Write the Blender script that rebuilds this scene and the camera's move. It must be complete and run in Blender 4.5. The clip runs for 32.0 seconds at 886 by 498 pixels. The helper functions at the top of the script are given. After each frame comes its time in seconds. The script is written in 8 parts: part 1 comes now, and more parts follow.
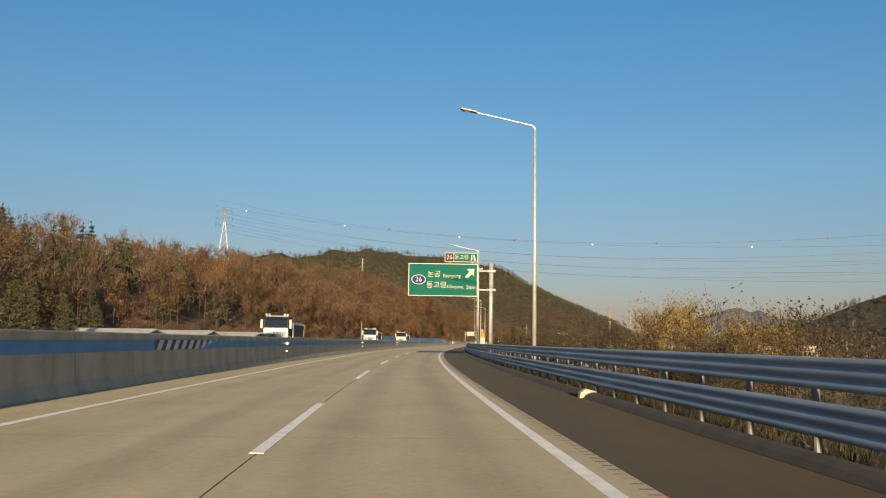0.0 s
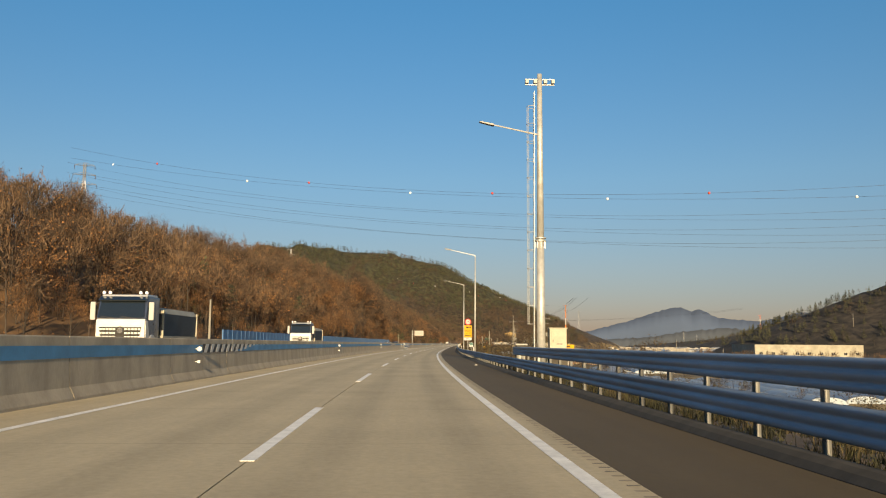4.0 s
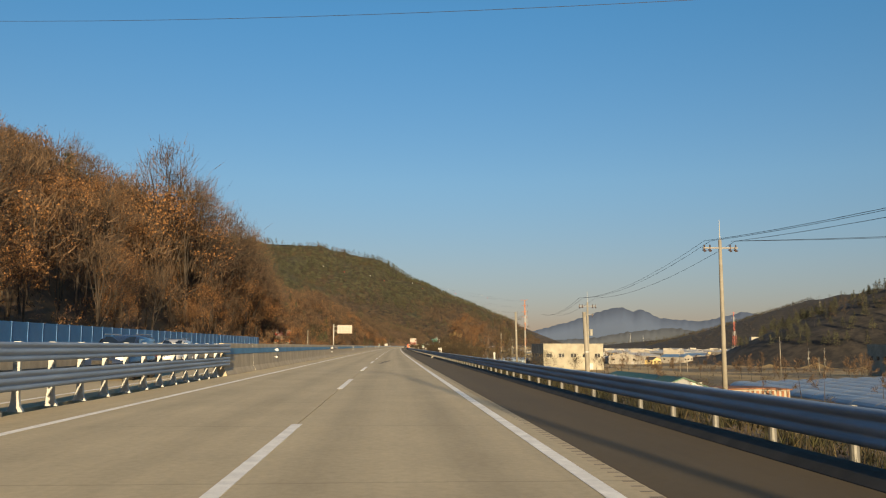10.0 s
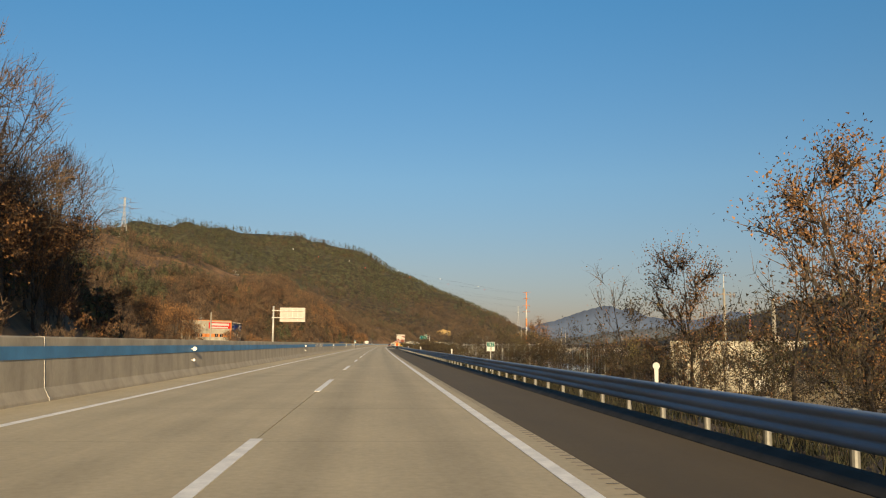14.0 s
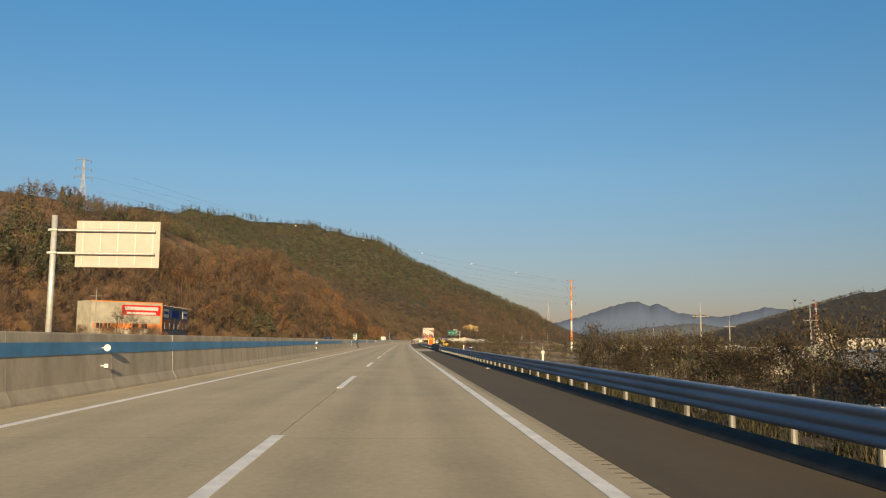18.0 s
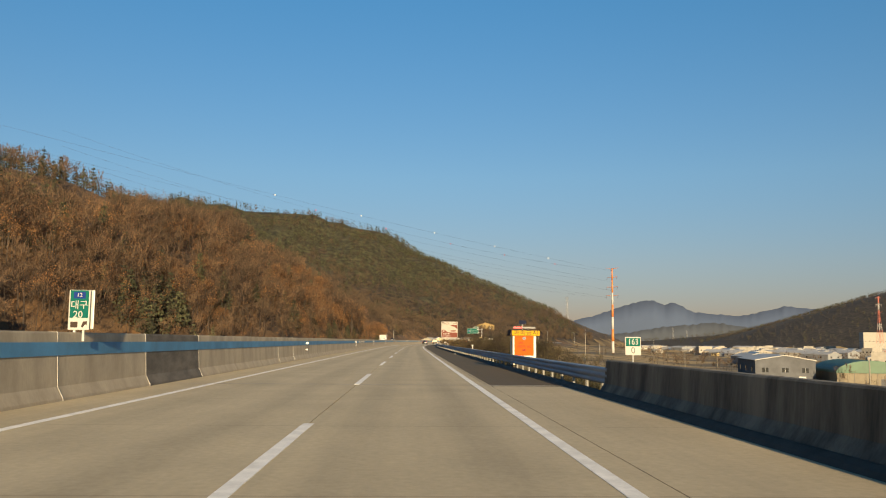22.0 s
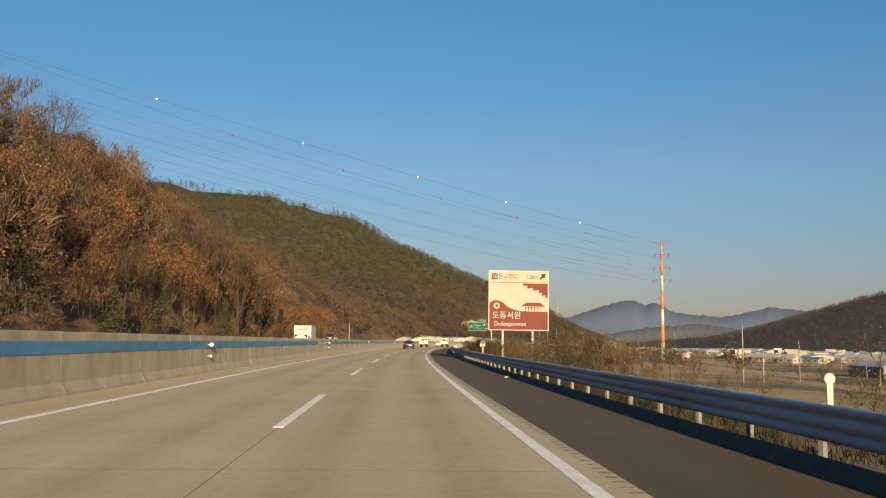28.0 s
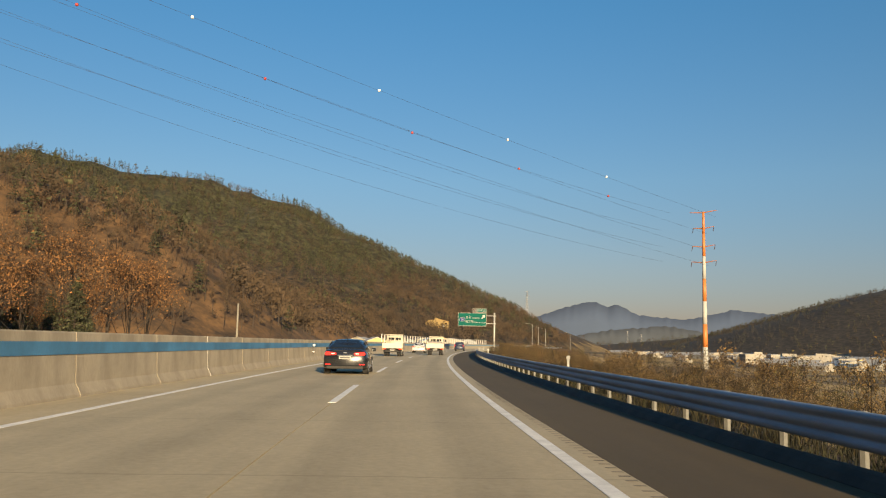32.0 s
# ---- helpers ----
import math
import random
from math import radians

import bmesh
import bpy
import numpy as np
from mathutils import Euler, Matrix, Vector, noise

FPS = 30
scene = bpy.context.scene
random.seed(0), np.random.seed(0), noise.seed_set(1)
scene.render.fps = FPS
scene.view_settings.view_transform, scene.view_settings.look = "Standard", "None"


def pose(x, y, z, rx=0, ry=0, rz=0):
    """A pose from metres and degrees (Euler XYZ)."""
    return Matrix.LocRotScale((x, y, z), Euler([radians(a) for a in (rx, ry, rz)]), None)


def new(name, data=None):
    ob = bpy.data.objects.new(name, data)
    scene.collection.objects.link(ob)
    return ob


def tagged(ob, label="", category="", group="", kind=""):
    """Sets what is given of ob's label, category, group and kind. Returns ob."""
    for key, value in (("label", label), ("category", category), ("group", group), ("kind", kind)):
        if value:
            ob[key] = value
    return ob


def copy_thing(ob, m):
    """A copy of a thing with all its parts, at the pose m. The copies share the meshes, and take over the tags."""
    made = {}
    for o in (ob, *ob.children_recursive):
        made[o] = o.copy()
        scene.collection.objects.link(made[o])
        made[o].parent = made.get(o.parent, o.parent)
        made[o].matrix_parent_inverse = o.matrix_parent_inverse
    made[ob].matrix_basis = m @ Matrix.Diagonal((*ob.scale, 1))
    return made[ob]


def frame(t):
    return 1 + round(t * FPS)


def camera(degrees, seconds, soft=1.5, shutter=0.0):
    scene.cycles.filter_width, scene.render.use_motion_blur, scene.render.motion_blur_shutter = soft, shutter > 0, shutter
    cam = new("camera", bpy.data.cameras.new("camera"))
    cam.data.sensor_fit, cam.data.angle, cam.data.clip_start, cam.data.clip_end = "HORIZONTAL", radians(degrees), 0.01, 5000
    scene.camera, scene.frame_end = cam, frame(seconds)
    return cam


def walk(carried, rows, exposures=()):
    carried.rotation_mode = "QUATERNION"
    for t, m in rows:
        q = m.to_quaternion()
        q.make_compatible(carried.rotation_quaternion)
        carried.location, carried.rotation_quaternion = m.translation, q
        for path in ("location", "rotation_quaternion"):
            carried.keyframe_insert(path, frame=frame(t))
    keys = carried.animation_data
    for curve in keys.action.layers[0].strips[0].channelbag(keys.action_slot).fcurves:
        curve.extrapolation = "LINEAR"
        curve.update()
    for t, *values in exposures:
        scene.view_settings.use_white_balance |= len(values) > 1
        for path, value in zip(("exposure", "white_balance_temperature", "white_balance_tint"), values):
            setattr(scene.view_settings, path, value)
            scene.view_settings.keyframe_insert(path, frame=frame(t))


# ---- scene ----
EXPOSURES = [(0, 1.0), (32, 1.0)]
cam = camera(55.16, 32.0, soft=1.15)
PATH = [
    (0.0, pose(-0.16, -0.00, 1.333, 96.23, -0.85, -3.13)),
    (0.5, pose(-0.07, 14.84, 1.333, 96.28, -0.55, -3.70)),
    (1.0, pose(0.16, 29.76, 1.333, 96.31, -0.34, -4.23)),
    (1.5, pose(0.55, 44.75, 1.333, 96.33, -0.22, -4.73)),
    (2.0, pose(1.08, 59.81, 1.333, 96.34, -0.18, -5.21)),
    (2.5, pose(1.77, 74.90, 1.333, 96.33, -0.20, -5.68)),
    (3.0, pose(2.61, 90.02, 1.333, 96.33, -0.27, -6.17)),
    (3.5, pose(3.59, 105.13, 1.333, 96.34, -0.34, -6.70)),
    (4.0, pose(4.71, 120.23, 1.333, 96.37, -0.40, -7.26)),
    (4.5, pose(5.95, 135.29, 1.333, 96.41, -0.42, -7.85)),
    (5.0, pose(7.30, 150.34, 1.333, 96.46, -0.39, -8.44)),
    (5.5, pose(8.75, 165.41, 1.333, 96.52, -0.33, -9.02)),
    (6.0, pose(10.30, 180.55, 1.333, 96.54, -0.24, -9.52)),
    (6.5, pose(11.95, 195.80, 1.333, 96.54, -0.16, -9.96)),
    (7.0, pose(13.71, 211.11, 1.333, 96.51, -0.10, -10.31)),
    (7.5, pose(15.57, 226.41, 1.333, 96.49, -0.05, -10.61)),
    (8.0, pose(17.51, 241.66, 1.333, 96.48, -0.01, -10.87)),
    (8.5, pose(19.53, 256.83, 1.333, 96.48, 0.01, -11.09)),
    (9.0, pose(21.61, 271.92, 1.333, 96.50, 0.00, -11.27)),
    (9.5, pose(23.72, 286.96, 1.333, 96.51, -0.02, -11.44)),
    (10.0, pose(25.84, 301.97, 1.333, 96.53, -0.07, -11.62)),
    (10.5, pose(27.97, 316.99, 1.333, 96.54, -0.13, -11.84)),
    (11.0, pose(30.12, 332.04, 1.333, 96.55, -0.18, -12.10)),
    (11.5, pose(32.29, 347.15, 1.333, 96.55, -0.24, -12.36)),
    (12.0, pose(34.48, 362.31, 1.333, 96.55, -0.28, -12.60)),
    (12.5, pose(36.69, 377.54, 1.333, 96.54, -0.31, -12.78)),
    (13.0, pose(38.92, 392.80, 1.333, 96.51, -0.34, -12.88)),
    (13.5, pose(41.17, 408.07, 1.333, 96.47, -0.37, -12.89)),
    (14.0, pose(43.43, 423.32, 1.333, 96.42, -0.40, -12.82)),
    (14.5, pose(45.68, 438.51, 1.333, 96.36, -0.43, -12.68)),
    (15.0, pose(47.93, 453.61, 1.333, 96.30, -0.46, -12.49)),
    (15.5, pose(50.15, 468.58, 1.333, 96.25, -0.49, -12.28)),
    (16.0, pose(52.36, 483.42, 1.333, 96.20, -0.51, -12.07)),
    (16.5, pose(54.55, 498.14, 1.333, 96.18, -0.53, -11.87)),
    (17.0, pose(56.73, 512.78, 1.333, 96.17, -0.53, -11.72)),
    (17.5, pose(58.91, 527.40, 1.333, 96.17, -0.52, -11.59)),
    (18.0, pose(61.11, 542.11, 1.333, 96.19, -0.49, -11.48)),
    (18.5, pose(63.35, 556.99, 1.333, 96.21, -0.44, -11.37)),
    (19.0, pose(65.65, 572.09, 1.333, 96.21, -0.37, -11.23)),
    (19.5, pose(67.98, 587.33, 1.333, 96.21, -0.31, -11.08)),
    (20.0, pose(70.31, 602.51, 1.333, 96.20, -0.26, -10.93)),
    (20.5, pose(72.59, 617.40, 1.333, 96.18, -0.26, -10.82)),
    (21.0, pose(74.78, 631.80, 1.333, 96.17, -0.31, -10.79)),
    (21.5, pose(76.87, 645.66, 1.333, 96.17, -0.41, -10.85)),
    (22.0, pose(78.90, 659.12, 1.333, 96.18, -0.52, -10.99)),
    (22.5, pose(80.92, 672.47, 1.333, 96.19, -0.60, -11.18)),
    (23.0, pose(82.98, 685.98, 1.333, 96.20, -0.62, -11.39)),
    (23.5, pose(85.14, 699.83, 1.333, 96.20, -0.58, -11.59)),
    (24.0, pose(87.37, 713.99, 1.333, 96.20, -0.49, -11.77)),
    (24.5, pose(89.67, 728.37, 1.333, 96.19, -0.40, -11.94)),
    (25.0, pose(92.00, 742.86, 1.333, 96.18, -0.33, -12.09)),
    (25.5, pose(94.34, 757.38, 1.333, 96.17, -0.32, -12.23)),
    (26.0, pose(96.68, 771.89, 1.333, 96.17, -0.35, -12.35)),
    (26.5, pose(99.01, 786.36, 1.333, 96.17, -0.42, -12.47)),
    (27.0, pose(101.34, 800.79, 1.333, 96.18, -0.52, -12.60)),
    (27.5, pose(103.66, 815.16, 1.333, 96.20, -0.65, -12.75)),
    (28.0, pose(106.01, 829.48, 1.333, 96.24, -0.77, -12.92)),
    (28.5, pose(108.39, 843.75, 1.333, 96.28, -0.89, -13.12)),
    (29.0, pose(110.83, 857.96, 1.333, 96.33, -0.98, -13.35)),
    (29.5, pose(113.35, 872.11, 1.333, 96.38, -1.06, -13.62)),
    (30.0, pose(115.97, 886.20, 1.333, 96.42, -1.11, -13.95)),
    (30.5, pose(118.72, 900.20, 1.333, 96.44, -1.14, -14.34)),
    (31.0, pose(121.60, 914.11, 1.333, 96.45, -1.15, -14.78)),
    (31.5, pose(124.62, 927.93, 1.333, 96.43, -1.13, -15.27)),
    (32.0, pose(127.79, 941.66, 1.333, 96.39, -1.09, -15.82)),
]
walk(cam, PATH, EXPOSURES)
# ---- world, sun and sky ----
world = bpy.data.worlds.new("world")
scene.world = world
world.use_nodes = True
wn = world.node_tree.nodes
sky = wn.new("ShaderNodeTexSky")
sky.sky_type = 'NISHITA'
sky.sun_disc = False
SUN_EL, SHADOW_YAW = 10.8, -2.8
sky.sun_elevation = radians(SUN_EL)
sky.sun_rotation = radians(180 - SHADOW_YAW)
sky.air_density, sky.dust_density, sky.ozone_density = 1.0, 0.4, 1.6
# winter haze low down, deeper blue higher up
where = wn.new("ShaderNodeTexCoord")
parts_ = wn.new("ShaderNodeSeparateXYZ")
haze = wn.new("ShaderNodeValToRGB")
haze.color_ramp.elements[0].position, haze.color_ramp.elements[0].color = 0.0, (0.50, 0.415, 0.575, 1)
haze.color_ramp.elements[1].position, haze.color_ramp.elements[1].color = 0.38, (0.485, 0.945, 1.20, 1)
step_ = haze.color_ramp.elements.new(0.19)
step_.color = (0.63, 0.80, 0.945, 1)
low_ = haze.color_ramp.elements.new(0.09)
low_.color = (0.595, 0.60, 0.735, 1)
tint = wn.new("ShaderNodeMix")
tint.data_type, tint.blend_type = 'RGBA', 'MULTIPLY'
tint.inputs[0].default_value = 1.0
wl = world.node_tree.links
wl.new(where.outputs["Generated"], parts_.inputs[0])
wl.new(parts_.outputs[2], haze.inputs[0])
wl.new(sky.outputs[0], tint.inputs[6])
wl.new(haze.outputs[0], tint.inputs[7])
wl.new(tint.outputs[2], wn["Background"].inputs[0])
wn["Background"].inputs[1].default_value = 0.058
sun = new("sun", bpy.data.lights.new("sun", 'SUN'))
sun.data.energy, sun.data.angle, sun.data.color = 5.0, radians(0.6), (1.0, 0.755, 0.435)
sun.matrix_world = pose(0, -50, 60, 90 - SUN_EL, 0, SHADOW_YAW)

# ---- plan of the road ----
# curvature along the road (to the right), from which the centre of the driving lane is summed up
BENDS = [(-400, 1/1700), (100, 1/1500), (130, 1/1800), (170, 1/2700), (240, 1/2600), (275, 1/6000), (300, 1/30000), (780, 1/30000),
         (820, 1/5000), (860, 1/2500), (900, 1/1700), (950, 1/1350), (1100, 1/1200), (1300, 1/1200), (1380, -1/900), (1700, -1/900), (1800, 0), (4000, 0)]
S_GRID = np.arange(-400, 2000.1, 1.0)
bend = np.interp(S_GRID, [a for a, b in BENDS], [b for a, b in BENDS])
HEAD = -np.concatenate([[0], np.cumsum((bend[1:] + bend[:-1]) / 2)])
HEAD -= HEAD[400]
mid = (HEAD[1:] + HEAD[:-1]) / 2
ROAD_X = np.concatenate([[0], np.cumsum(-np.sin(mid))])
ROAD_Y = np.concatenate([[0], np.cumsum(np.cos(mid))])
ROAD_X -= ROAD_X[400]
ROAD_Y -= ROAD_Y[400]


def along(s, d=0.0):
    """World x, y at s metres along the road and d metres to the right of the lane's centre; arrays too."""
    p = np.interp(s, S_GRID, HEAD)
    return np.interp(s, S_GRID, ROAD_X) + np.cos(p) * d, np.interp(s, S_GRID, ROAD_Y) + np.sin(p) * d


def heading(s):
    return math.degrees(float(np.interp(s, S_GRID, HEAD)))


def at(s, d, z=0.0, turn=0.0):
    """A pose beside the road: y runs with the road, x to its right."""
    x, y = along(s, d)
    return pose(float(x), float(y), z, 0, 0, heading(s) + turn)


def road_coords(x, y):
    """The s and d of world places (arrays)."""
    s = np.array(y, float)
    d = np.zeros_like(s)
    for _ in range(14):
        cx, cy = np.interp(s, S_GRID, ROAD_X), np.interp(s, S_GRID, ROAD_Y)
        p = np.interp(s, S_GRID, HEAD)
        s = np.clip(s - np.sin(p) * (x - cx) + np.cos(p) * (y - cy), -400, 2000)
    cx, cy = np.interp(s, S_GRID, ROAD_X), np.interp(s, S_GRID, ROAD_Y)
    p = np.interp(s, S_GRID, HEAD)
    return s, np.cos(p) * (x - cx) + np.sin(p) * (y - cy)


def sstep(a, b, v):
    q = np.clip((v - a) / (b - a), 0, 1)
    return q * q * (3 - 2 * q)


def wave_noise(x, y, scale, seed=0):
    """Smooth cheap noise in -1..1 for arrays."""
    r = np.random.RandomState(seed)
    out = np.zeros_like(np.asarray(x, float))
    for i in range(6):
        a, ph, k = r.uniform(0, 6.283), r.uniform(0, 6.283), r.uniform(0.6, 1.7) / scale
        out += np.sin((np.cos(a) * x + np.sin(a) * y) * k * 6.283 + ph)
    return out / 3.2


TOE = [(-400, 150), (-50, 110), (120, 62), (190, 34), (225, 25), (470, 25), (515, 28), (550, 40), (590, 70), (640, 88), (740, 84), (800, 52), (860, 27), (985, 27), (1040, 46),
       (1120, 80), (1300, 95), (2000, 120)]
CREST = [(-400, 40), (100, 34), (250, 36), (450, 38), (560, 36), (700, 60), (850, 70), (1000, 76), (1150, 60), (1400, 40), (2000, 30)]


def hill_ridge(x, y, pts, width, power=1.15):
    """Height of a long hill over its crest line pts (x, y, height)."""
    best = np.zeros_like(x)
    for (x0, y0, h0), (x1, y1, h1) in zip(pts, pts[1:]):
        L2 = (x1 - x0) ** 2 + (y1 - y0) ** 2
        q = np.clip(((x - x0) * (x1 - x0) + (y - y0) * (y1 - y0)) / L2, 0, 1)
        r = np.hypot(x - x0 - q * (x1 - x0), y - y0 - q * (y1 - y0))
        hh = h0 + q * (h1 - h0)
        u = r / (width * (0.35 + 0.65 * hh / 200))
        best = np.maximum(best, hh * np.clip(1 - 0.92 * u, 0, 1) ** power)
    return best


BIG_HILL = [(465, 1628, 4), (425, 1714, 5), (231, 1853, 87), (175, 1956, 139), (207, 2121, 206), (106, 2074, 209), (-73, 2015, 221), (-53, 1961, 210), (-272, 1851, 184), (-549, 1814, 163)]
EAST_HILL = [(1182, 2970, 14), (1400, 2890, 40), (1750, 2874, 136), (1456, 2321, 133), (1637, 2068, 173), (1627, 1777, 153)]
KNOLL = [(98, 1205, 44), (30, 1190, 60), (-70, 1150, 62)]
NEAR_EAST_HILL = [(415, 890, 6), (470, 805, 55), (560, 740, 92), (700, 650, 115)]


def terrain(x, y):
    x, y = np.asarray(x, float), np.asarray(y, float)
    s, d = road_coords(x, y)
    # bed of the road, a bank falling to the plain on the right
    z = np.full_like(x, -0.35)
    low = -2.0 - 3.4 * sstep(14, 42, d) - 5.5 * sstep(55, 130, d) * sstep(430, 720, s)
    z = np.where(d > 5.0, -0.12 + (low + 0.12) * sstep(5.6, 15, d), z)
    # wooded slope on the left
    u = -d - np.interp(s, [a for a, b in TOE], [b for a, b in TOE])
    crest = np.interp(s, [a for a, b in CREST], [b for a, b in CREST])
    rise = np.where(u < 26, 0.70 * u, 18.2 + 0.40 * (u - 26)) + 3.0 * wave_noise(x, y, 70, 3) * sstep(8, 40, u)
    rise = rise * np.interp(s, [-100, 190, 300, 390, 440, 510, 570, 800, 860, 890, 930, 980, 1050], [0.72, 0.64, 0.66, 0.95, 1.4, 1.45, 1.0, 0.95, 0.95, 1.05, 1.4, 1.2, 1.0])
    rise = crest * (1 - np.exp(-np.clip(rise, 0, None) / crest)) * 1.25
    z = np.where(u > 0, z + rise, z)
    far = hill_ridge(x, y, BIG_HILL, 430) * (1 + 0.05 * wave_noise(x, y, 160, 5))
    far = np.maximum(far, hill_ridge(x, y, KNOLL, 190))
    far = np.maximum(far, hill_ridge(x, y, EAST_HILL, 560))
    far = np.maximum(far, hill_ridge(x, y, NEAR_EAST_HILL, 260))
    far = far * (1 - (1 - sstep(14, 90, np.abs(d + 3))) * (1 - sstep(1400, 1480, s)))
    return np.maximum(z, np.where(far > 0.05, far - 2.5 - 9.5 * np.exp(-far / 5), -99))


def height(x, y):
    return float(terrain(np.array([x]), np.array([y]))[0])

# ---- materials ----
def nodes_of(name):
    m = bpy.data.materials.new(name)
    m.use_nodes = True
    nt = m.node_tree
    return m, nt, nt.nodes["Principled BSDF"]


def add(nt, kind, **inputs):
    n = nt.nodes.new(kind)
    for k, v in inputs.items():
        n.inputs[k].default_value = v
    return n


def surface(name, color, rough=0.7, metal=0.0, vary=0.2, scale=3.0, fine=40.0, bump=0.15, coords="Object", stretch=(1, 1, 1), second=None, spread=(0.35, 0.7), islands=False):
    """A worn real surface: two sizes of variation in colour, grain in the relief and the gloss."""
    m, nt, p = nodes_of(name)
    tc = nt.nodes.new("ShaderNodeTexCoord")
    mp = nt.nodes.new("ShaderNodeMapping")
    mp.inputs["Scale"].default_value = stretch
    nt.links.new(tc.outputs[coords], mp.inputs[0])
    big = add(nt, "ShaderNodeTexNoise", Scale=scale, Detail=5.0, Roughness=0.6)
    small = add(nt, "ShaderNodeTexNoise", Scale=fine, Detail=3.0, Roughness=0.6)
    nt.links.new(mp.outputs[0], big.inputs["Vector"])
    nt.links.new(mp.outputs[0], small.inputs["Vector"])
    c = Vector(color)
    lo = [max(0, v * (1 - vary)) for v in c]
    hi = [min(1, v * (1 + vary)) for v in (second or c)]
    ramp = nt.nodes.new("ShaderNodeValToRGB")
    ramp.color_ramp.elements[0].position, ramp.color_ramp.elements[1].position = spread
    ramp.color_ramp.elements[0].color = (*lo, 1)
    ramp.color_ramp.elements[1].color = (*hi, 1)
    mixer = add(nt, "ShaderNodeMath")
    mixer.operation = 'MULTIPLY_ADD'
    mixer.inputs[1].default_value, = (0.3,)
    nt.links.new(small.outputs[0], mixer.inputs[0])
    sub = add(nt, "ShaderNodeMath")
    sub.operation = 'SUBTRACT'
    sub.inputs[1].default_value = 0.15
    nt.links.new(big.outputs[0], sub.inputs[0])
    nt.links.new(sub.outputs[0], mixer.inputs[2])
    source = mixer.outputs[0]
    if islands:
        geo = nt.nodes.new("ShaderNodeNewGeometry")
        blend = add(nt, "ShaderNodeMath")
        blend.operation = 'MULTIPLY_ADD'
        blend.inputs[1].default_value = 0.4
        nt.links.new(geo.outputs["Random Per Island"], blend.inputs[0])
        sub.inputs[1].default_value = 0.35
        nt.links.new(source, blend.inputs[2])
        source = blend.outputs[0]
    nt.links.new(source, ramp.inputs[0])
    nt.links.new(ramp.outputs[0], p.inputs["Base Color"])
    p.inputs["Metallic"].default_value = metal
    rr = add(nt, "ShaderNodeMapRange")
    rr.inputs["To Min"].default_value, rr.inputs["To Max"].default_value = max(0.02, rough - 0.12), min(1, rough + 0.12)
    nt.links.new(small.outputs[0], rr.inputs[0])
    nt.links.new(rr.outputs[0], p.inputs["Roughness"])
    if bump:
        b = add(nt, "ShaderNodeBump", Strength=bump, Distance=0.02)
        nt.links.new(small.outputs[0], b.inputs["Height"])
        nt.links.new(b.outputs[0], p.inputs["Normal"])
    return m


def flat(name, color, rough=0.5, metal=0.0, coat=0.0, gloss=0.5):
    """Paint, plastic or lacquer with a faint unevenness."""
    m = surface(name, color, rough, metal, vary=0.06, scale=1.5, fine=25, bump=0.02)
    m.node_tree.nodes["Principled BSDF"].inputs["Coat Weight"].default_value = coat
    m.node_tree.nodes["Principled BSDF"].inputs["Specular IOR Level"].default_value = gloss
    return m


def glow(name, color, strength):
    m, nt, p = nodes_of(name)
    p.inputs["Base Color"].default_value = (*color, 1)
    p.inputs["Emission Color"].default_value = (*color, 1)
    p.inputs["Emission Strength"].default_value = strength
    return m


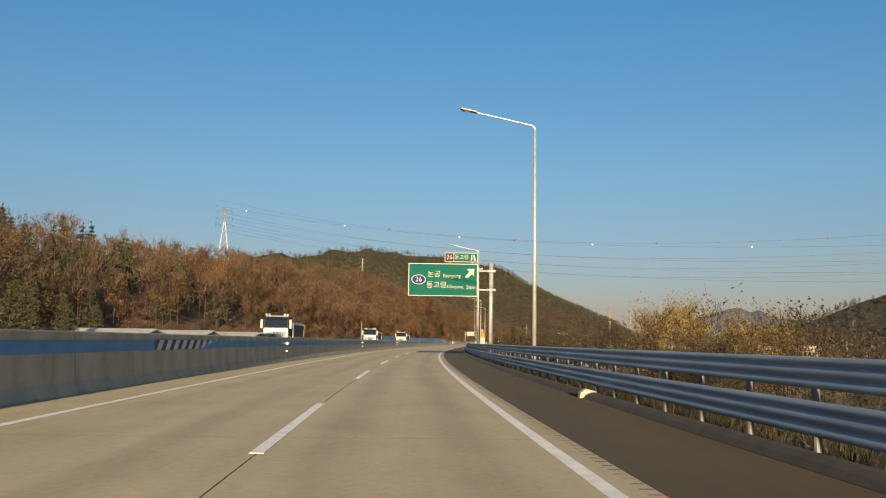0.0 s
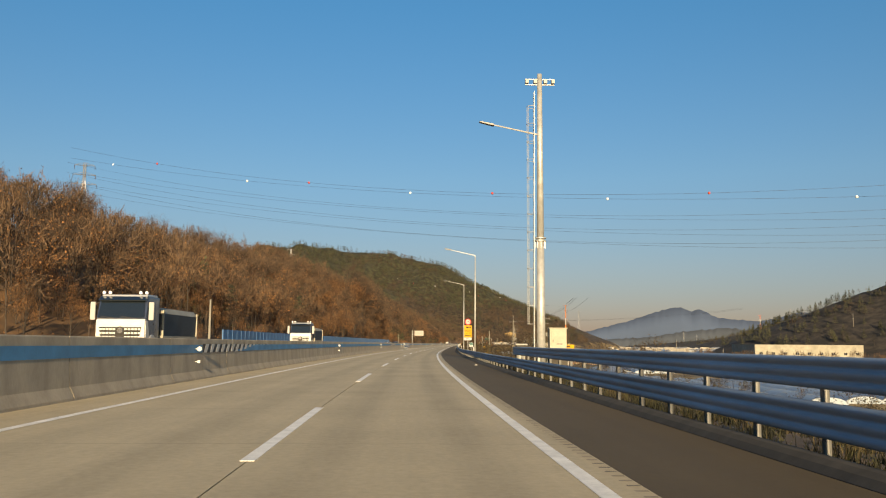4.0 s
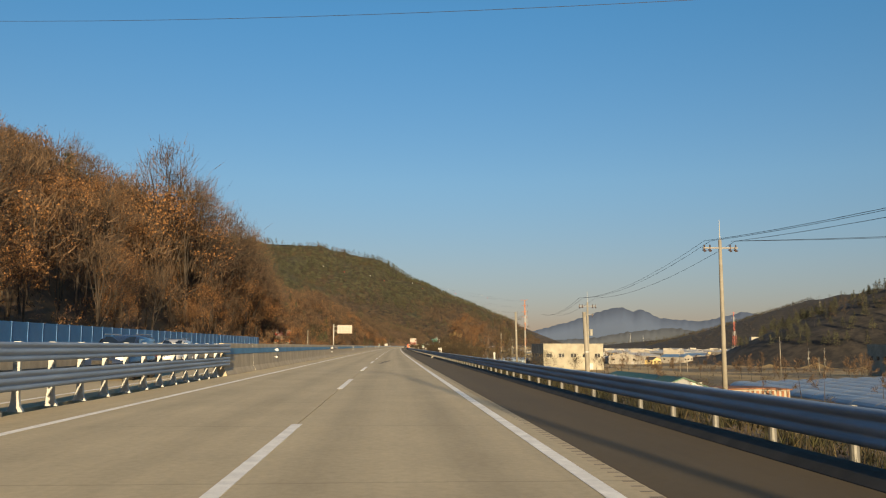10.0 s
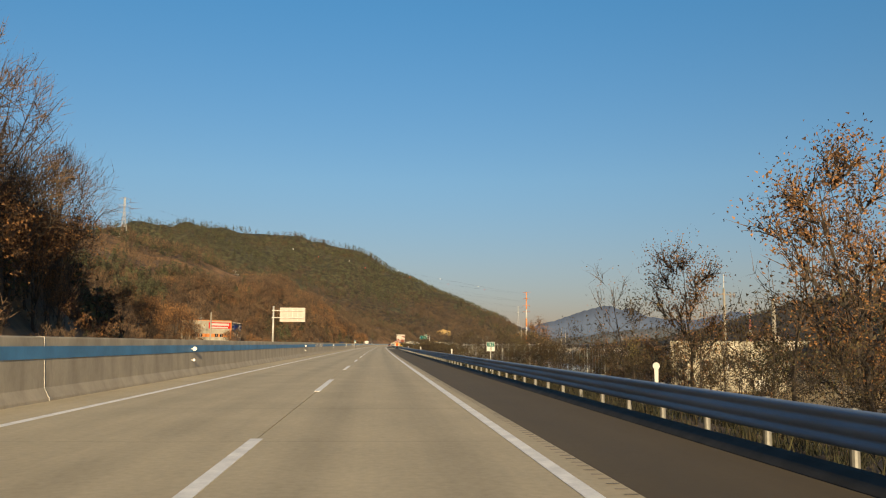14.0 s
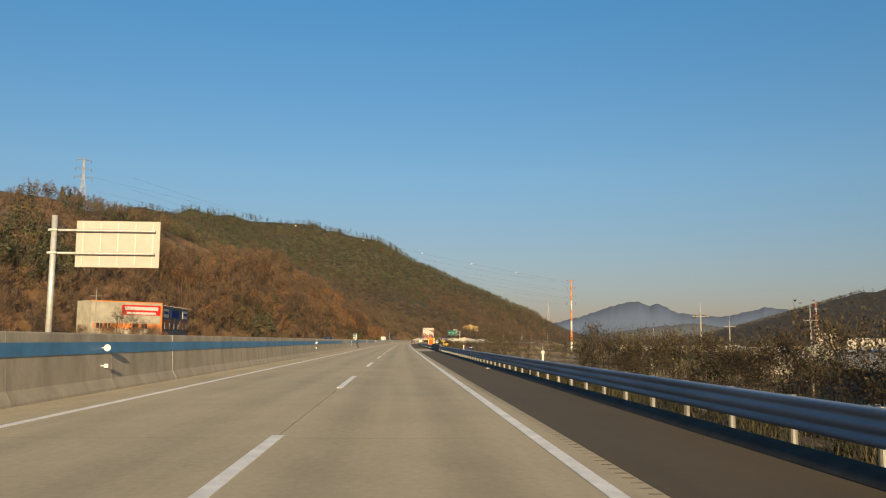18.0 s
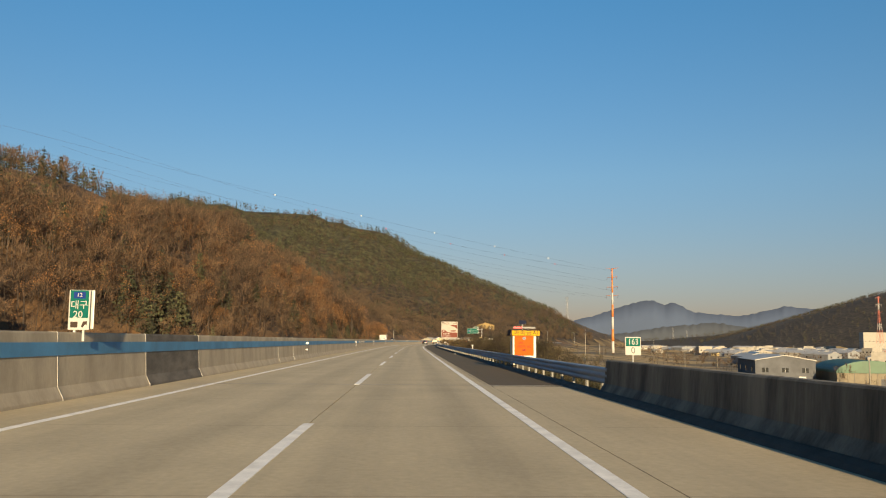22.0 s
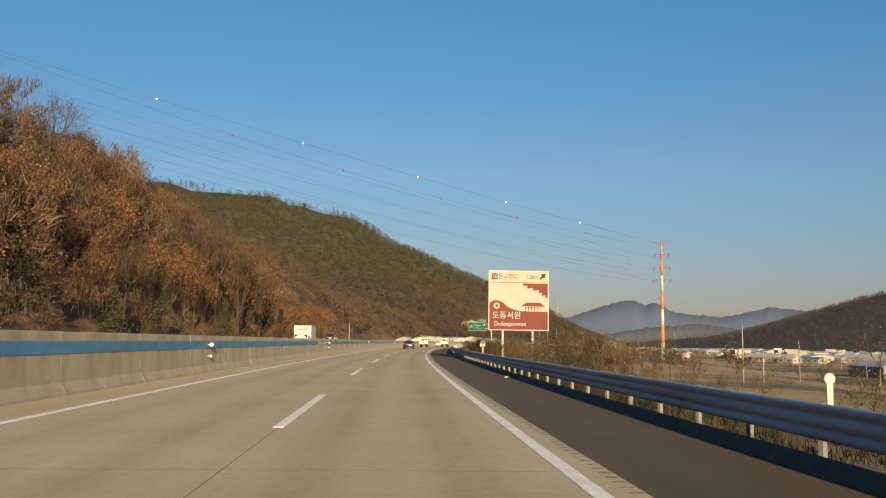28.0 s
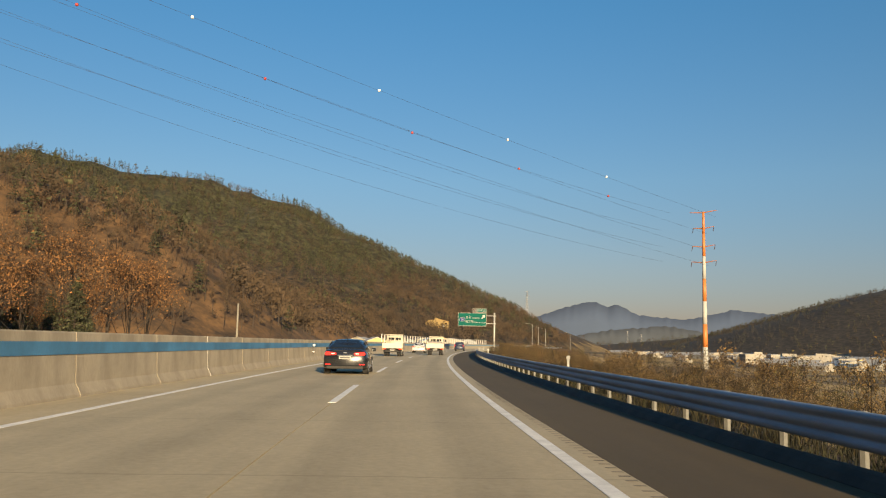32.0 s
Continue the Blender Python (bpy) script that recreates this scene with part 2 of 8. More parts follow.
def pavement_material(name, color, tracks=(), joint=0.0, streak=0.12):
    """Road surface in road metres: grain, long streaks, darker wheel tracks, cross joints, stains."""
    m, nt, p = nodes_of(name)
    uv = nt.nodes.new("ShaderNodeUVMap")
    sep = nt.nodes.new("ShaderNodeSeparateXYZ")
    nt.links.new(uv.outputs[0], sep.inputs[0])

    def noise_on(sx, sy, detail=4.0):
        mp = nt.nodes.new("ShaderNodeMapping")
        mp.inputs["Scale"].default_value = (sx, sy, 1)
        nt.links.new(uv.outputs[0], mp.inputs[0])
        n = add(nt, "ShaderNodeTexNoise", Scale=1.0, Detail=detail, Roughness=0.65)
        nt.links.new(mp.outputs[0], n.inputs["Vector"])
        return n.outputs[0]

    def math_node(op, a, b=None, c=None):
        n = nt.nodes.new("ShaderNodeMath")
        n.operation = op
        for i, v in enumerate((a, b, c)):
            if v is None:
                continue
            if isinstance(v, (int, float)):
                n.inputs[i].default_value = v
            else:
                nt.links.new(v, n.inputs[i])
        return n.outputs[0]
    value = math_node('MULTIPLY_ADD', noise_on(0.05, 1.6), streak * 3, 1 - streak * 1.5)
    value = math_node('MULTIPLY', value, math_node('MULTIPLY_ADD', noise_on(0.35, 0.5), 0.5, 0.75))
    value = math_node('MULTIPLY', value, math_node('MULTIPLY_ADD', noise_on(9, 9, 6.0), 0.5, 0.75))
    for centre, depth in tracks:
        off = math_node('ABSOLUTE', math_node('SUBTRACT', sep.outputs[1], centre))
        band = nt.nodes.new("ShaderNodeMapRange")
        band.interpolation_type = 'SMOOTHSTEP'
        band.inputs["From Min"].default_value, band.inputs["From Max"].default_value = 0.08, 0.6
        band.inputs["To Min"].default_value, band.inputs["To Max"].default_value = 1 - depth, 1.0
        nt.links.new(off, band.inputs[0])
        value = math_node('MULTIPLY', value, band.outputs[0])
    if joint:
        near = math_node('PINGPONG', math_node('ADD', sep.outputs[0], math_node('MULTIPLY', noise_on(0.02, 0.5), 0.2)), joint / 2)
        crack = math_node('LESS_THAN', near, 0.025)
        value = math_node('MULTIPLY', value, math_node('MULTIPLY_ADD', crack, -0.2, 1.0))
    col = nt.nodes.new("ShaderNodeMix")
    col.data_type = 'RGBA'
    col.blend_type = 'MULTIPLY'
    col.inputs[0].default_value = 1.0
    col.inputs[6].default_value = (*color, 1)
    nt.links.new(value, col.inputs[7])
    nt.links.new(col.outputs[2], p.inputs["Base Color"])
    p.inputs["Roughness"].default_value = 0.85
    b = add(nt, "ShaderNodeBump", Strength=0.25, Distance=0.01)
    nt.links.new(noise_on(60, 60, 3.0), b.inputs["Height"])
    nt.links.new(b.outputs[0], p.inputs["Normal"])
    return m


CONCRETE_ROAD = pavement_material("concrete_pavement", (0.4823, 0.3943, 0.2459), tracks=((-0.95, 0.13), (0.75, 0.16), (-4.9, 0.10), (-3.1, 0.12)), joint=6.0)
ASPHALT = pavement_material("asphalt_shoulder", (0.084, 0.057, 0.022), streak=0.16)
BARRIER = surface("barrier_concrete", (0.3958, 0.3359, 0.2439), 0.85, vary=0.2, scale=1.2, fine=20, bump=0.3, stretch=(1, 0.9, 0.4))
KERB = surface("kerb_concrete", (0.055, 0.048, 0.038), 0.9, vary=0.3, scale=2, fine=25, bump=0.1)
WHITE_LINE = surface("white_road_paint", (0.88, 0.84, 0.76), 0.75, vary=0.14, scale=2.5, fine=30, bump=0.2)
BLUE_BAND = surface("blue_wall_paint", (0.07, 0.22, 0.39), 0.6, vary=0.22, scale=0.8, fine=15, bump=0.1)
BLUE_PANEL = surface("blue_noise_panel", (0.024, 0.128, 0.32), 0.45, vary=0.15, scale=0.6, fine=12, bump=0.05)
BLACK_PAINT = surface("black_paint", (0.02, 0.02, 0.022), 0.6, vary=0.3, scale=4, bump=0.05)
WHITE_PAINT = surface("white_paint", (0.56, 0.544, 0.504), 0.55, vary=0.1, scale=2, bump=0.05)
GALV = surface("galvanised_steel", (0.42, 0.42, 0.40), 0.5, 0.35, vary=0.18, scale=3, fine=30, bump=0.05)
RAIL_STEEL = surface("weathered_rail_steel", (0.25, 0.305, 0.38), 0.55, 0.2, vary=0.25, scale=0.8, fine=14, bump=0.08, coords="UV", stretch=(0.25, 3, 1))
POST_STEEL = surface("post_steel", (0.17, 0.168, 0.155), 0.5, 0.3, vary=0.2, scale=6, bump=0.05)
SOIL = surface("leaf_litter", (0.07, 0.045, 0.025), 0.95, vary=0.45, scale=0.09, fine=0.9, bump=0.6, second=(0.15, 0.082, 0.032))
FIELD = surface("dry_field", (0.12, 0.088, 0.045), 0.95, vary=0.2, scale=0.016, fine=1.2, bump=0.5, second=(0.31, 0.215, 0.085), spread=(0.42, 0.56))
# far ridges: distance haze is painted into these base colours
FAR_HAZE_BROWN = surface("haze_tinted_ridge", (0.055, 0.066, 0.085), 1.0, vary=0.12, scale=0.006, fine=0.04, bump=0.0)
FAR_HAZE_BLUE = surface("haze_tinted_mountain", (0.053, 0.077, 0.134), 1.0, vary=0.07, scale=0.004, fine=0.03, bump=0.0)
WOODED = surface("wooded_hillside", (0.0208, 0.0168, 0.0104), 1.0, vary=0.35, scale=0.12, fine=0.5, bump=1.0, second=(0.06, 0.04, 0.0224), spread=(0.4, 0.62))
PINE_SLOPE = surface("pine_hillside", (0.0176, 0.02, 0.008), 1.0, vary=0.35, scale=0.12, fine=0.5, bump=1.0, second=(0.052, 0.0496, 0.0224), spread=(0.4, 0.62))
# woods across the valley: grey cast of distance haze put into the colour
HAZE_WOODED = surface("haze_greyed_hillside", (0.015, 0.0135, 0.011), 1.0, vary=0.35, scale=0.12, fine=0.5, bump=1.0, second=(0.034, 0.027, 0.02), spread=(0.4, 0.62))
HAZE_TWIG = surface("haze_greyed_woods", (0.026, 0.022, 0.017), 1.0, vary=0.3, scale=0.05, fine=0.6, bump=0.0, second=(0.045, 0.036, 0.027))
# dark end stands in for shade inside the brush, pale end for lit flecks
OLIVE_BRUSH = surface("olive_brush_leaves", (0.018, 0.015, 0.007), 0.9, vary=0.4, scale=0.3, fine=3, bump=0.0, second=(0.088, 0.062, 0.022), islands=True, spread=(0.4, 0.88))
GOLD_BRUSH = surface("golden_brush_leaves", (0.075, 0.05, 0.018), 0.9, vary=0.4, scale=0.3, fine=3, bump=0.0, second=(0.16, 0.1, 0.032), islands=True)
FAR_TWIG = surface("far_bare_woods", (0.048, 0.0336, 0.0208), 1.0, vary=0.3, scale=0.05, fine=0.6, bump=0.0, second=(0.084, 0.056, 0.032))
BARK = surface("bark", (0.0464, 0.0352, 0.0264), 0.95, vary=0.35, scale=4, fine=25, bump=0.5)
TWIG = surface("bare_twigs", (0.0544, 0.03536, 0.02108), 0.95, vary=0.45, scale=0.12, fine=3, bump=0.0, second=(0.0986, 0.0612, 0.034), islands=True)
RUST_LEAF = surface("rust_oak_leaves", (0.096, 0.0456, 0.016), 0.8, vary=0.5, scale=0.15, fine=3, bump=0.0, second=(0.188, 0.0896, 0.0288), islands=True)
YELLOW_LEAF = surface("yellow_leaves", (0.2, 0.132, 0.0128), 0.75, vary=0.35, scale=0.3, fine=3, bump=0.0, islands=True)
GREEN_LEAF = surface("yellowish_green_leaves", (0.034, 0.032, 0.01), 0.75, vary=0.4, scale=0.3, fine=3, bump=0.0, islands=True, second=(0.12, 0.098, 0.026), spread=(0.4, 0.85))
PINE_LEAF = surface("pine_needles", (0.024, 0.0288, 0.0128), 0.85, vary=0.5, scale=0.12, fine=3, bump=0.0, second=(0.0544, 0.056, 0.024), islands=True)
# grass, brush and weeds: inner shade and lit flecks put into the blade colours
STRAW = surface("dry_grass", (0.016, 0.013, 0.006), 0.9, vary=0.45, scale=0.2, fine=3, bump=0.0, islands=True, second=(0.085, 0.062, 0.022), spread=(0.42, 0.95))
BRUSH = surface("dry_brush", (0.018, 0.012, 0.008), 0.95, vary=0.5, scale=0.2, fine=3, bump=0.0, second=(0.06, 0.037, 0.017), islands=True, spread=(0.4, 0.85))
GREEN_WEED = surface("low_weeds", (0.01, 0.012, 0.004), 0.9, vary=0.45, scale=0.25, fine=3, bump=0.0, islands=True, second=(0.045, 0.042, 0.012), spread=(0.42, 0.95))


# ---- mesh helpers ----
def mesh_ob(name, verts, faces, materials, parent=None, uvs=None, face_mats=None, smooth=False):
    """One mesh object from arrays; a fourth corner of -1 makes a triangle."""
    me = bpy.data.meshes.new(name)
    verts = np.asarray(verts, np.float32)
    faces = np.asarray(faces, np.int32)
    corners = faces[faces >= 0]
    totals = (faces >= 0).sum(1).astype(np.int32)
    me.vertices.add(len(verts))
    me.vertices.foreach_set("co", verts.ravel())
    me.loops.add(len(corners))
    me.loops.foreach_set("vertex_index", corners)
    me.polygons.add(len(faces))
    me.polygons.foreach_set("loop_start", np.concatenate([[0], np.cumsum(totals)[:-1]]).astype(np.int32))
    me.polygons.foreach_set("loop_total", totals)
    for m in (materials if isinstance(materials, (list, tuple)) else [materials]):
        me.materials.append(m)
    if face_mats is not None:
        me.polygons.foreach_set("material_index", np.asarray(face_mats, np.int32))
    if uvs is not None:
        lay = me.uv_layers.new(name="UVMap")
        lay.data.foreach_set("uv", np.asarray(uvs, np.float32)[corners].ravel())
    me.polygons.foreach_set("use_smooth", np.full(len(faces), smooth, bool))
    me.update(calc_edges=True)
    ob = new(name, me)
    if parent:
        ob.parent = parent
    return ob


def sweep(name, profile, s0, s1, step, material, parent=None, closed=False, smooth=False, caps=False):
    """A profile of (d, z) drawn along the road from s0 to s1."""
    n = max(1, int(round((s1 - s0) / step)))
    ss = np.linspace(s0, s1, n + 1)
    prof = list(profile) + ([profile[0]] if closed else [])
    k = len(prof)
    V = np.zeros((n + 1, k, 3))
    U = np.zeros((n + 1, k, 2))
    run = np.concatenate([[0], np.cumsum([math.dist(a, b) for a, b in zip(prof, prof[1:])])])
    for j, (d, z) in enumerate(prof):
        V[:, j, 0], V[:, j, 1] = along(ss, d)
        V[:, j, 2] = z
        U[:, j, 0], U[:, j, 1] = ss, d if not closed and not smooth else run[j]
    i, j = np.meshgrid(np.arange(n), np.arange(k - 1), indexing="ij")
    a = (i * k + j).ravel()
    F = np.stack([a, a + 1, a + k + 1, a + k], 1)
    ob = mesh_ob(name, V.reshape(-1, 3), F[:, ::-1], material, parent, U.reshape(-1, 2), smooth=smooth)
    if caps and closed:
        bm = bmesh.new()
        bm.from_mesh(ob.data)
        bmesh.ops.holes_fill(bm, edges=[e for e in bm.edges if e.is_boundary], sides=0)
        bmesh.ops.remove_doubles(bm, verts=bm.verts, dist=0.0005)
        bmesh.ops.holes_fill(bm, edges=[e for e in bm.edges if e.is_boundary], sides=0)
        bmesh.ops.recalc_face_normals(bm, faces=bm.faces)
        bm.to_mesh(ob.data)
        bm.free()
    return ob


def part(name, bm, material, parent=None, label="", smooth=False):
    """Links a bmesh as one mesh object under a thing or a part."""
    me = bpy.data.meshes.new(name)
    bmesh.ops.recalc_face_normals(bm, faces=bm.faces)
    if smooth:
        for f in bm.faces:
            f.smooth = True
    bm.to_mesh(me)
    bm.free()
    me.materials.append(material)
    ob = new(name, me)
    if parent:
        ob.parent = parent
    if label:
        ob["label"] = label
    return ob


def thing(name, label, category, group="", kind=""):
    return tagged(new(name), label, category, group, kind)


def box(cx, cy, cz, sx, sy, sz, bevel=0.0, bm=None):
    """A box by its centre and sizes, edges rounded by bevel."""
    bm = bm or bmesh.new()
    r = bmesh.ops.create_cube(bm, size=1.0, matrix=Matrix.Translation((cx, cy, cz)) @ Matrix.Diagonal((sx, sy, sz, 1)))
    if bevel:
        es = {e for v in r["verts"] for e in v.link_edges}
        bmesh.ops.bevel(bm, geom=list(es), offset=bevel, segments=2, affect='EDGES', profile=0.6)
    return bm


def rod(a, b, r0, r1=None, seg=10, bm=None, cap=True):
    """A round tapered bar from a to b."""
    bm = bm or bmesh.new()
    a, b = Vector(a), Vector(b)
    d = b - a
    m = Matrix.Translation((a + b) / 2) @ d.to_track_quat("Z", "Y").to_matrix().to_4x4()
    bmesh.ops.create_cone(bm, cap_ends=cap, segments=seg, radius1=r0, radius2=r0 if r1 is None else r1, depth=d.length, matrix=m)
    return bm


def slab(pts, axis, lo, hi, bevel=0.0, bm=None):
    """An outline of 2D points pushed from lo to hi along an axis ('x': points are (y, z); 'y': (x, z); 'z': (x, y))."""
    bm = bm or bmesh.new()
    put = {'x': lambda p, c: (c, p[0], p[1]), 'y': lambda p, c: (p[0], c, p[1]), 'z': lambda p, c: (p[0], p[1], c)}[axis]
    v0 = [bm.verts.new(put(p, lo)) for p in pts]
    v1 = [bm.verts.new(put(p, hi)) for p in pts]
    n = len(pts)
    fs = [bm.faces.new(v0), bm.faces.new(v1[::-1])]
    for i in range(n):
        fs.append(bm.faces.new((v0[i], v0[(i + 1) % n], v1[(i + 1) % n], v1[i])))
    bmesh.ops.recalc_face_normals(bm, faces=fs)
    if bevel:
        bmesh.ops.bevel(bm, geom=list({e for f in fs for e in f.edges}), offset=bevel, segments=2, affect='EDGES', profile=0.6)
    return bm


def writing(text, size, material, parent, m, name="lettering", stretch=1.0, depth=0.004):
    """Words in Blender's own font, lying in the local xz plane facing -y at the pose m, turned into a mesh."""
    cu = bpy.data.curves.new(name, 'FONT')
    cu.body, cu.size, cu.align_x, cu.align_y, cu.extrude = text, size, 'CENTER', 'CENTER', depth
    cu.resolution_u = 3
    tmp = bpy.data.objects.new(name, cu)
    scene.collection.objects.link(tmp)
    WORDS.append((tmp, name, material, parent, m @ pose(0, 0, 0, 90) @ Matrix.Diagonal((stretch, 1, 1, 1))))


WORDS = []


def set_words():
    """Turns all the words into meshes at once."""
    dg = bpy.context.evaluated_depsgraph_get()
    for tmp, name, material, parent, m in WORDS:
        me = bpy.data.meshes.new_from_object(tmp.evaluated_get(dg))
        me.transform(m)
        me.materials.clear()
        me.materials.append(material)
        new(name, me).parent = parent
    for w in WORDS:
        bpy.data.objects.remove(w[0])

# ---- ground, road and barriers ----
def ground_sheet():
    """One sheet to the horizon: fine beside the road, coarser beyond."""
    gx = np.concatenate([-np.geomspace(4200, 930, 8), np.arange(-900, -262, 26.0), np.arange(-260, 332, 6.0), np.arange(340, 730, 20.0), np.arange(740, 1800, 50.0), np.geomspace(1850, 4200, 6)])
    gy = np.concatenate([np.linspace(-3000, -130, 10), np.arange(-100, 1400, 6.0), np.arange(1410, 2400, 25.0), np.arange(2420, 3100, 60.0), np.geomspace(3150, 4700, 8)])
    X, Y = np.meshgrid(gx, gy, indexing="ij")
    Z = terrain(X, Y)
    k = len(gy)
    i, j = np.meshgrid(np.arange(len(gx) - 1), np.arange(k - 1), indexing="ij")
    a = (i * k + j).ravel()
    F = np.stack([a, a + k, a + k + 1, a + 1], 1)
    V = np.stack([X, Y, Z], -1).reshape(-1, 3)
    c = V[F].mean(1)
    s_c, d_c = road_coords(c[:, 0], c[:, 1])
    mats = np.where((d_c > 16) & (c[:, 2] < 0.5), 1, 0)
    cx, cy = c[:, 0], c[:, 1]
    far_hill = (hill_ridge(cx, cy, BIG_HILL, 430) > 6) & (s_c > 1060)
    east = (np.maximum(hill_ridge(cx, cy, EAST_HILL, 560), hill_ridge(cx, cy, NEAR_EAST_HILL, 260)) > 0.2) & (d_c > 60)
    patchy = 34 * wave_noise(cx, cy, 130, 8)
    mats = np.where(east | far_hill, np.where(east, 4, 2), mats)
    mats = np.where(far_hill & (c[:, 2] + patchy + 0.10 * (cx - 100) > 96), 3, mats)
    ob = mesh_ob("ground", V, F, [SOIL, FIELD, WOODED, PINE_SLOPE, HAZE_WOODED], face_mats=mats, smooth=True)
    return tagged(ob, "brown leaf-littered slopes and dry winter fields beside the road", "ground", kind="structure")


ground_sheet()
S_A, S_B = -120, 1500
road = tagged(sweep("road", [(-7.6, -0.12), (2.2, -0.12)], S_A, S_B, 6, BLACK_PAINT), "two-lane pale concrete motorway carriageway with white lines", "road", kind="structure")
sweep("slab", [(-7.55, -0.1), (-7.55, 0.0), (-1.81, 0.0), (-1.81, -0.1)], S_A, S_B, 4, CONCRETE_ROAD, road)
sweep("slab", [(-1.79, -0.1), (-1.79, 0.0), (2.24, 0.0), (2.24, -0.1)], S_A, S_B, 4, CONCRETE_ROAD, road)
shoulder = tagged(sweep("shoulder", [(2.25, -0.1), (2.25, -0.004), (4.42, -0.03)], S_A, S_B, 4, ASPHALT), "brown-black asphalt hard shoulder beside the concrete lanes", "road shoulder", kind="structure")
sweep("edge_line", [(1.70, 0.0), (1.70, 0.006), (1.88, 0.006), (1.88, 0.0)], S_A, S_B, 4, WHITE_LINE, road)
sweep("edge_line", [(-6.15, 0.0), (-6.15, 0.006), (-5.98, 0.006), (-5.98, 0.0)], S_A, S_B, 4, WHITE_LINE, road)
kerb = tagged(sweep("kerb", [(4.41, -0.1), (4.42, -0.02), (4.50, 0.06), (4.60, 0.105), (4.70, 0.12), (4.75, 0.11), (4.78, 0.05), (4.80, -0.1), (5.4, -0.2), (5.9, -0.4)], S_A, S_B, 4, KERB, smooth=False),
              "low dark sloping asphalt kerb along the shoulder", "kerb", kind="structure")
far_road = tagged(sweep("road_opposite", [(-19.3, -0.1), (-19.3, 0.0), (-8.0, 0.0), (-8.0, -0.1)], S_A, S_B, 4, CONCRETE_ROAD), "opposite concrete carriageway behind the median wall", "road", kind="structure")
sweep("edge_line", [(-9.3, 0.0), (-9.3, 0.006), (-9.13, 0.006), (-9.13, 0.0)], S_A, S_B, 6, WHITE_LINE, far_road)
sweep("edge_line", [(-16.8, 0.0), (-16.8, 0.006), (-16.63, 0.006), (-16.63, 0.0)], S_A, S_B, 6, WHITE_LINE, far_road)
dash_mesh = None
for k in range(-3, 62):
    s0 = 10.2 + 20.0 * k
    if s0 > 1240:
        break
    for d, owner in ((-1.8, road), (-12.95, far_road)):
        if dash_mesh is None:
            ob = part("lane_dash", box(0, 4.0, 0.0045, 0.17, 8.0, 0.007), WHITE_LINE, owner)
            dash_mesh = ob.data
        else:
            ob = new("lane_dash", dash_mesh)
            ob.parent = owner
        ob.matrix_basis = at(s0, d)

WALL = [(-7.48, -0.1), (-7.50, 0.06), (-7.62, 0.30), (-7.68, 1.42), (-7.70, 1.45), (-7.88, 1.45), (-7.90, 1.42), (-7.96, 0.30), (-8.08, 0.06), (-8.10, -0.1)]


def wall_piece(length):
    """One length of the median wall, straight, drawn in place coordinates (x: right of the wall's own line)."""
    bm = slab([(d + 7.79, z) for d, z in WALL], 'y', 0.002 if length > 6.5 else 0.006, length - (0.002 if length > 6.5 else 0.006))
    return bm


median = thing("median_wall", "tall grey concrete median wall with a painted blue band", "barrier", kind="structure")
WALL_STAINED = surface("stained_barrier_concrete", (0.13, 0.115, 0.095), 0.85, vary=0.35, scale=1.2, fine=20, bump=0.3, stretch=(1, 0.8, 2.5))


def at_chord(s, length, d):
    """Pose of a straight piece that spans s to s + length."""
    x, y = along(s, d)
    x1, y1 = along(s + length, d)
    return pose(float(x), float(y), 0, 0, 0, math.degrees(math.atan2(-(x1 - x), y1 - y)))


wall_mesh = {}
s = -60.0
while s < 1380:
    length = 8.0 if s < 500 else 6.0
    if 320 <= s < 342:
        s = 342.0
    if s < 320 < s + length:
        length = 320 - s
    if s < 500 < s + length:
        length = 500 - s
    if s == 500:
        length = 2.8
    stained = 688 <= s < 690
    key = (round(length, 3), stained)
    if key not in wall_mesh:
        wall_mesh[key] = part("wall_section", wall_piece(length), WALL_STAINED if stained else BARRIER, median)
        ob = wall_mesh[key]
    else:
        ob = new("wall_section", wall_mesh[key].data)
        ob.parent = median
    ob.matrix_basis = at_chord(s, length, -7.79)
    s += length
SEAL = surface("joint_sealant", (0.45, 0.43, 0.38), 0.8, vary=0.3, scale=6, bump=0.1)
for s in (-20, 28, 84, 132, 188, 236, 284, 350, 398, 446, 526.8, 574.8, 622.8, 664.8, 670.8, 676.8, 682.8, 688.8, 694.8, 712.8, 718.8, 760.8, 802.8, 850.8, 880.8, 904.8, 946.8, 982.8, 1024.8, 1072.8):
    seal = part("joint_seal", slab([(d + 7.79 + (0.007 if d > -7.79 else -0.007), z + 0.004) for d, z in WALL], 'y', -0.016, 0.016), SEAL, median)
    seal.matrix_basis = at_chord(s, 6.0, -7.79)
for s0, s1 in ((-60, 320), (342, 1380)):
    sweep("wall_core", [(-7.64, 0.02), (-7.70, 1.43), (-7.88, 1.43), (-7.94, 0.02)], s0 + 0.02, s1 - 0.02, 6, BARRIER, median, closed=True)
    sweep("painted_band", [(-7.665, 0.95), (-7.636, 0.95), (-7.648, 1.23), (-7.675, 1.23)], s0, s1, 6, BLUE_BAND, median, closed=True)

rail_profile = [(0.0, 0.0), (0.03, 0.002), (0.06, 0.015), (0.075, 0.04), (0.07, 0.07), (0.044, 0.093), (0.034, 0.108), (0.044, 0.123), (0.07, 0.148), (0.075, 0.175), (0.07, 0.202), (0.044, 0.227), (0.034, 0.242),
                (0.044, 0.257), (0.07, 0.282), (0.075, 0.31), (0.06, 0.335), (0.03, 0.348), (0.0, 0.35)]


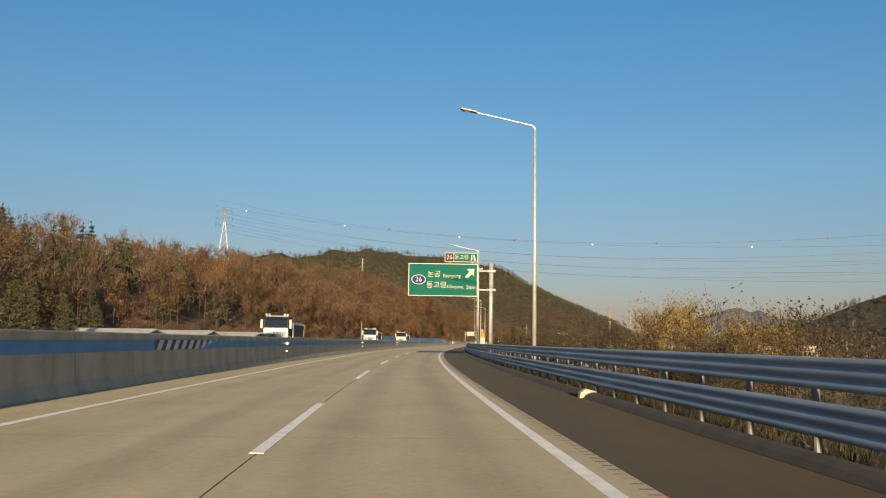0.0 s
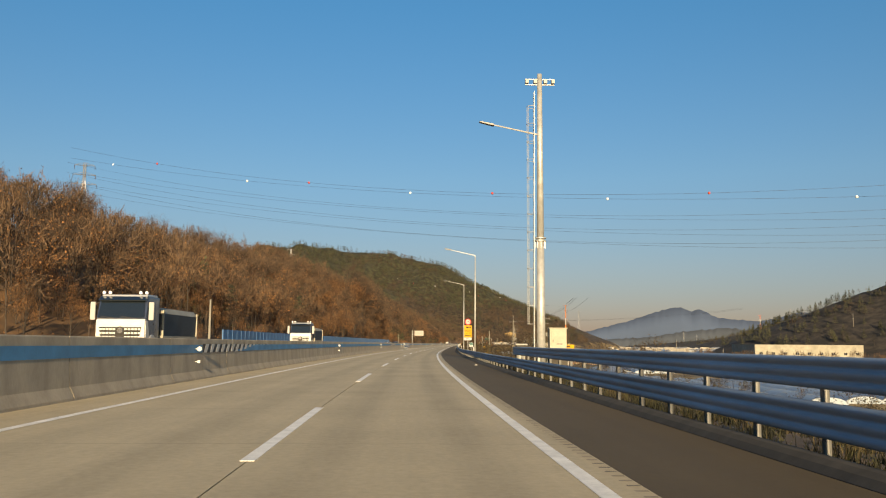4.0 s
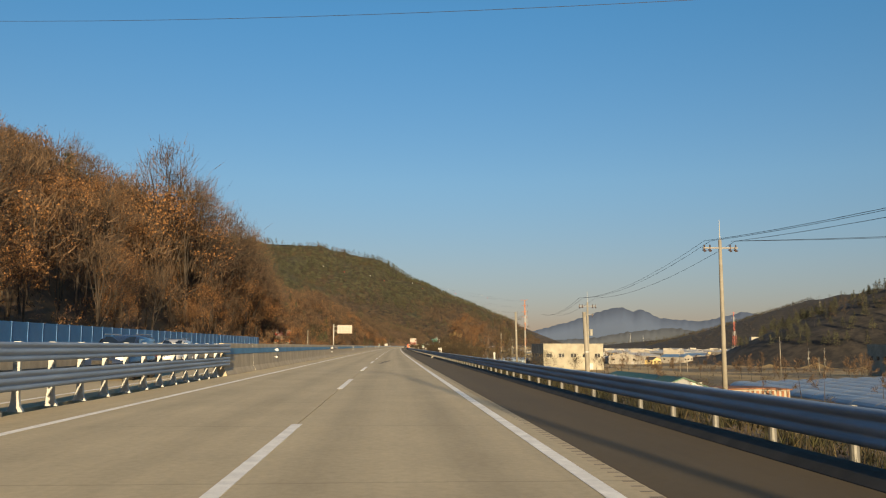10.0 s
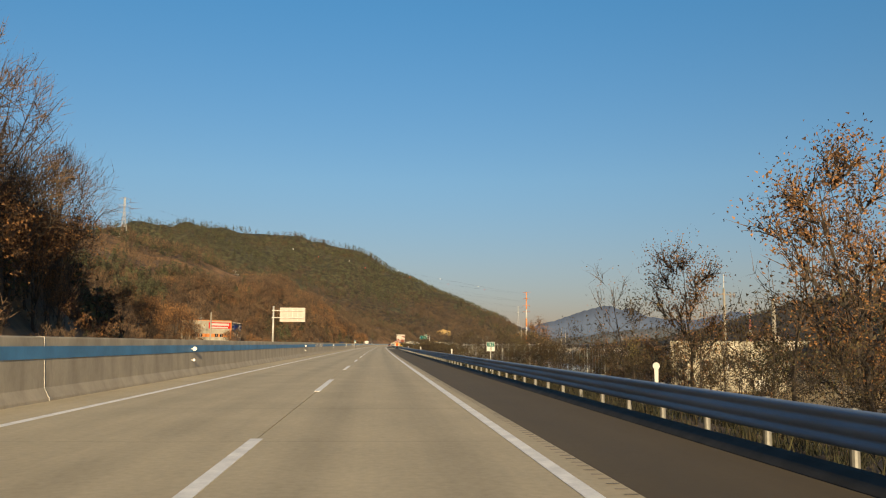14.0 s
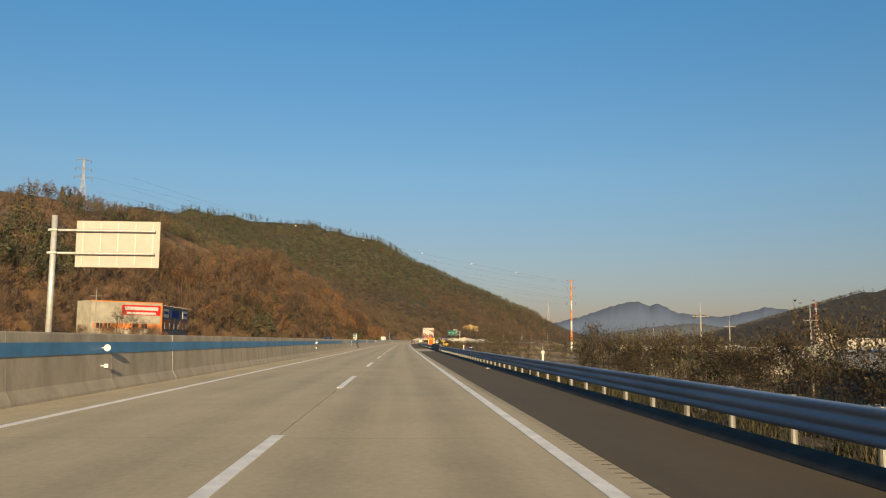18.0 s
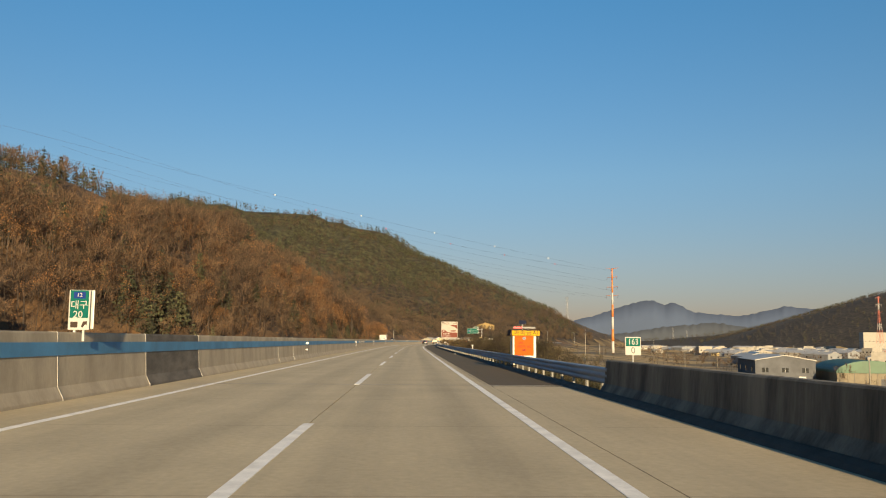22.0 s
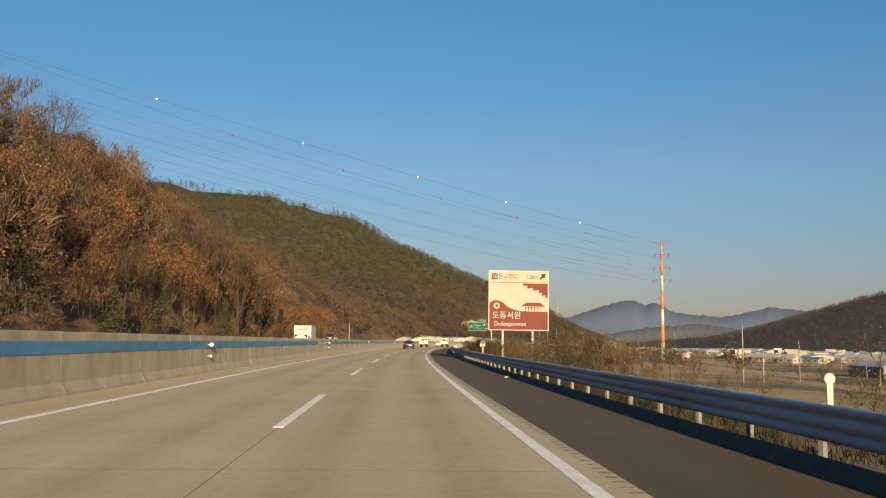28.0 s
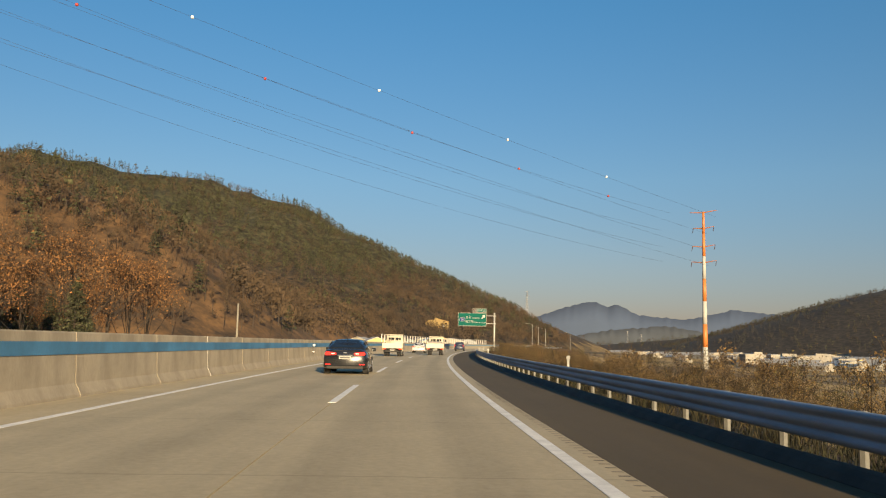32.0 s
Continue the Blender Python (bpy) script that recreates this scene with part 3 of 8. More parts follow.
def w_beam(name, d, z, s0, s1, parent, side=-1, step=2.0, scale=1.12):
    """Corrugated steel rail; its ridges point to the road."""
    front = [(d + side * x, z + h * scale) for x, h in rail_profile]
    back = [(d + side * x + 0.006, z + h * scale) for x, h in rail_profile][::-1]
    return sweep(name, front + back, s0, s1, step, RAIL_STEEL, parent, closed=True, smooth=True)


guardrail = thing("guardrail", "weathered grey steel guardrail with wavy beam on short posts", "guardrail", kind="structure")
w_beam("rail_beam", 4.86, 0.265, S_A, 655, guardrail, scale=1.2)
w_beam("rail_beam", 4.86, 0.265, 686, S_B, guardrail, scale=1.2)
w_beam("rail_beam", 5.0, 0.82, S_A, 162.2, guardrail)

# ---- rest of the guardrail, parapet, median fittings ----
post_bm = rod((0, 0, -0.55), (0, 0, 0.675), 0.055, seg=12)
post_one = part("rail_post", post_bm, POST_STEEL, guardrail)
post_one.matrix_basis = at(-6.0, 5.02)
tall_data = part("rail_post", rod((0, 0, -0.55), (0, 0, 1.2), 0.055, seg=10), POST_STEEL, guardrail)
tall_data.matrix_basis = at(-8.1, 5.1)
s = -3.9
rest_v, rest_f = [], []
ring = [(0.057 * math.cos(a * math.pi / 3), 0.057 * math.sin(a * math.pi / 3)) for a in range(6)]
while s < 1300:
    if not 655 < s < 686:
        tall = s < 162
        if s < 560:
            ob = new("rail_post", tall_data.data if tall else post_one.data)
            ob.parent = guardrail
            ob.matrix_basis = at(s, 5.1 if tall else 5.02)
        else:
            x, y = along(s, 5.02)
            n = len(rest_v)
            rest_v += [(x + a, y + b, z) for z in (-0.55, 0.672) for a, b in ring]
            rest_f += [(n + 6, n + 7, n + 8, n + 9), (n + 6, n + 9, n + 10, n + 11)]
            rest_f += [(n + i, n + (i + 1) % 6, n + 6 + (i + 1) % 6, n + 6 + i) for i in range(6)]
    s += 2.07
tagged(mesh_ob("rail_posts_beyond", rest_v, rest_f, POST_STEEL, guardrail), kind="stuff")

PARAPET = surface("stained_parapet_concrete", (0.08, 0.07, 0.054), 0.9, vary=0.35, scale=1.0, fine=14, bump=0.04, stretch=(1.2, 1.2, 0.22), second=(0.15, 0.132, 0.10))
parapet = tagged(sweep("bridge_parapet", [(4.62, -0.15), (4.66, 0.12), (4.78, 0.30), (4.82, 0.85), (4.85, 0.88), (5.05, 0.88), (5.08, 0.85), (5.1, -0.4)], 655.3, 686.2, 2, PARAPET, closed=True, caps=True),
                 "stained grey concrete bridge parapet between two guardrails", "parapet", kind="structure")
tagged(sweep("bridge_deck", [(2.25, 0.001), (4.64, 0.001)], 656, 690, 4, CONCRETE_ROAD), "pale concrete bridge deck across the shoulder", "road", kind="structure")
for s0 in (655.6, 690.2):
    tagged(sweep("expansion_joint", [(-7.4, 0.0), (-7.4, 0.005), (4.5, 0.005), (4.5, 0.0)], s0, s0 + 0.3, 0.3, BARRIER), "narrow dark expansion joint across the carriageway", "joint", kind="structure")

# rumble grooves in the strip between edge line and asphalt
GROOVE = surface("worn_groove", (0.21, 0.175, 0.125), 0.9, vary=0.4, scale=1.5, fine=9, bump=0.2, second=(0.3, 0.25, 0.18))
rv, rf = [], []
for i in range(0, 3300):
    s0 = -8 + i * 0.3
    if 654 < s0 < 691:
        continue
    n = len(rv)
    for a, b in ((s0, 2.09), (s0, 2.22), (s0 + 0.07, 2.22), (s0 + 0.07, 2.09)):
        x, y = along(a, b)
        rv.append((float(x), float(y), 0.004))
    rf.append((n, n + 1, n + 2, n + 3))
tagged(mesh_ob("rumble_grooves", rv, rf, GROOVE, road), "row of cross-cut rumble grooves", kind="stuff")

# black and white hatched panels on the median wall
for s0 in (26.0, 152.0, 278.8, 406.8, 530.0, 656.2, 784.0, 911.0):
    hatch = thing("hatched_marker_panel", "long black and white hatched warning panel on the wall", "marker panel", "hatched panels on the median")
    hatch.matrix_basis = at(s0, -7.632)
    part("backing", box(0, 6.9, 1.10, 0.006, 13.8, 0.32), BLACK_PAINT, hatch)
    for k in range(15):
        y = 0.15 + k * 0.92
        part("stripe", slab([(y, 0.945), (y + 0.46, 0.945), (y + 0.80, 1.255), (y + 0.34, 1.255)], 'x', 0.003, 0.008), WHITE_PAINT, hatch)

for i in range(20):
    s0 = float(np.interp(i, [0, 3, 4, 5, 7, 11, 14, 17, 19], [51, 201, 256.4, 309, 407.8, 621.4, 776.5, 919, 1010]))
    refl = thing("wall_reflector", "round white reflector on a bracket on the wall", "reflector", "wall reflectors")
    refl.matrix_basis = at(s0, -7.62)
    part("disc", rod((0.13, 0, 1.09), (0.13, -0.02, 1.09), 0.085, seg=16), WHITE_PAINT, refl)
    part("bracket", box(0.06, 0.01, 1.09, 0.14, 0.02, 0.03), GALV, refl)
    part("lower_marker", box(0.12, -0.01, 0.64, 0.10, 0.03, 0.10, 0.01), WHITE_PAINT, refl)
    part("bracket", box(0.04, 0.01, 0.64, 0.12, 0.02, 0.025), GALV, refl)

# steel gate that closes the gap in the median
gate = thing("median_gate", "dull steel rail gate closing a gap in the median wall", "guardrail gate")
w_beam("rail_beam", -7.52, 0.45, 319.6, 342.4, gate, side=1, scale=1.1)
w_beam("rail_beam", -7.52, 1.02, 319.6, 342.4, gate, side=1, scale=1.1)
w_beam("rail_beam", -8.02, 0.45, 319.6, 342.4, gate, side=-1, scale=1.1)
w_beam("rail_beam", -8.02, 1.02, 319.6, 342.4, gate, side=-1, scale=1.1)
foot = None
for k in range(12):
    ob = part("gate_post", slab([(-0.17, 0.0), (0.17, 0.0), (0.1, 0.12), (0.07, 0.3), (0.07, 1.42), (-0.07, 1.42), (-0.07, 0.3), (-0.1, 0.12)], 'y', -0.05, 0.05), GALV, gate) if foot is None else new("gate_post", foot)
    foot = ob.data
    ob.parent = gate
    ob.matrix_basis = at(321.2 + 1.78 * k, -7.77)

# blue noise screen beyond the opposite carriageway
screen = thing("noise_screen", "long blue panel noise screen along the far carriageway", "noise screen", kind="structure")
panel_mesh = spost_mesh = None
for k in range(112):
    s0 = 207 + 2.0 * k
    if panel_mesh is None:
        ob = part("panel", box(0, 1.0, 1.62, 0.06, 1.94, 1.95, 0.01), BLUE_PANEL, screen)
        panel_mesh = ob.data
        po = part("screen_post", box(0, 0, 1.31, 0.11, 0.07, 2.6, 0.008), BLUE_PANEL, screen)
        spost_mesh = po.data
    else:
        ob, po = new("panel", panel_mesh), new("screen_post", spost_mesh)
        ob.parent = po.parent = screen
    ob.matrix_basis = at(s0, -20.0)
    po.matrix_basis = at(s0, -20.0)
sweep("screen_base", [(-20.2, -0.3), (-20.2, 0.62), (-19.8, 0.62), (-19.8, -0.3)], 206.5, 431.5, 4, BARRIER, screen, closed=True, caps=True)
far_rail = thing("guardrail_far", "grey steel guardrail along the far carriageway", "guardrail", kind="structure")
w_beam("rail_beam", -19.6, 0.3, S_A, 206, far_rail, side=1, step=6)
w_beam("rail_beam", -19.6, 0.3, 432, 1300, far_rail, side=1, step=6)
fp = None
for k in range(300):
    s0 = -40 + 4.0 * k
    if s0 < 206 or s0 > 432:
        ob = part("rail_post", rod((0, 0, -0.4), (0, 0, 0.68), 0.06, seg=6), POST_STEEL, far_rail) if fp is None else new("rail_post", fp)
        fp = ob.data
        ob.parent = far_rail
        ob.matrix_basis = at(s0, -19.72)
clear_screen = thing("clear_noise_screen", "tall clear noise screen with pale steel posts", "noise screen", kind="structure")
cp = None
for k in range(46):
    s0 = 1149 + 4.0 * k
    ob = part("screen_post", box(0, 0, 1.6, 0.18, 0.18, 3.6, 0.01), WHITE_PAINT, clear_screen) if cp is None else new("screen_post", cp)
    cp = ob.data
    ob.parent = clear_screen
    ob.matrix_basis = at(s0, -20.4)
for z in (0.5, 2.0, 3.3):
    sweep("screen_bar", [(-20.45, z), (-20.45, z + 0.08), (-20.37, z + 0.08), (-20.37, z)], 1149, 1329, 4, GALV, clear_screen, closed=True)

# ---- trees, woods, brush ----
rng = np.random.RandomState(7)


class Sprig:
    """Collects quads of one plant: thin bars for wood, small blades for twigs and leaves."""

    def __init__(self, seed):
        self.r = np.random.RandomState(seed)
        self.v, self.f, self.m = [], [], []

    def quad(self, a, b, c, d, mat):
        n = len(self.v)
        self.v += [a, b, c, d]
        self.f.append((n, n + 1, n + 2, n + 3))
        self.m.append(mat)

    def bar(self, a, b, r0, r1, mat=0, sides=4):
        a, b = np.array(a, float), np.array(b, float)
        w = b - a
        u = np.cross(w, (0.31, 0.57, 0.76))
        u /= np.linalg.norm(u) + 1e-9
        t = np.cross(w / (np.linalg.norm(w) + 1e-9), u)
        n = len(self.v)
        for p, r in ((a, r0), (b, r1)):
            for k in range(sides):
                q = 6.2832 * k / sides
                self.v.append(tuple(p + r * (math.cos(q) * u + math.sin(q) * t)))
        for k in range(sides):
            self.f.append((n + k, n + (k + 1) % sides, n + sides + (k + 1) % sides, n + sides + k))
            self.m.append(mat)

    def stem(self, pts, radii, mat=0, sides=5):
        """A bending tapered tube through the points, in one piece."""
        n = len(self.v)
        for p, r in zip(pts, radii):
            for k in range(sides):
                q = 6.2832 * k / sides
                self.v.append((p[0] + r * math.cos(q), p[1] + r * math.sin(q), p[2]))
        for i in range(len(pts) - 1):
            for k in range(sides):
                a, b = n + i * sides + k, n + i * sides + (k + 1) % sides
                self.f.append((a, b, b + sides, a + sides))
                self.m.append(mat)

    def tri(self, a, b, c, mat):
        n = len(self.v)
        self.v += [a, b, c]
        self.f.append((n, n + 1, n + 2, -1))
        self.m.append(mat)

    def blade(self, a, b, w, mat=1):
        """A thin twig from a that runs to a point at b."""
        a, b = np.array(a, float), np.array(b, float)
        side = np.cross(b - a, self.r.normal(size=3))
        side *= w * 0.62 / (np.linalg.norm(side) + 1e-9)
        self.tri(tuple(a - side), tuple(a + side), tuple(b), mat)

    def leaf(self, p, size, mat=2):
        p = np.array(p, float)
        u, t = self.r.normal(size=3), self.r.normal(size=3)
        u *= size / np.linalg.norm(u)
        t = np.cross(u, t)
        t *= size * self.r.uniform(0.8, 1.3) / (np.linalg.norm(t) + 1e-9)
        self.tri(tuple(p - u), tuple(p + t), tuple(p + u), mat)

    def arrays(self):
        return np.array(self.v, np.float32), np.array(self.f, np.int32), np.array(self.m, np.int32)


def way_from(r, base, spread):
    w = np.array(base, float) + r.normal(size=3) * spread
    return w / np.linalg.norm(w)


def broad_tree(seed, h=10.0, leaves=0, leaf_size=0.2, twigs=5, limbs=9, thick=0.16, start=0.28, twig_w=0.035, sub=5):
    """Deciduous tree: leaning trunk, rising limbs, branches, twigs, and leaves if any."""
    g = Sprig(seed)
    r = g.r
    p = np.zeros(3)
    way = way_from(r, (0, 0, 1), 0.05)
    nodes = []
    line = [p - way * 0.4]
    for k in range(6):
        q = p + way * h * 0.16
        line.append(q.copy())
        nodes.append((p.copy(), q.copy(), thick * (1 - (k + 0.5) / 6.5)))
        p, way = q, way_from(r, way + np.array((0, 0, 0.25)), 0.13)
    g.stem(line, [thick * (1 - k / 6.5) for k in range(7)])
    tips = []
    for k in range(limbs):
        a = start + (1 - start) * (k + r.uniform(0, 0.8)) / limbs
        i = min(5, int(a * 6))
        base = nodes[i][0] + (nodes[i][1] - nodes[i][0]) * (a * 6 - i)
        q = 2.4 * k + r.uniform(-0.5, 0.5)
        L = h * r.uniform(0.26, 0.42) * (1.15 - 0.65 * a)
        w = np.array((math.cos(q), math.sin(q), r.uniform(0.45, 1.1)))
        w /= np.linalg.norm(w)
        m1 = base + w * L * 0.5
        m2 = m1 + way_from(r, w + np.array((0, 0, 0.3)), 0.16) * L * 0.55
        g.bar(base, m1, nodes[i][2] * 0.5, nodes[i][2] * 0.34, 3, 3)
        g.bar(m1, m2, nodes[i][2] * 0.34, nodes[i][2] * 0.14, 3, 3)
        for b in range(twigs):
            f = r.uniform(0.25, 1.0)
            o = base + (m1 - base) * f * 2 if f < 0.5 else m1 + (m2 - m1) * (f - 0.5) * 2
            e = o + way_from(r, w + np.array((0, 0, 0.5)), 0.55) * L * r.uniform(0.3, 0.55)
            g.blade(o, e, twig_w * 2.2, 3)
            for c in range(sub):
                o2 = o + (e - o) * r.uniform(0.2, 1.0)
                e2 = o2 + way_from(r, (e - o) / (np.linalg.norm(e - o) + 1e-6) + np.array((0, 0, 0.3)), 0.6) * r.uniform(0.35, 0.95)
                g.blade(o2, e2, twig_w, 1)
                tips.append(e2)
                tips.append(o2)
    for k in range(leaves):
        t = tips[r.randint(len(tips))] + r.normal(size=3) * 0.22
        g.leaf(t, leaf_size * r.uniform(0.6, 1.3))
    return g.arrays()


def dome_tree(seed, h=10.0, twigs=120, leaves=0, leaf_size=0.12, twig_w=0.06, twig_l=1.1, limbs=9, forks=3, thick=0.15, width=0.36, low=0.25, lite=False, tuft_r=0.2):
    """Tree with a rounded crown: trunk, limbs that sweep up to the crown's outside, forks, and a haze of twigs."""
    g = Sprig(seed)
    r = g.r
    lean = r.normal(size=2) * 0.03 * h
    mid_ = np.array((*lean * 0.5, h * 0.3))
    top = np.array((*lean, h * 0.62))
    g.stem([(0, 0, -0.4), mid_, top], [thick, thick * 0.72, thick * 0.3], 0, 3 if lite else 5)
    centre = np.array((*lean, h * 0.6))
    radii = np.array((width * h * r.uniform(0.85, 1.15), width * h * r.uniform(0.85, 1.15), h * 0.4))
    ends = []
    for k in range(limbs):
        q = 2.4 * k + r.uniform(-0.4, 0.4)
        e = r.uniform(-0.15, 1.45) if k else 1.5
        way = np.array((math.cos(q) * math.cos(e), math.sin(q) * math.cos(e), math.sin(e)))
        tip = centre + way * radii * r.uniform(0.72, 0.98)
        f = r.uniform(low, 0.95)
        base = mid_ * f / 0.5 if f < 0.5 else mid_ + (top - mid_) * (f - 0.5) * 2
        elbow = base + (tip - base) * 0.45 + np.array((0, 0, -0.05 * h * math.cos(e))) + r.normal(size=3) * 0.02 * h
        if lite:
            g.blade(base, elbow, thick * 0.6, 3)
            g.blade(elbow, tip, thick * 0.4, 3)
        else:
            g.bar(base, elbow, thick * 0.36, thick * 0.24, 3, 3)
            g.bar(elbow, tip, thick * 0.24, thick * 0.07, 3, 3)
        ends.append((elbow, tip))
        for b in range(forks):
            o = elbow + (tip - elbow) * r.uniform(0.0, 0.8)
            w2 = way_from(r, way, 0.45)
            t2 = centre + w2 * radii * r.uniform(0.75, 1.02)
            if np.linalg.norm(t2 - o) > 0.5 * h:
                t2 = o + (t2 - o) * 0.6
            g.blade(o, t2, thick * 0.3, 3)
            ends.append((o, t2))
    clumps = []
    for k in range(twigs):
        o, t = ends[r.randint(len(ends))]
        p = o + (t - o) * r.uniform(0.25, 1.0) + r.normal(size=3) * 0.025 * h
        out = (p - centre) / radii
        w = way_from(r, out / (np.linalg.norm(out) + 0.2) + np.array((0, 0, 0.35)), 0.42)
        e = p + w * twig_l * r.uniform(0.6, 1.3)
        g.blade(p, e, twig_w * r.uniform(0.7, 1.2), 1)
        clumps.append((p + e) / 2)
    for k in range(leaves):
        g.leaf(clumps[r.randint(len(clumps))] + r.normal(size=3) * tuft_r, leaf_size * r.uniform(0.6, 1.3))
    return g.arrays()


def pine_tree(seed, h=9.0, whorls=9, blades=34, size=0.42):
    """Conifer: straight trunk, drooping whorls of needle sprays."""
    g = Sprig(seed)
    r = g.r
    g.bar((0, 0, -0.3), (0, 0, h * 0.96), 0.14, 0.03, 0, 5)
    for k in range(whorls):
        z = h * (0.22 + 0.76 * k / whorls)
        reach = h * 0.27 * (1.04 - k / whorls) * r.uniform(0.8, 1.15)
        for b in range(6):
            q = 6.283 * b / 6 + k * 0.7 + r.uniform(-0.3, 0.3)
            tip = np.array((math.cos(q) * reach, math.sin(q) * reach, z + r.uniform(-0.3, 0.25)))
            g.blade((0, 0, z), tip, 0.07, 3)
            for c in range(max(2, blades // 6)):
                f = r.uniform(0.25, 1.05)
                g.leaf(np.array((0, 0, z)) * (1 - f) + tip * f + r.normal(size=3) * (0.16, 0.16, 0.1), size * r.uniform(0.6, 1.1) * (1.1 - 0.4 * k / whorls))
    g.leaf((0, 0, h), 0.3)
    return g.arrays()


def shrub(seed, h=1.6, stems=16, leaves=60, leaf_size=0.12, sub=4, w=0.022):
    """A thicket of thin stems with some withered leaves."""
    g = Sprig(seed)
    r = g.r
    for k in range(stems):
        a = np.array((*r.normal(size=2) * h * 0.28, -0.1))
        way = way_from(r, (0, 0, 1), 0.4)
        way[2] = abs(way[2])
        m = a + way * h * r.uniform(0.35, 0.6)
        e = m + way_from(r, way, 0.35) * h * r.uniform(0.3, 0.55)
        g.blade(a, m, w * 1.7, 1)
        g.blade(m, e, w * 1.2, 1)
        for c in range(sub):
            o = m + (e - m) * r.uniform(0, 1)
            t = o + way_from(r, way, 0.8) * h * r.uniform(0.12, 0.3)
            g.blade(o, t, w, 1)
            if leaves and r.uniform() < leaves / (stems * sub):
                g.leaf(t, leaf_size * r.uniform(0.6, 1.4))
    return g.arrays()


def tuft(seed, h=0.6, blades=14):
    g = Sprig(seed)
    r = g.r
    for k in range(blades):
        a = np.array((*r.normal(size=2) * 0.12, -0.05))
        m = a + way_from(r, (0, 0, 1.2), 0.35) * h * r.uniform(0.6, 1.0)
        g.blade(a, m, 0.02, 2)
    return g.arrays()


def spread_out(name, templates, places, materials, label, category):
    """ONE mesh of many plants on the ground: each place is (x, y, lift, scale, turn, template)."""
    P = np.array([p[:5] for p in places], float)
    which = np.array([p[5] for p in places])
    P[:, 2] += terrain(P[:, 0], P[:, 1])
    VV, FF, MM, n = [], [], [], 0
    for k, (v, f, m) in enumerate(templates):
        q = P[which == k]
        if not len(q):
            continue
        c, s_ = np.cos(q[:, 4])[:, None], np.sin(q[:, 4])[:, None]
        sc = q[:, 3][:, None]
        X = (v[None, :, 0] * c - v[None, :, 1] * s_) * sc + q[:, 0][:, None]
        Y = (v[None, :, 0] * s_ + v[None, :, 1] * c) * sc + q[:, 1][:, None]
        Z = v[None, :, 2] * sc + q[:, 2][:, None]
        VV.append(np.stack([X, Y, Z], -1).reshape(-1, 3))
        FF.append(np.where(f[None] < 0, -1, f[None] + (np.arange(len(q)) * len(v))[:, None, None] + n).reshape(-1, 4))
        MM.append(np.tile(m, len(q)))
        n += len(q) * len(v)
    ob = mesh_ob(name, np.concatenate(VV), np.concatenate(FF), [*materials, materials[0]], face_mats=np.concatenate(MM))
    return tagged(ob, label, category, kind="stuff")


def tree_thing(name, arrays, mats, label, category, group):
    """A tree of two parts: the trunk, and the crown of limbs, twigs and leaves."""
    v, f, m = arrays
    t = thing(name, label, category, group)
    for nm, pick, mm in (("trunk", m == 0, [mats[0]]), ("crown", m > 0, [*mats[1:], mats[0]])):
        ff = f[pick]
        used, inv = np.unique(ff[ff >= 0], return_inverse=True)
        ff[ff >= 0] = inv
        mesh_ob(nm, v[used], ff, mm, t, face_mats=np.maximum(0, m[pick] - 1))
    return t


stand = {}
stand["bare"] = [tree_thing("bare_tree", dome_tree(10 + k, 11.0, 1150, 700, 0.05, twig_w=0.03, twig_l=0.85, limbs=13, forks=6, thick=0.15, low=0.15), [BARK, TWIG, TWIG], "tall leafless grey-brown tree on the wooded slope", "tree", "slope trees") for k in range(4)]
stand["oak"] = [tree_thing("rust_oak", dome_tree(30 + k, 8.5, 420, 2900, 0.085, twig_w=0.026, twig_l=0.7, limbs=13, forks=5, thick=0.13, low=0.1, tuft_r=0.26), [BARK, TWIG, RUST_LEAF], "oak with withered rust-orange leaves on the slope", "tree", "slope trees") for k in range(4)]
stand["pine"] = [tree_thing("pine_tree", pine_tree(50 + k, 8.0, whorls=16, blades=200, size=0.15), [BARK, BARK, PINE_LEAF], "dark green young pine among bare trees", "tree", "slope trees") for k in range(2)]
first_used = set()


def plant(kind, x, y, z, scale, turn, pick):
    src = stand[kind][pick % len(stand[kind])]
    m = pose(float(x), float(y), float(z), 0, 0, float(turn))
    if src.name in first_used:
        ob = copy_thing(src, m)
    else:
        ob = src
        first_used.add(src.name)
    ob.matrix_basis = m @ Matrix.Diagonal((scale, scale, scale, 1))
    return ob


def toe_of(s):
    return float(np.interp(s, [a for a, b in TOE], [b for a, b in TOE]))


# front rows of the wood, tree by tree
count = 0
for k in range(900):
    s = rng.uniform(196, 545) if k % 100 < 62 else rng.uniform(815, 1010)
    u = rng.uniform(1.0, 20.0) ** 1.0
    d = -toe_of(s) - u
    x, y = along(s, d)
    z = height(x, y)
    q = rng.uniform()
    late = s > 800
    kind = "bare" if q < 0.32 else ("oak" if q < 0.93 or not late else "pine")
    size = (rng.uniform(0.55, 0.85) if u < 6 else rng.uniform(0.75, 1.1)) * (0.72 if s < 315 or 800 < s < 835 else 1.2 if 335 < s < 440 or s > 905 else 1.0)
    plant(kind, x, y, z - 0.2, size * (0.9 if kind == "pine" else 1.0), rng.uniform(0, 360), rng.randint(4))
    count += 1
    if count >= 270:
        break
# leafless trees that stand out along the brow
for k in range(44):
    s = rng.uniform(228, 430) if k < 30 else rng.uniform(850, 930)
    x, y = along(s, -toe_of(s) - rng.uniform(22, 40))
    plant("bare", x, y, height(x, y) - 0.2, rng.uniform(0.85, 1.15), rng.uniform(0, 360), rng.randint(4))
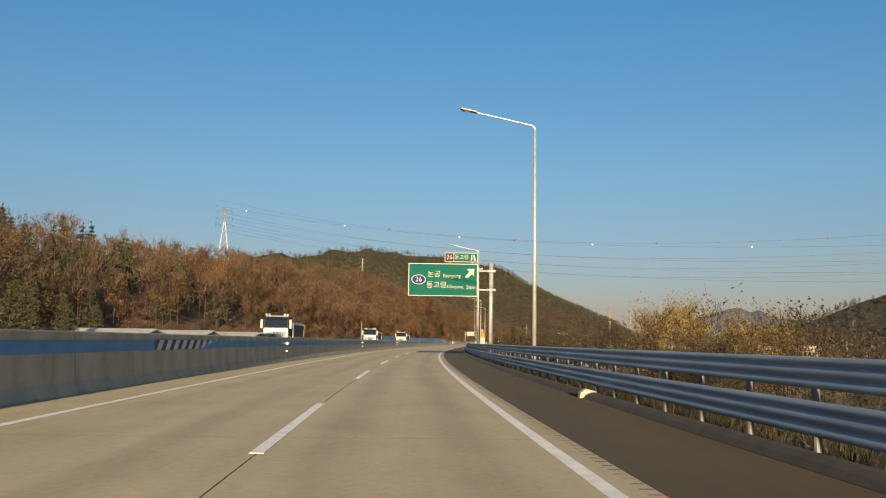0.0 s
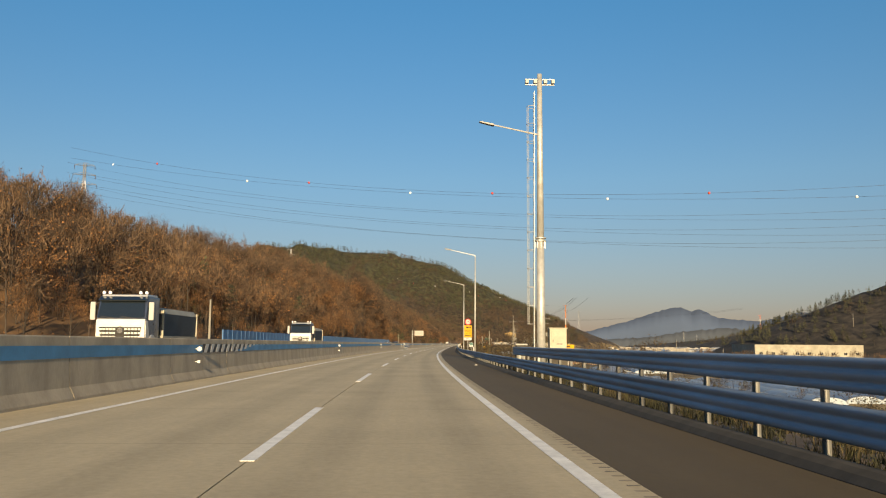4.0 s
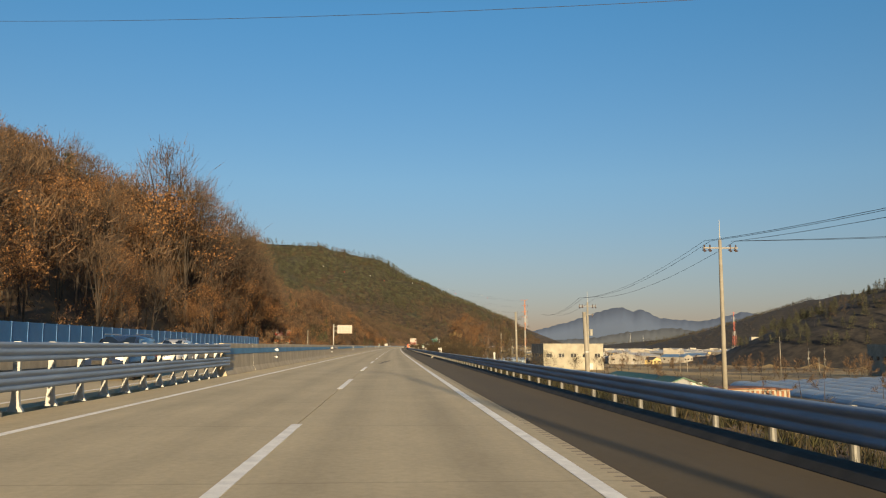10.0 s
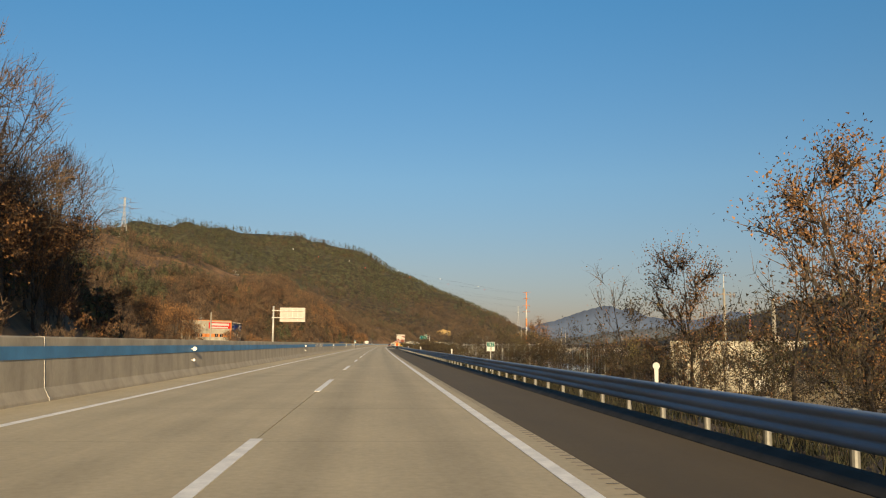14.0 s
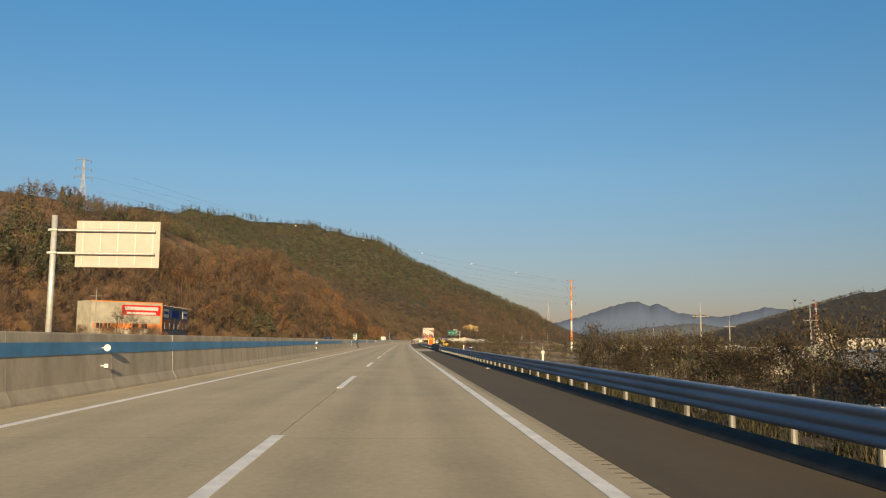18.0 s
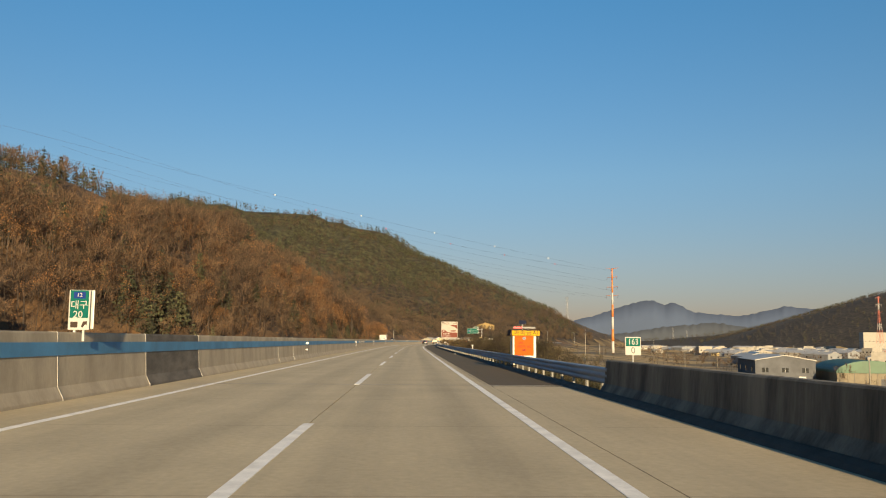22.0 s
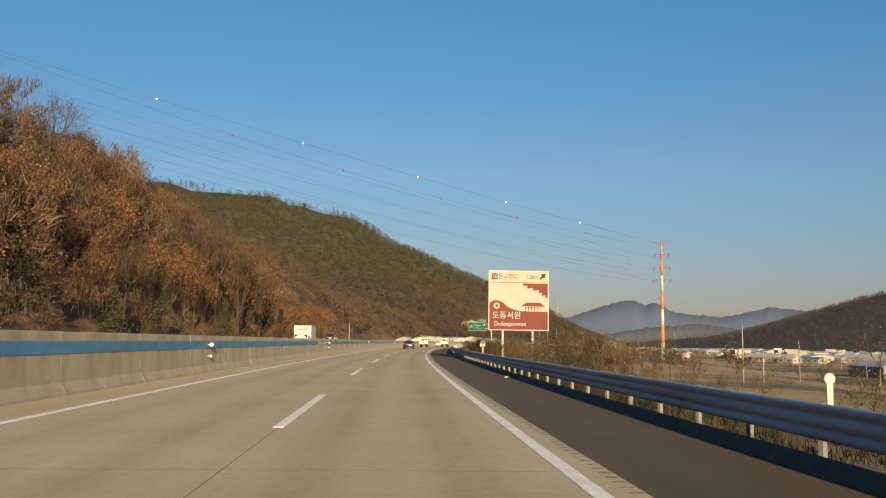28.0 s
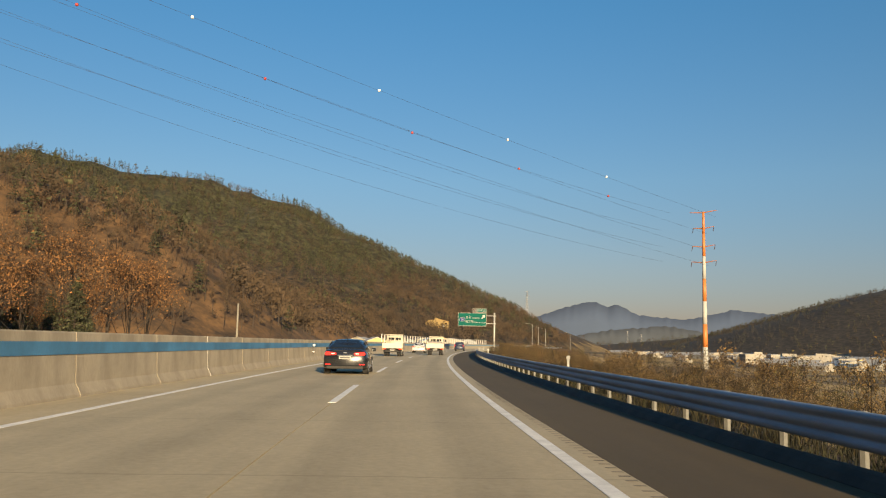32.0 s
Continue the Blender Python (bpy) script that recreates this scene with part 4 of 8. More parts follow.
# trees at the foot of the big hill
for k in range(46):
    s = rng.uniform(990, 1125)
    x, y = along(s, -toe_of(s) + rng.uniform(-14, 9))
    plant(("oak", "oak", "bare", "pine")[k % 4], x, y, height(x, y) - 0.2, rng.uniform(0.55, 0.95), rng.uniform(0, 360), rng.randint(4))
# low bushy trees along the far verge
for k in range(26):
    s = rng.uniform(532, 668)
    d = rng.uniform(-31, -24)
    x, y = along(s, d)
    plant("oak" if k % 3 else "bare", x, y, height(x, y) - 0.3, rng.uniform(0.28, 0.5), rng.uniform(0, 360), rng.randint(4))
for s, d, sc in ((541, -27, 0.85), (545, -31, 1.0), (549, -28, 0.8), (553, -34, 1.0), (557, -29, 0.75), (561, -33, 0.9), (566, -30, 0.6), (538, -33, 1.1)):
    x, y = along(s, d)
    plant("oak", x, y, height(x, y) - 0.2, sc, rng.uniform(0, 360), rng.randint(4))
# pines that stand alone by the road
for s, d, sc, kd in ((917, -27.5, 0.8, "pine"), (957, -27.5, 0.85, "pine"), (975, -28, 0.7, "pine"), (935, -28.5, 0.8, "pine"), (968, -33, 1.05, "pine"), (1000, -33, 1.0, "pine"), (1016, -31, 0.8, "pine"), (905, -30, 0.8, "pine"), (880, -30, 0.6, "pine"), (1003, -29, 0.7, "oak"), (1010, -31, 1.05, "pine"), (1014, -26.5, 1.15, "oak"), (1019, -25.5, 1.05, "oak"), (1025, -26, 1.1, "oak"), (996, -31, 1.4, "pine"), (1011, -24.5, 0.75, "pine"), (990, -28, 1.2, "oak"), (1001, -26.5, 1.0, "oak"), (1032, -27, 1.1, "oak"),
                     (112, -54, 1.1, "pine"), (120, -60, 1.25, "pine"), (127, -56, 1.0, "pine"), (117, -66, 1.3, "pine"), (133, -63, 1.2, "pine"), (106, -58, 1.1, "pine"), (140, -58, 1.0, "pine"), (110, -47, 0.8, "pine"), (125, -50, 0.85, "pine"), (146, -66, 1.2, "pine"), (459, -27, 1.4, "oak"), (466, -27.5, 1.5, "bare"), (472, -27, 1.3, "oak"), (479, -28, 1.6, "bare"), (486, -28, 1.3, "oak"), (493, -28.5, 1.5, "bare"), (500, -29, 1.3, "oak"), (507, -29.5, 1.4, "oak"), (446, -29, 1.7, "bare"), (452, -33, 1.8, "bare"), (457, -28, 1.35, "bare"), (463, -31, 1.85, "bare"), (469, -28.5, 1.4, "bare"), (475, -32, 1.75, "bare"), (482, -29, 1.4, "bare"), (488, -33, 1.75, "bare"), (495, -30, 1.4, "bare"), (501, -34, 1.7, "bare"), (508, -31, 1.3, "bare"), (515, -33, 1.5, "bare"), (491, -30, 1.2, "oak"), (503, -31, 1.1, "oak"), (424, -29, 2.0, "bare"), (430, -30, 1.95, "oak"), (433, -31.5, 1.9, "bare"), (421, -31, 2.1, "oak"), (427, -33, 2.1, "bare"), (438, -31, 1.4, "bare"), (430, -29, 1.3, "bare"), (455, -30, 1.1, "oak"), (467, -29, 1.0, "oak"), (477, -29.5, 1.1, "oak"), (964, -27, 1.5, "bare"), (971, -29, 1.6, "oak"), (979, -27.5, 1.7, "oak"), (986, -29, 1.5, "bare"), (962, -30, 1.35, "bare"), (969, -28, 1.5, "oak"), (957, -33, 1.35, "bare"), (976, -31, 1.5, "oak"), (983, -30, 1.3, "oak"), (950, -31, 1.15, "oak")):
    x, y = along(s, d)
    plant(kd, x, y, height(x, y) - 0.2, sc, rng.uniform(0, 360), rng.randint(4))

# the wood behind, as one mesh a stretch
mid = [dome_tree(70 + k, 9.5, 120, 80, 0.14, twig_w=0.075, twig_l=1.2, limbs=4, forks=2, thick=0.11, low=0.2, width=0.42, lite=True) for k in range(5)]
mid += [dome_tree(80 + k, 8.0, 46, 270, 0.125, twig_w=0.07, limbs=3, forks=2, thick=0.11, low=0.15, width=0.42, lite=True, tuft_r=0.5) for k in range(4)]
mid += [pine_tree(90 + k, 8.5, whorls=9, blades=54, size=0.26) for k in range(3)]
places = []
for k in range(3700):
    s = rng.uniform(-60, 1330) if k < 2400 else (rng.uniform(60, 330) if k < 3000 else rng.uniform(540, 830))
    u = abs(rng.normal()) * 62 + 2
    d = -toe_of(s) - u
    x, y = along(s, d)
    q = rng.uniform()
    green = 0.08 + 0.34 * (s < 190) * (u > 12) + 0.12 * (s > 620) * (s < 840) * (u > 20) * (u < 70) + 0.2 * (u > 90) * (s < 560)
    t = rng.randint(9, 12) if q < green else (rng.randint(5, 9) if q < green + 0.30 else rng.randint(0, 5))
    places.append((float(x), float(y), -0.3, rng.uniform(0.7, 1.12) * (1.2 if s < 185 else 0.78 if s < 315 else 0.75 if 735 < s < 842 else (1.2 if s < 440 else 0.95 if u < 42 else 0.6) if 335 < s < 440 or 845 < s < 960 else (0.7 if u > 45 else 0.85) if s > 540 else 1.0), rng.uniform(0, 6.28), t))

for k in range(1900):
    s = rng.uniform(190, 560) if k % 100 < 62 else rng.uniform(800, 1030)
    u = rng.uniform(3, 48)
    x, y = along(s, -toe_of(s) - u)
    q = rng.uniform()
    t = rng.randint(9, 12) if q < (0.03 if s < 600 else 0.08) else (rng.randint(5, 9) if q < 0.42 else rng.randint(0, 5))
    places.append((float(x), float(y), -0.3, rng.uniform(0.75, 1.2), rng.uniform(0, 6.28), t))

# thicket under and between the front trees
for k in range(1700):
    s = rng.uniform(188, 575) if k % 100 < 52 else rng.uniform(760, 1050)
    u = rng.uniform(-1, 30) if k < 1000 else rng.uniform(-1.5, 11)
    x, y = along(s, -toe_of(s) - u)
    if s < 400 and u < 7 and k % 4:
        continue
    q = rng.uniform()
    t = rng.randint(9, 12) if q < 0.04 else (rng.randint(5, 9) if q < 0.5 else rng.randint(0, 5))
    places.append((float(x), float(y), -0.6, rng.uniform(0.28, 0.62), rng.uniform(0, 6.28), t))

for k in range(320):
    s = rng.uniform(860, 1005) if k % 2 else rng.uniform(430, 540)
    x, y = along(s, -toe_of(s) - rng.uniform(-2, 6))
    places.append((float(x), float(y), -0.4, rng.uniform(0.2, 0.36), rng.uniform(0, 6.28), rng.randint(0, 9)))


def wood(name, templates, places, label):
    """Splits a wood by leaf: bare, rust and pine each keep their own material."""
    sets = {"bare": (range(0, 5), TWIG), "rust": (range(5, 9), RUST_LEAF), "pine": (range(9, 12), PINE_LEAF)}
    for key, (idx, leafmat) in sets.items():
        idx = list(idx)
        got = [(*p[:5], idx.index(p[5])) for p in places if p[5] in idx]
        if got:
            spread_out(name + "_" + key, [templates[i] for i in idx], got, [BARK, TWIG, leafmat], label[key], "woodland")


wood("woodland", mid, places, {"bare": "dense leafless brown woodland covering the slope", "rust": "rust-leaved oaks scattered through the woodland", "pine": "dark green pines scattered through the woodland"})

# undergrowth on the cut slope
under = [shrub(100 + k, 2.0, 12, 32, 0.1, 3, 0.04) for k in range(4)]
places = []
for k in range(1700):
    s = rng.uniform(0, 1250)
    u = rng.uniform(-2.5, 34)
    x, y = along(s, -toe_of(s) - u)
    places.append((float(x), float(y), 0.0, rng.uniform(0.5, 1.3), rng.uniform(0, 6.28), rng.randint(4)))
spread_out("undergrowth", under, places, [BARK, BRUSH, RUST_LEAF], "dry brown brushwood at the foot of the slope", "brushwood")

# far hills
farm = []
for k in range(3):
    g = Sprig(120 + k)
    g.bar((0, 0, 0), (0, 0, 4), 0.2, 0.12, 0, 3)
    for b in range(40):
        q = g.r.normal(size=3)
        q = q / np.linalg.norm(q) * g.r.uniform(0.55, 1.0) ** 0.5 * (2.5, 2.5, 2.9) + (0, 0, 4.8)
        if q[2] > 2.2:
            g.leaf(q, g.r.uniform(0.35, 0.7), 2)
    farm.append(g.arrays())
for k in range(2):
    g = Sprig(140 + k)
    g.bar((0, 0, 0), (0, 0, 5), 0.2, 0.1, 0, 3)
    for b in range(28):
        z = g.r.uniform(1.5, 9.8)
        g.leaf(g.r.normal(size=3) * (1, 1, 0.3) * (10.5 - z) * 0.2 + (0, 0, z), g.r.uniform(0.45, 0.85), 2)
    farm.append(g.arrays())

fine_far = [dome_tree(300 + k, 8.0, 90, 40, 0.14, twig_w=0.10, twig_l=1.2, limbs=3, forks=1, thick=0.1, width=0.42, lite=True) for k in range(3)] + [pine_tree(310 + k, 8.5, whorls=7, blades=24, size=0.42) for k in range(2)]


def cover(name, n, box_xy, low, green_share, scale, mats_label, seed, farm=farm, wood_mat=FAR_TWIG):
    r = np.random.RandomState(seed)
    x, y = r.uniform(box_xy[0], box_xy[1], n), r.uniform(box_xy[2], box_xy[3], n)
    z = terrain(x, y)
    beyond = terrain(x, y + 22) - z < -6.0
    gn = wave_noise(x, y, 240, 9) * 0.5 + wave_noise(x, y, 60, 11) * 0.3
    pick = []
    for i in range(n):
        if z[i] < low or beyond[i]:
            continue
        green = r.uniform() < np.clip(green_share(x[i], y[i], z[i]) + gn[i] * 0.6, 0.0, 0.97)
        pick.append((x[i], y[i], -0.4, scale * r.uniform(0.75, 1.2), r.uniform(0, 6.28), (3 + r.randint(2)) if green else r.randint(3)))
    spread_out(name + "_broadleaf", farm[:3], [p for p in pick if p[5] < 3], [BARK, wood_mat, wood_mat], mats_label[0], "woodland")
    spread_out(name + "_pine", farm[3:], [(*p[:5], p[5] - 3) for p in pick if p[5] >= 3], [BARK, TWIG, PINE_LEAF], mats_label[1], "woodland")


# young wood over the slope above the shop
places = []
for k in range(3700):
    s = rng.uniform(525, 860)
    u = rng.uniform(-2, 55) if k % 2 else rng.uniform(0, 190)
    x, y = along(s, -toe_of(s) - u)
    green = wave_noise(np.array([float(x)]), np.array([float(y)]), 60, 4)[0] > (0.75 if u < 45 else 0.15)
    places.append((float(x), float(y), -0.5, rng.uniform(0.65, 1.1) * (0.9 if s > 700 and u < 45 else 1.22 if u > 45 else 1.0), rng.uniform(0, 6.28), rng.randint(3, 5) if green else rng.randint(0, 3)))
for k in range(230):
    s, d = rng.uniform(900, 955), -rng.uniform(104, 172)
    x, y = along(s, d)
    places.append((float(x), float(y), -0.5, rng.uniform(0.7, 1.15), rng.uniform(0, 6.28), rng.randint(3, 5) if k % 3 == 0 else rng.randint(0, 3)))
spread_out("slope_wood", fine_far[:3], [p for p in places if p[5] < 3], [BARK, TWIG, TWIG], "low leafless brown wood over the long slope", "woodland")
spread_out("slope_wood_pine", fine_far[3:], [(*p[:5], p[5] - 3) for p in places if p[5] > 2], [BARK, TWIG, PINE_LEAF], "small pine groups in the brown wood", "woodland")

cover("hill_wood", 30000, (-420, 520, 1180, 2180), 3, lambda x, y, z: 0.08 + 0.72 * float(sstep(52, 140, z + 0.1 * (x - 100))), 1.0, ("brown leafless woodland on the large hill", "green pine wood over the upper part of the hill"), 3)
cover("knoll_wood", 2400, (-130, 190, 1090, 1330), 1.5, lambda x, y, z: 0.08, 0.95, ("brown leafless wood on the knoll beside the road", "a few pines on the knoll beside the road"), 6, fine_far)
# hills across the valley take the wood colour greyed for haze
cover("near_hill_wood", 5200, (220, 860, 380, 1150), 0.5, lambda x, y, z: 0.8, 1.0, ("brown woodland on the low hill across the valley", "pines on the low hill across the valley"), 4, fine_far, HAZE_TWIG)
cover("east_hill_wood", 4500, (1000, 1900, 1500, 3050), 1, lambda x, y, z: 0.3, 1.0, ("brown woodland on the hill across the valley", "pines on the hill across the valley"), 5, farm, HAZE_TWIG)

# hedgerows and thickets across the valley
rv_ = random.Random(21)
places = []
for k in range(46):
    bearing, dist = radians(rv_.uniform(10, 46)), rv_.uniform(140, 1250)
    hx, hy, turn = 20 + dist * math.sin(bearing), 180 + dist * math.cos(bearing), rv_.uniform(-0.6, 0.6) + (1.57 if k % 3 else 0)
    for i in range(20):
        r_ = rv_.uniform(-45, 45)
        px, py = hx + math.cos(turn) * r_ + rv_.gauss(0, 2.5), hy + math.sin(turn) * r_ + rv_.gauss(0, 2.5)
        if road_coords(np.array([px]), np.array([py]))[1][0] > 34:
            places.append((px, py, -0.3, rv_.uniform(0.3, 0.75), rv_.uniform(0, 6.28), rv_.randrange(3)))
for k in range(700):
    bearing, dist = radians(rv_.uniform(20, 47)), rv_.uniform(20, 40) ** 2
    px, py = 118 + dist * math.sin(bearing), 890 + dist * math.cos(bearing)
    if road_coords(np.array([px]), np.array([py]))[1][0] > 60:
        places.append((px, py, -0.3, rv_.uniform(0.35, 0.85), rv_.uniform(0, 6.28), rv_.randrange(3)))
spread_out("valley_thicket", fine_far[:3], places, [BARK, TWIG, TWIG], "dark leafless hedgerows between the valley fields", "thicket")

# bank on the right: brush in stretches, dry grass all along
DENSE = [(-20, 0.5), (20, 1.0), (70, 0.9), (90, 0.15), (170, 0.3), (190, 0.9), (240, 0.9), (255, 0.25), (300, 0.35), (330, 0.1), (395, 0.15), (430, 1.0), (520, 1.0), (535, 0.25), (570, 0.9), (580, 0.7), (590, 0.2), (603, 0.2),
         (612, 0.3), (630, 0.95), (652, 0.9), (655, 0.1), (700, 0.15), (735, 0.9), (800, 0.9), (830, 0.8), (850, 0.5), (880, 0.35), (905, 0.8), (1000, 1.0), (1200, 1.0), (1300, 0.8)]
TALL = [(-20, 1.3), (60, 1.35), (90, 0.6), (190, 1.2), (250, 0.9), (300, 0.6), (430, 1.5), (520, 1.4), (552, 0.8), (566, 1.05), (582, 0.9), (592, 0.5), (608, 0.6), (622, 1.1), (640, 1.7), (652, 1.6), (655, 0.6), (700, 0.6), (733, 1.05), (745, 1.2), (800, 1.25), (830, 1.0), (880, 0.8), (925, 0.8), (952, 0.7), (960, 0.85), (1010, 0.85), (1060, 1.0), (1200, 1.1), (1300, 1.1)]
bank = [dome_tree(160 + k, 2.1, 84, 290, 0.031, twig_w=0.012, twig_l=0.36, limbs=4, forks=2, thick=0.02, width=0.55, low=0.02, lite=True, tuft_r=0.1) for k in range(5)]
places = []
for k in range(3200):
    s = rng.uniform(-20, 1300)
    if rng.uniform() > np.interp(s, [a for a, b in DENSE], [b for a, b in DENSE]):
        continue
    d = 6.6 + abs(rng.normal()) * 5.5
    if 535 < s < 590 and d > 13:
        continue
    x, y = along(s, d)
    sc = rng.uniform(0.45, 1.15) * float(np.interp(s, [a for a, b in TALL], [b for a, b in TALL])) * (0.55 if d < 8 else 1.0)
    places.append((float(x), float(y), 0.0, sc, rng.uniform(0, 6.28), rng.randint(5)))
rb_ = random.Random(77)
for k in range(1680):
    s, d, sc = (rb_.uniform(798, 843), rb_.uniform(7.0, 14.0), rb_.uniform(0.6, 0.95)) if k >= 1360 else (rb_.uniform(864, 928), rb_.uniform(6.3, 9.5), rb_.uniform(0.55, 0.95)) if k >= 1180 else (rb_.uniform(10, 76), rb_.uniform(6.6, 11.0), rb_.uniform(0.6, 1.15)) if k >= 960 else (rb_.uniform(721, 778), rb_.uniform(7.0, 11.0), rb_.uniform(0.7, 1.15)) if k >= 740 else (rb_.uniform(391, 525), rb_.uniform(6.5, 10.0), rb_.uniform(0.5, 0.95)) if k >= 520 else (rb_.uniform(550, 584), rb_.uniform(7.2, 11.0), rb_.uniform(0.75, 1.12)) if k < 190 else (rb_.uniform(957, 1014), rb_.uniform(7.2, 14.0), rb_.uniform(0.5, 0.85))
    x, y = along(s, d)
    places.insert(rb_.randrange(len(places)), (float(x), float(y), 0.0, sc, rb_.uniform(0, 6.28), rb_.randrange(5)))
third = len(places) // 5
gold = [p for p in places[third:] if p[1] > 785]
spread_out("bank_brush_gold", bank, gold, [BARK, BRUSH, GOLD_BRUSH], "golden brown withered brush on the road bank", "brush")
spread_out("bank_brush", bank, [p for p in places[third:] if p[1] <= 785], [BARK, BRUSH, OLIVE_BRUSH], "tangled dry brown brush on the road bank", "brush")
spread_out("bank_brush_green", bank, places[:third], [BARK, BRUSH, GREEN_LEAF], "yellowish green weeds among dry brush on the bank", "brush")
tufts = [tuft(180 + k, 0.4, 20) for k in range(4)]
places, weeds = [], []
for k in range(5200):
    x, y = along(rng.uniform(-10, 1100), rng.uniform(4.95, 6.3))
    weeds.append((float(x), float(y), 0.0, rng.uniform(0.5, 1.05), rng.uniform(0, 6.28), rng.randint(4)))
for k in range(9000):
    s = rng.uniform(-10, 1150)
    d = 5.02 + abs(rng.normal()) * 2.6
    x, y = along(s, d)
    (places if rng.uniform() < 0.62 else weeds).append((float(x), float(y), 0.0, rng.uniform(0.4, 1.2), rng.uniform(0, 6.28), rng.randint(4)))
spread_out("dry_grass", tufts, places, [BARK, STRAW, STRAW], "dry straw-coloured grass behind the guardrail", "grass")
spread_out("green_weeds", tufts, weeds, [BARK, GREEN_WEED, GREEN_WEED], "low green weeds behind the guardrail", "weeds")

# single trees and tall shrubs on the bank
stand["yellow"] = [tree_thing("yellow_shrub_tree", broad_tree(200 + k, 4.2, 2600, 0.055, twigs=6, limbs=10, thick=0.06, start=0.15, twig_w=0.02), [BARK, TWIG, YELLOW_LEAF], "small tree with bright yellow autumn leaves on the bank", "tree", "bank trees") for k in range(2)]
stand["sparse"] = [tree_thing("sparse_tree", broad_tree(210 + k, 5.0, 1900, 0.048, twigs=6, limbs=10, thick=0.07, start=0.2, twig_w=0.02), [BARK, TWIG, GREEN_LEAF], "thin tree with a few yellowish green leaves", "tree", "bank trees") for k in range(3)]
stand["open"] = [tree_thing("open_tree", broad_tree(240, 6.0, 420, 0.055, twigs=4, limbs=9, thick=0.06, start=0.22, twig_w=0.018, sub=3), [BARK, TWIG, GREEN_LEAF], "thin open tree with small leaf clusters at its branch ends", "tree", "bank trees")]
stand["thin"] = [tree_thing("thin_bare_tree", broad_tree(220 + k, 6.5, 160, 0.05, twigs=5, limbs=9, thick=0.075, start=0.25, twig_w=0.018, sub=4), [BARK, TWIG, RUST_LEAF], "thin leafless tree with upright branches on the bank", "tree", "bank trees") for k in range(3)]
stand["rustbank"] = [tree_thing("rust_bank_tree", broad_tree(230 + k, 8.0, 6400, 0.055, twigs=8, limbs=14, thick=0.11, start=0.12), [BARK, TWIG, RUST_LEAF], "bushy tree with rust-brown leaves beside the road", "tree", "bank trees") for k in range(2)]
for kd, s, d, sc in (("yellow", 47, 13.5, 1.2), ("yellow", 52, 17, 1.3), ("yellow", 58, 19, 1.4), ("yellow", 60, 23, 1.4), ("yellow", 50, 21, 1.3), ("yellow", 64, 27, 1.4), ("yellow", 55, 15, 1.1), ("thin", 40, 16, 0.7), ("thin", 36, 14, 0.65),
                     ("sparse", 213, 13, 0.95), ("sparse", 217, 15.5, 0.9), ("sparse", 209, 15, 0.8), ("yellow", 221, 14, 0.6), ("sparse", 268, 9.5, 0.5), ("yellow", 272, 10, 0.45), ("yellow", 276, 12, 0.5), ("sparse", 281, 10.5, 0.5),
                     ("rustbank", 468, 14, 0.42), ("rustbank", 474, 12, 0.36), ("rustbank", 481, 14.5, 0.45), ("rustbank", 489, 13, 0.38), ("rustbank", 503, 14, 0.4), ("rustbank", 510, 12.5, 0.36), ("rustbank", 460, 15.5, 0.5), ("rustbank", 471, 17, 0.5), ("rustbank", 485, 17.5, 0.5), ("rustbank", 440, 12, 0.6), ("rustbank", 454, 18, 0.6), ("rustbank", 447, 12.6, 1.0), ("rustbank", 451, 15, 0.9), ("rustbank", 457, 11.5, 0.75), ("thin", 436, 12, 1.0), ("thin", 441, 15.5, 1.15), ("thin", 433, 16, 0.95), ("thin", 446, 10.0, 0.8), ("sparse", 424, 16, 1.1),
                     ("thin", 438, 18.5, 1.2), ("thin", 452, 18, 1.1), ("thin", 459, 9.5, 0.75), ("rustbank", 497, 13, 0.62), ("thin", 505, 12, 0.7), ("thin", 515, 13, 0.6), ("thin", 488, 12.5, 0.65),
                     ("thin", 584, 13, 0.55), ("thin", 592, 15, 0.6), ("thin", 636, 12, 0.8), ("thin", 640, 10.5, 0.75), ("thin", 644, 13.5, 0.85), ("thin", 648, 11.5, 0.7), ("thin", 631, 14, 0.8), ("thin", 627, 12, 0.6),
                     ("thin", 752, 12, 0.7), ("sparse", 760, 14, 0.6), ("thin", 770, 12.5, 0.55), ("sparse", 745, 10.5, 0.5), ("open", 962.7, 9, 0.95), ("thin", 840, 13, 0.5), ("thin", 858, 12, 0.5)):
    x, y = along(s, d)
    plant(kd, x, y, height(x, y) - 0.15, sc, rng.uniform(0, 360), rng.randint(4))

# far mountains, their blue haze painted into the base colour
def mountain(name, pts, origin, depth, label, mat=FAR_HAZE_BLUE):
    """A long ridge, far off, haze in its colour: crest points (bearing to the right of north in degrees, height) at a
    distance.
    """
    V, F = [], []
    fine = np.linspace(pts[0][0], pts[-1][0], 300)
    hs = np.interp(fine, [a for a, b in pts], [b for a, b in pts])
    hs = np.convolve(np.pad(hs, 1, mode="edge"), np.ones(3) / 3, mode="valid") + 3.5 * wave_noise(fine * 60, fine * 0, 40, 5)
    for a, hh in zip(fine, hs):
        q = radians(a)
        for dd, zz in ((-40, -10), (-18, hh * 0.52), (0, hh), (260, -10)):
            V.append(((depth + dd) * math.sin(q) + origin[0], (depth + dd) * math.cos(q) + origin[1], zz))
    for i in range(len(fine) - 1):
        for k in range(3):
            n = i * 4 + k
            F.append((n, n + 4, n + 5, n + 1))
    return tagged(mesh_ob(name, V, F, mat, smooth=True), label, "mountain", kind="structure")


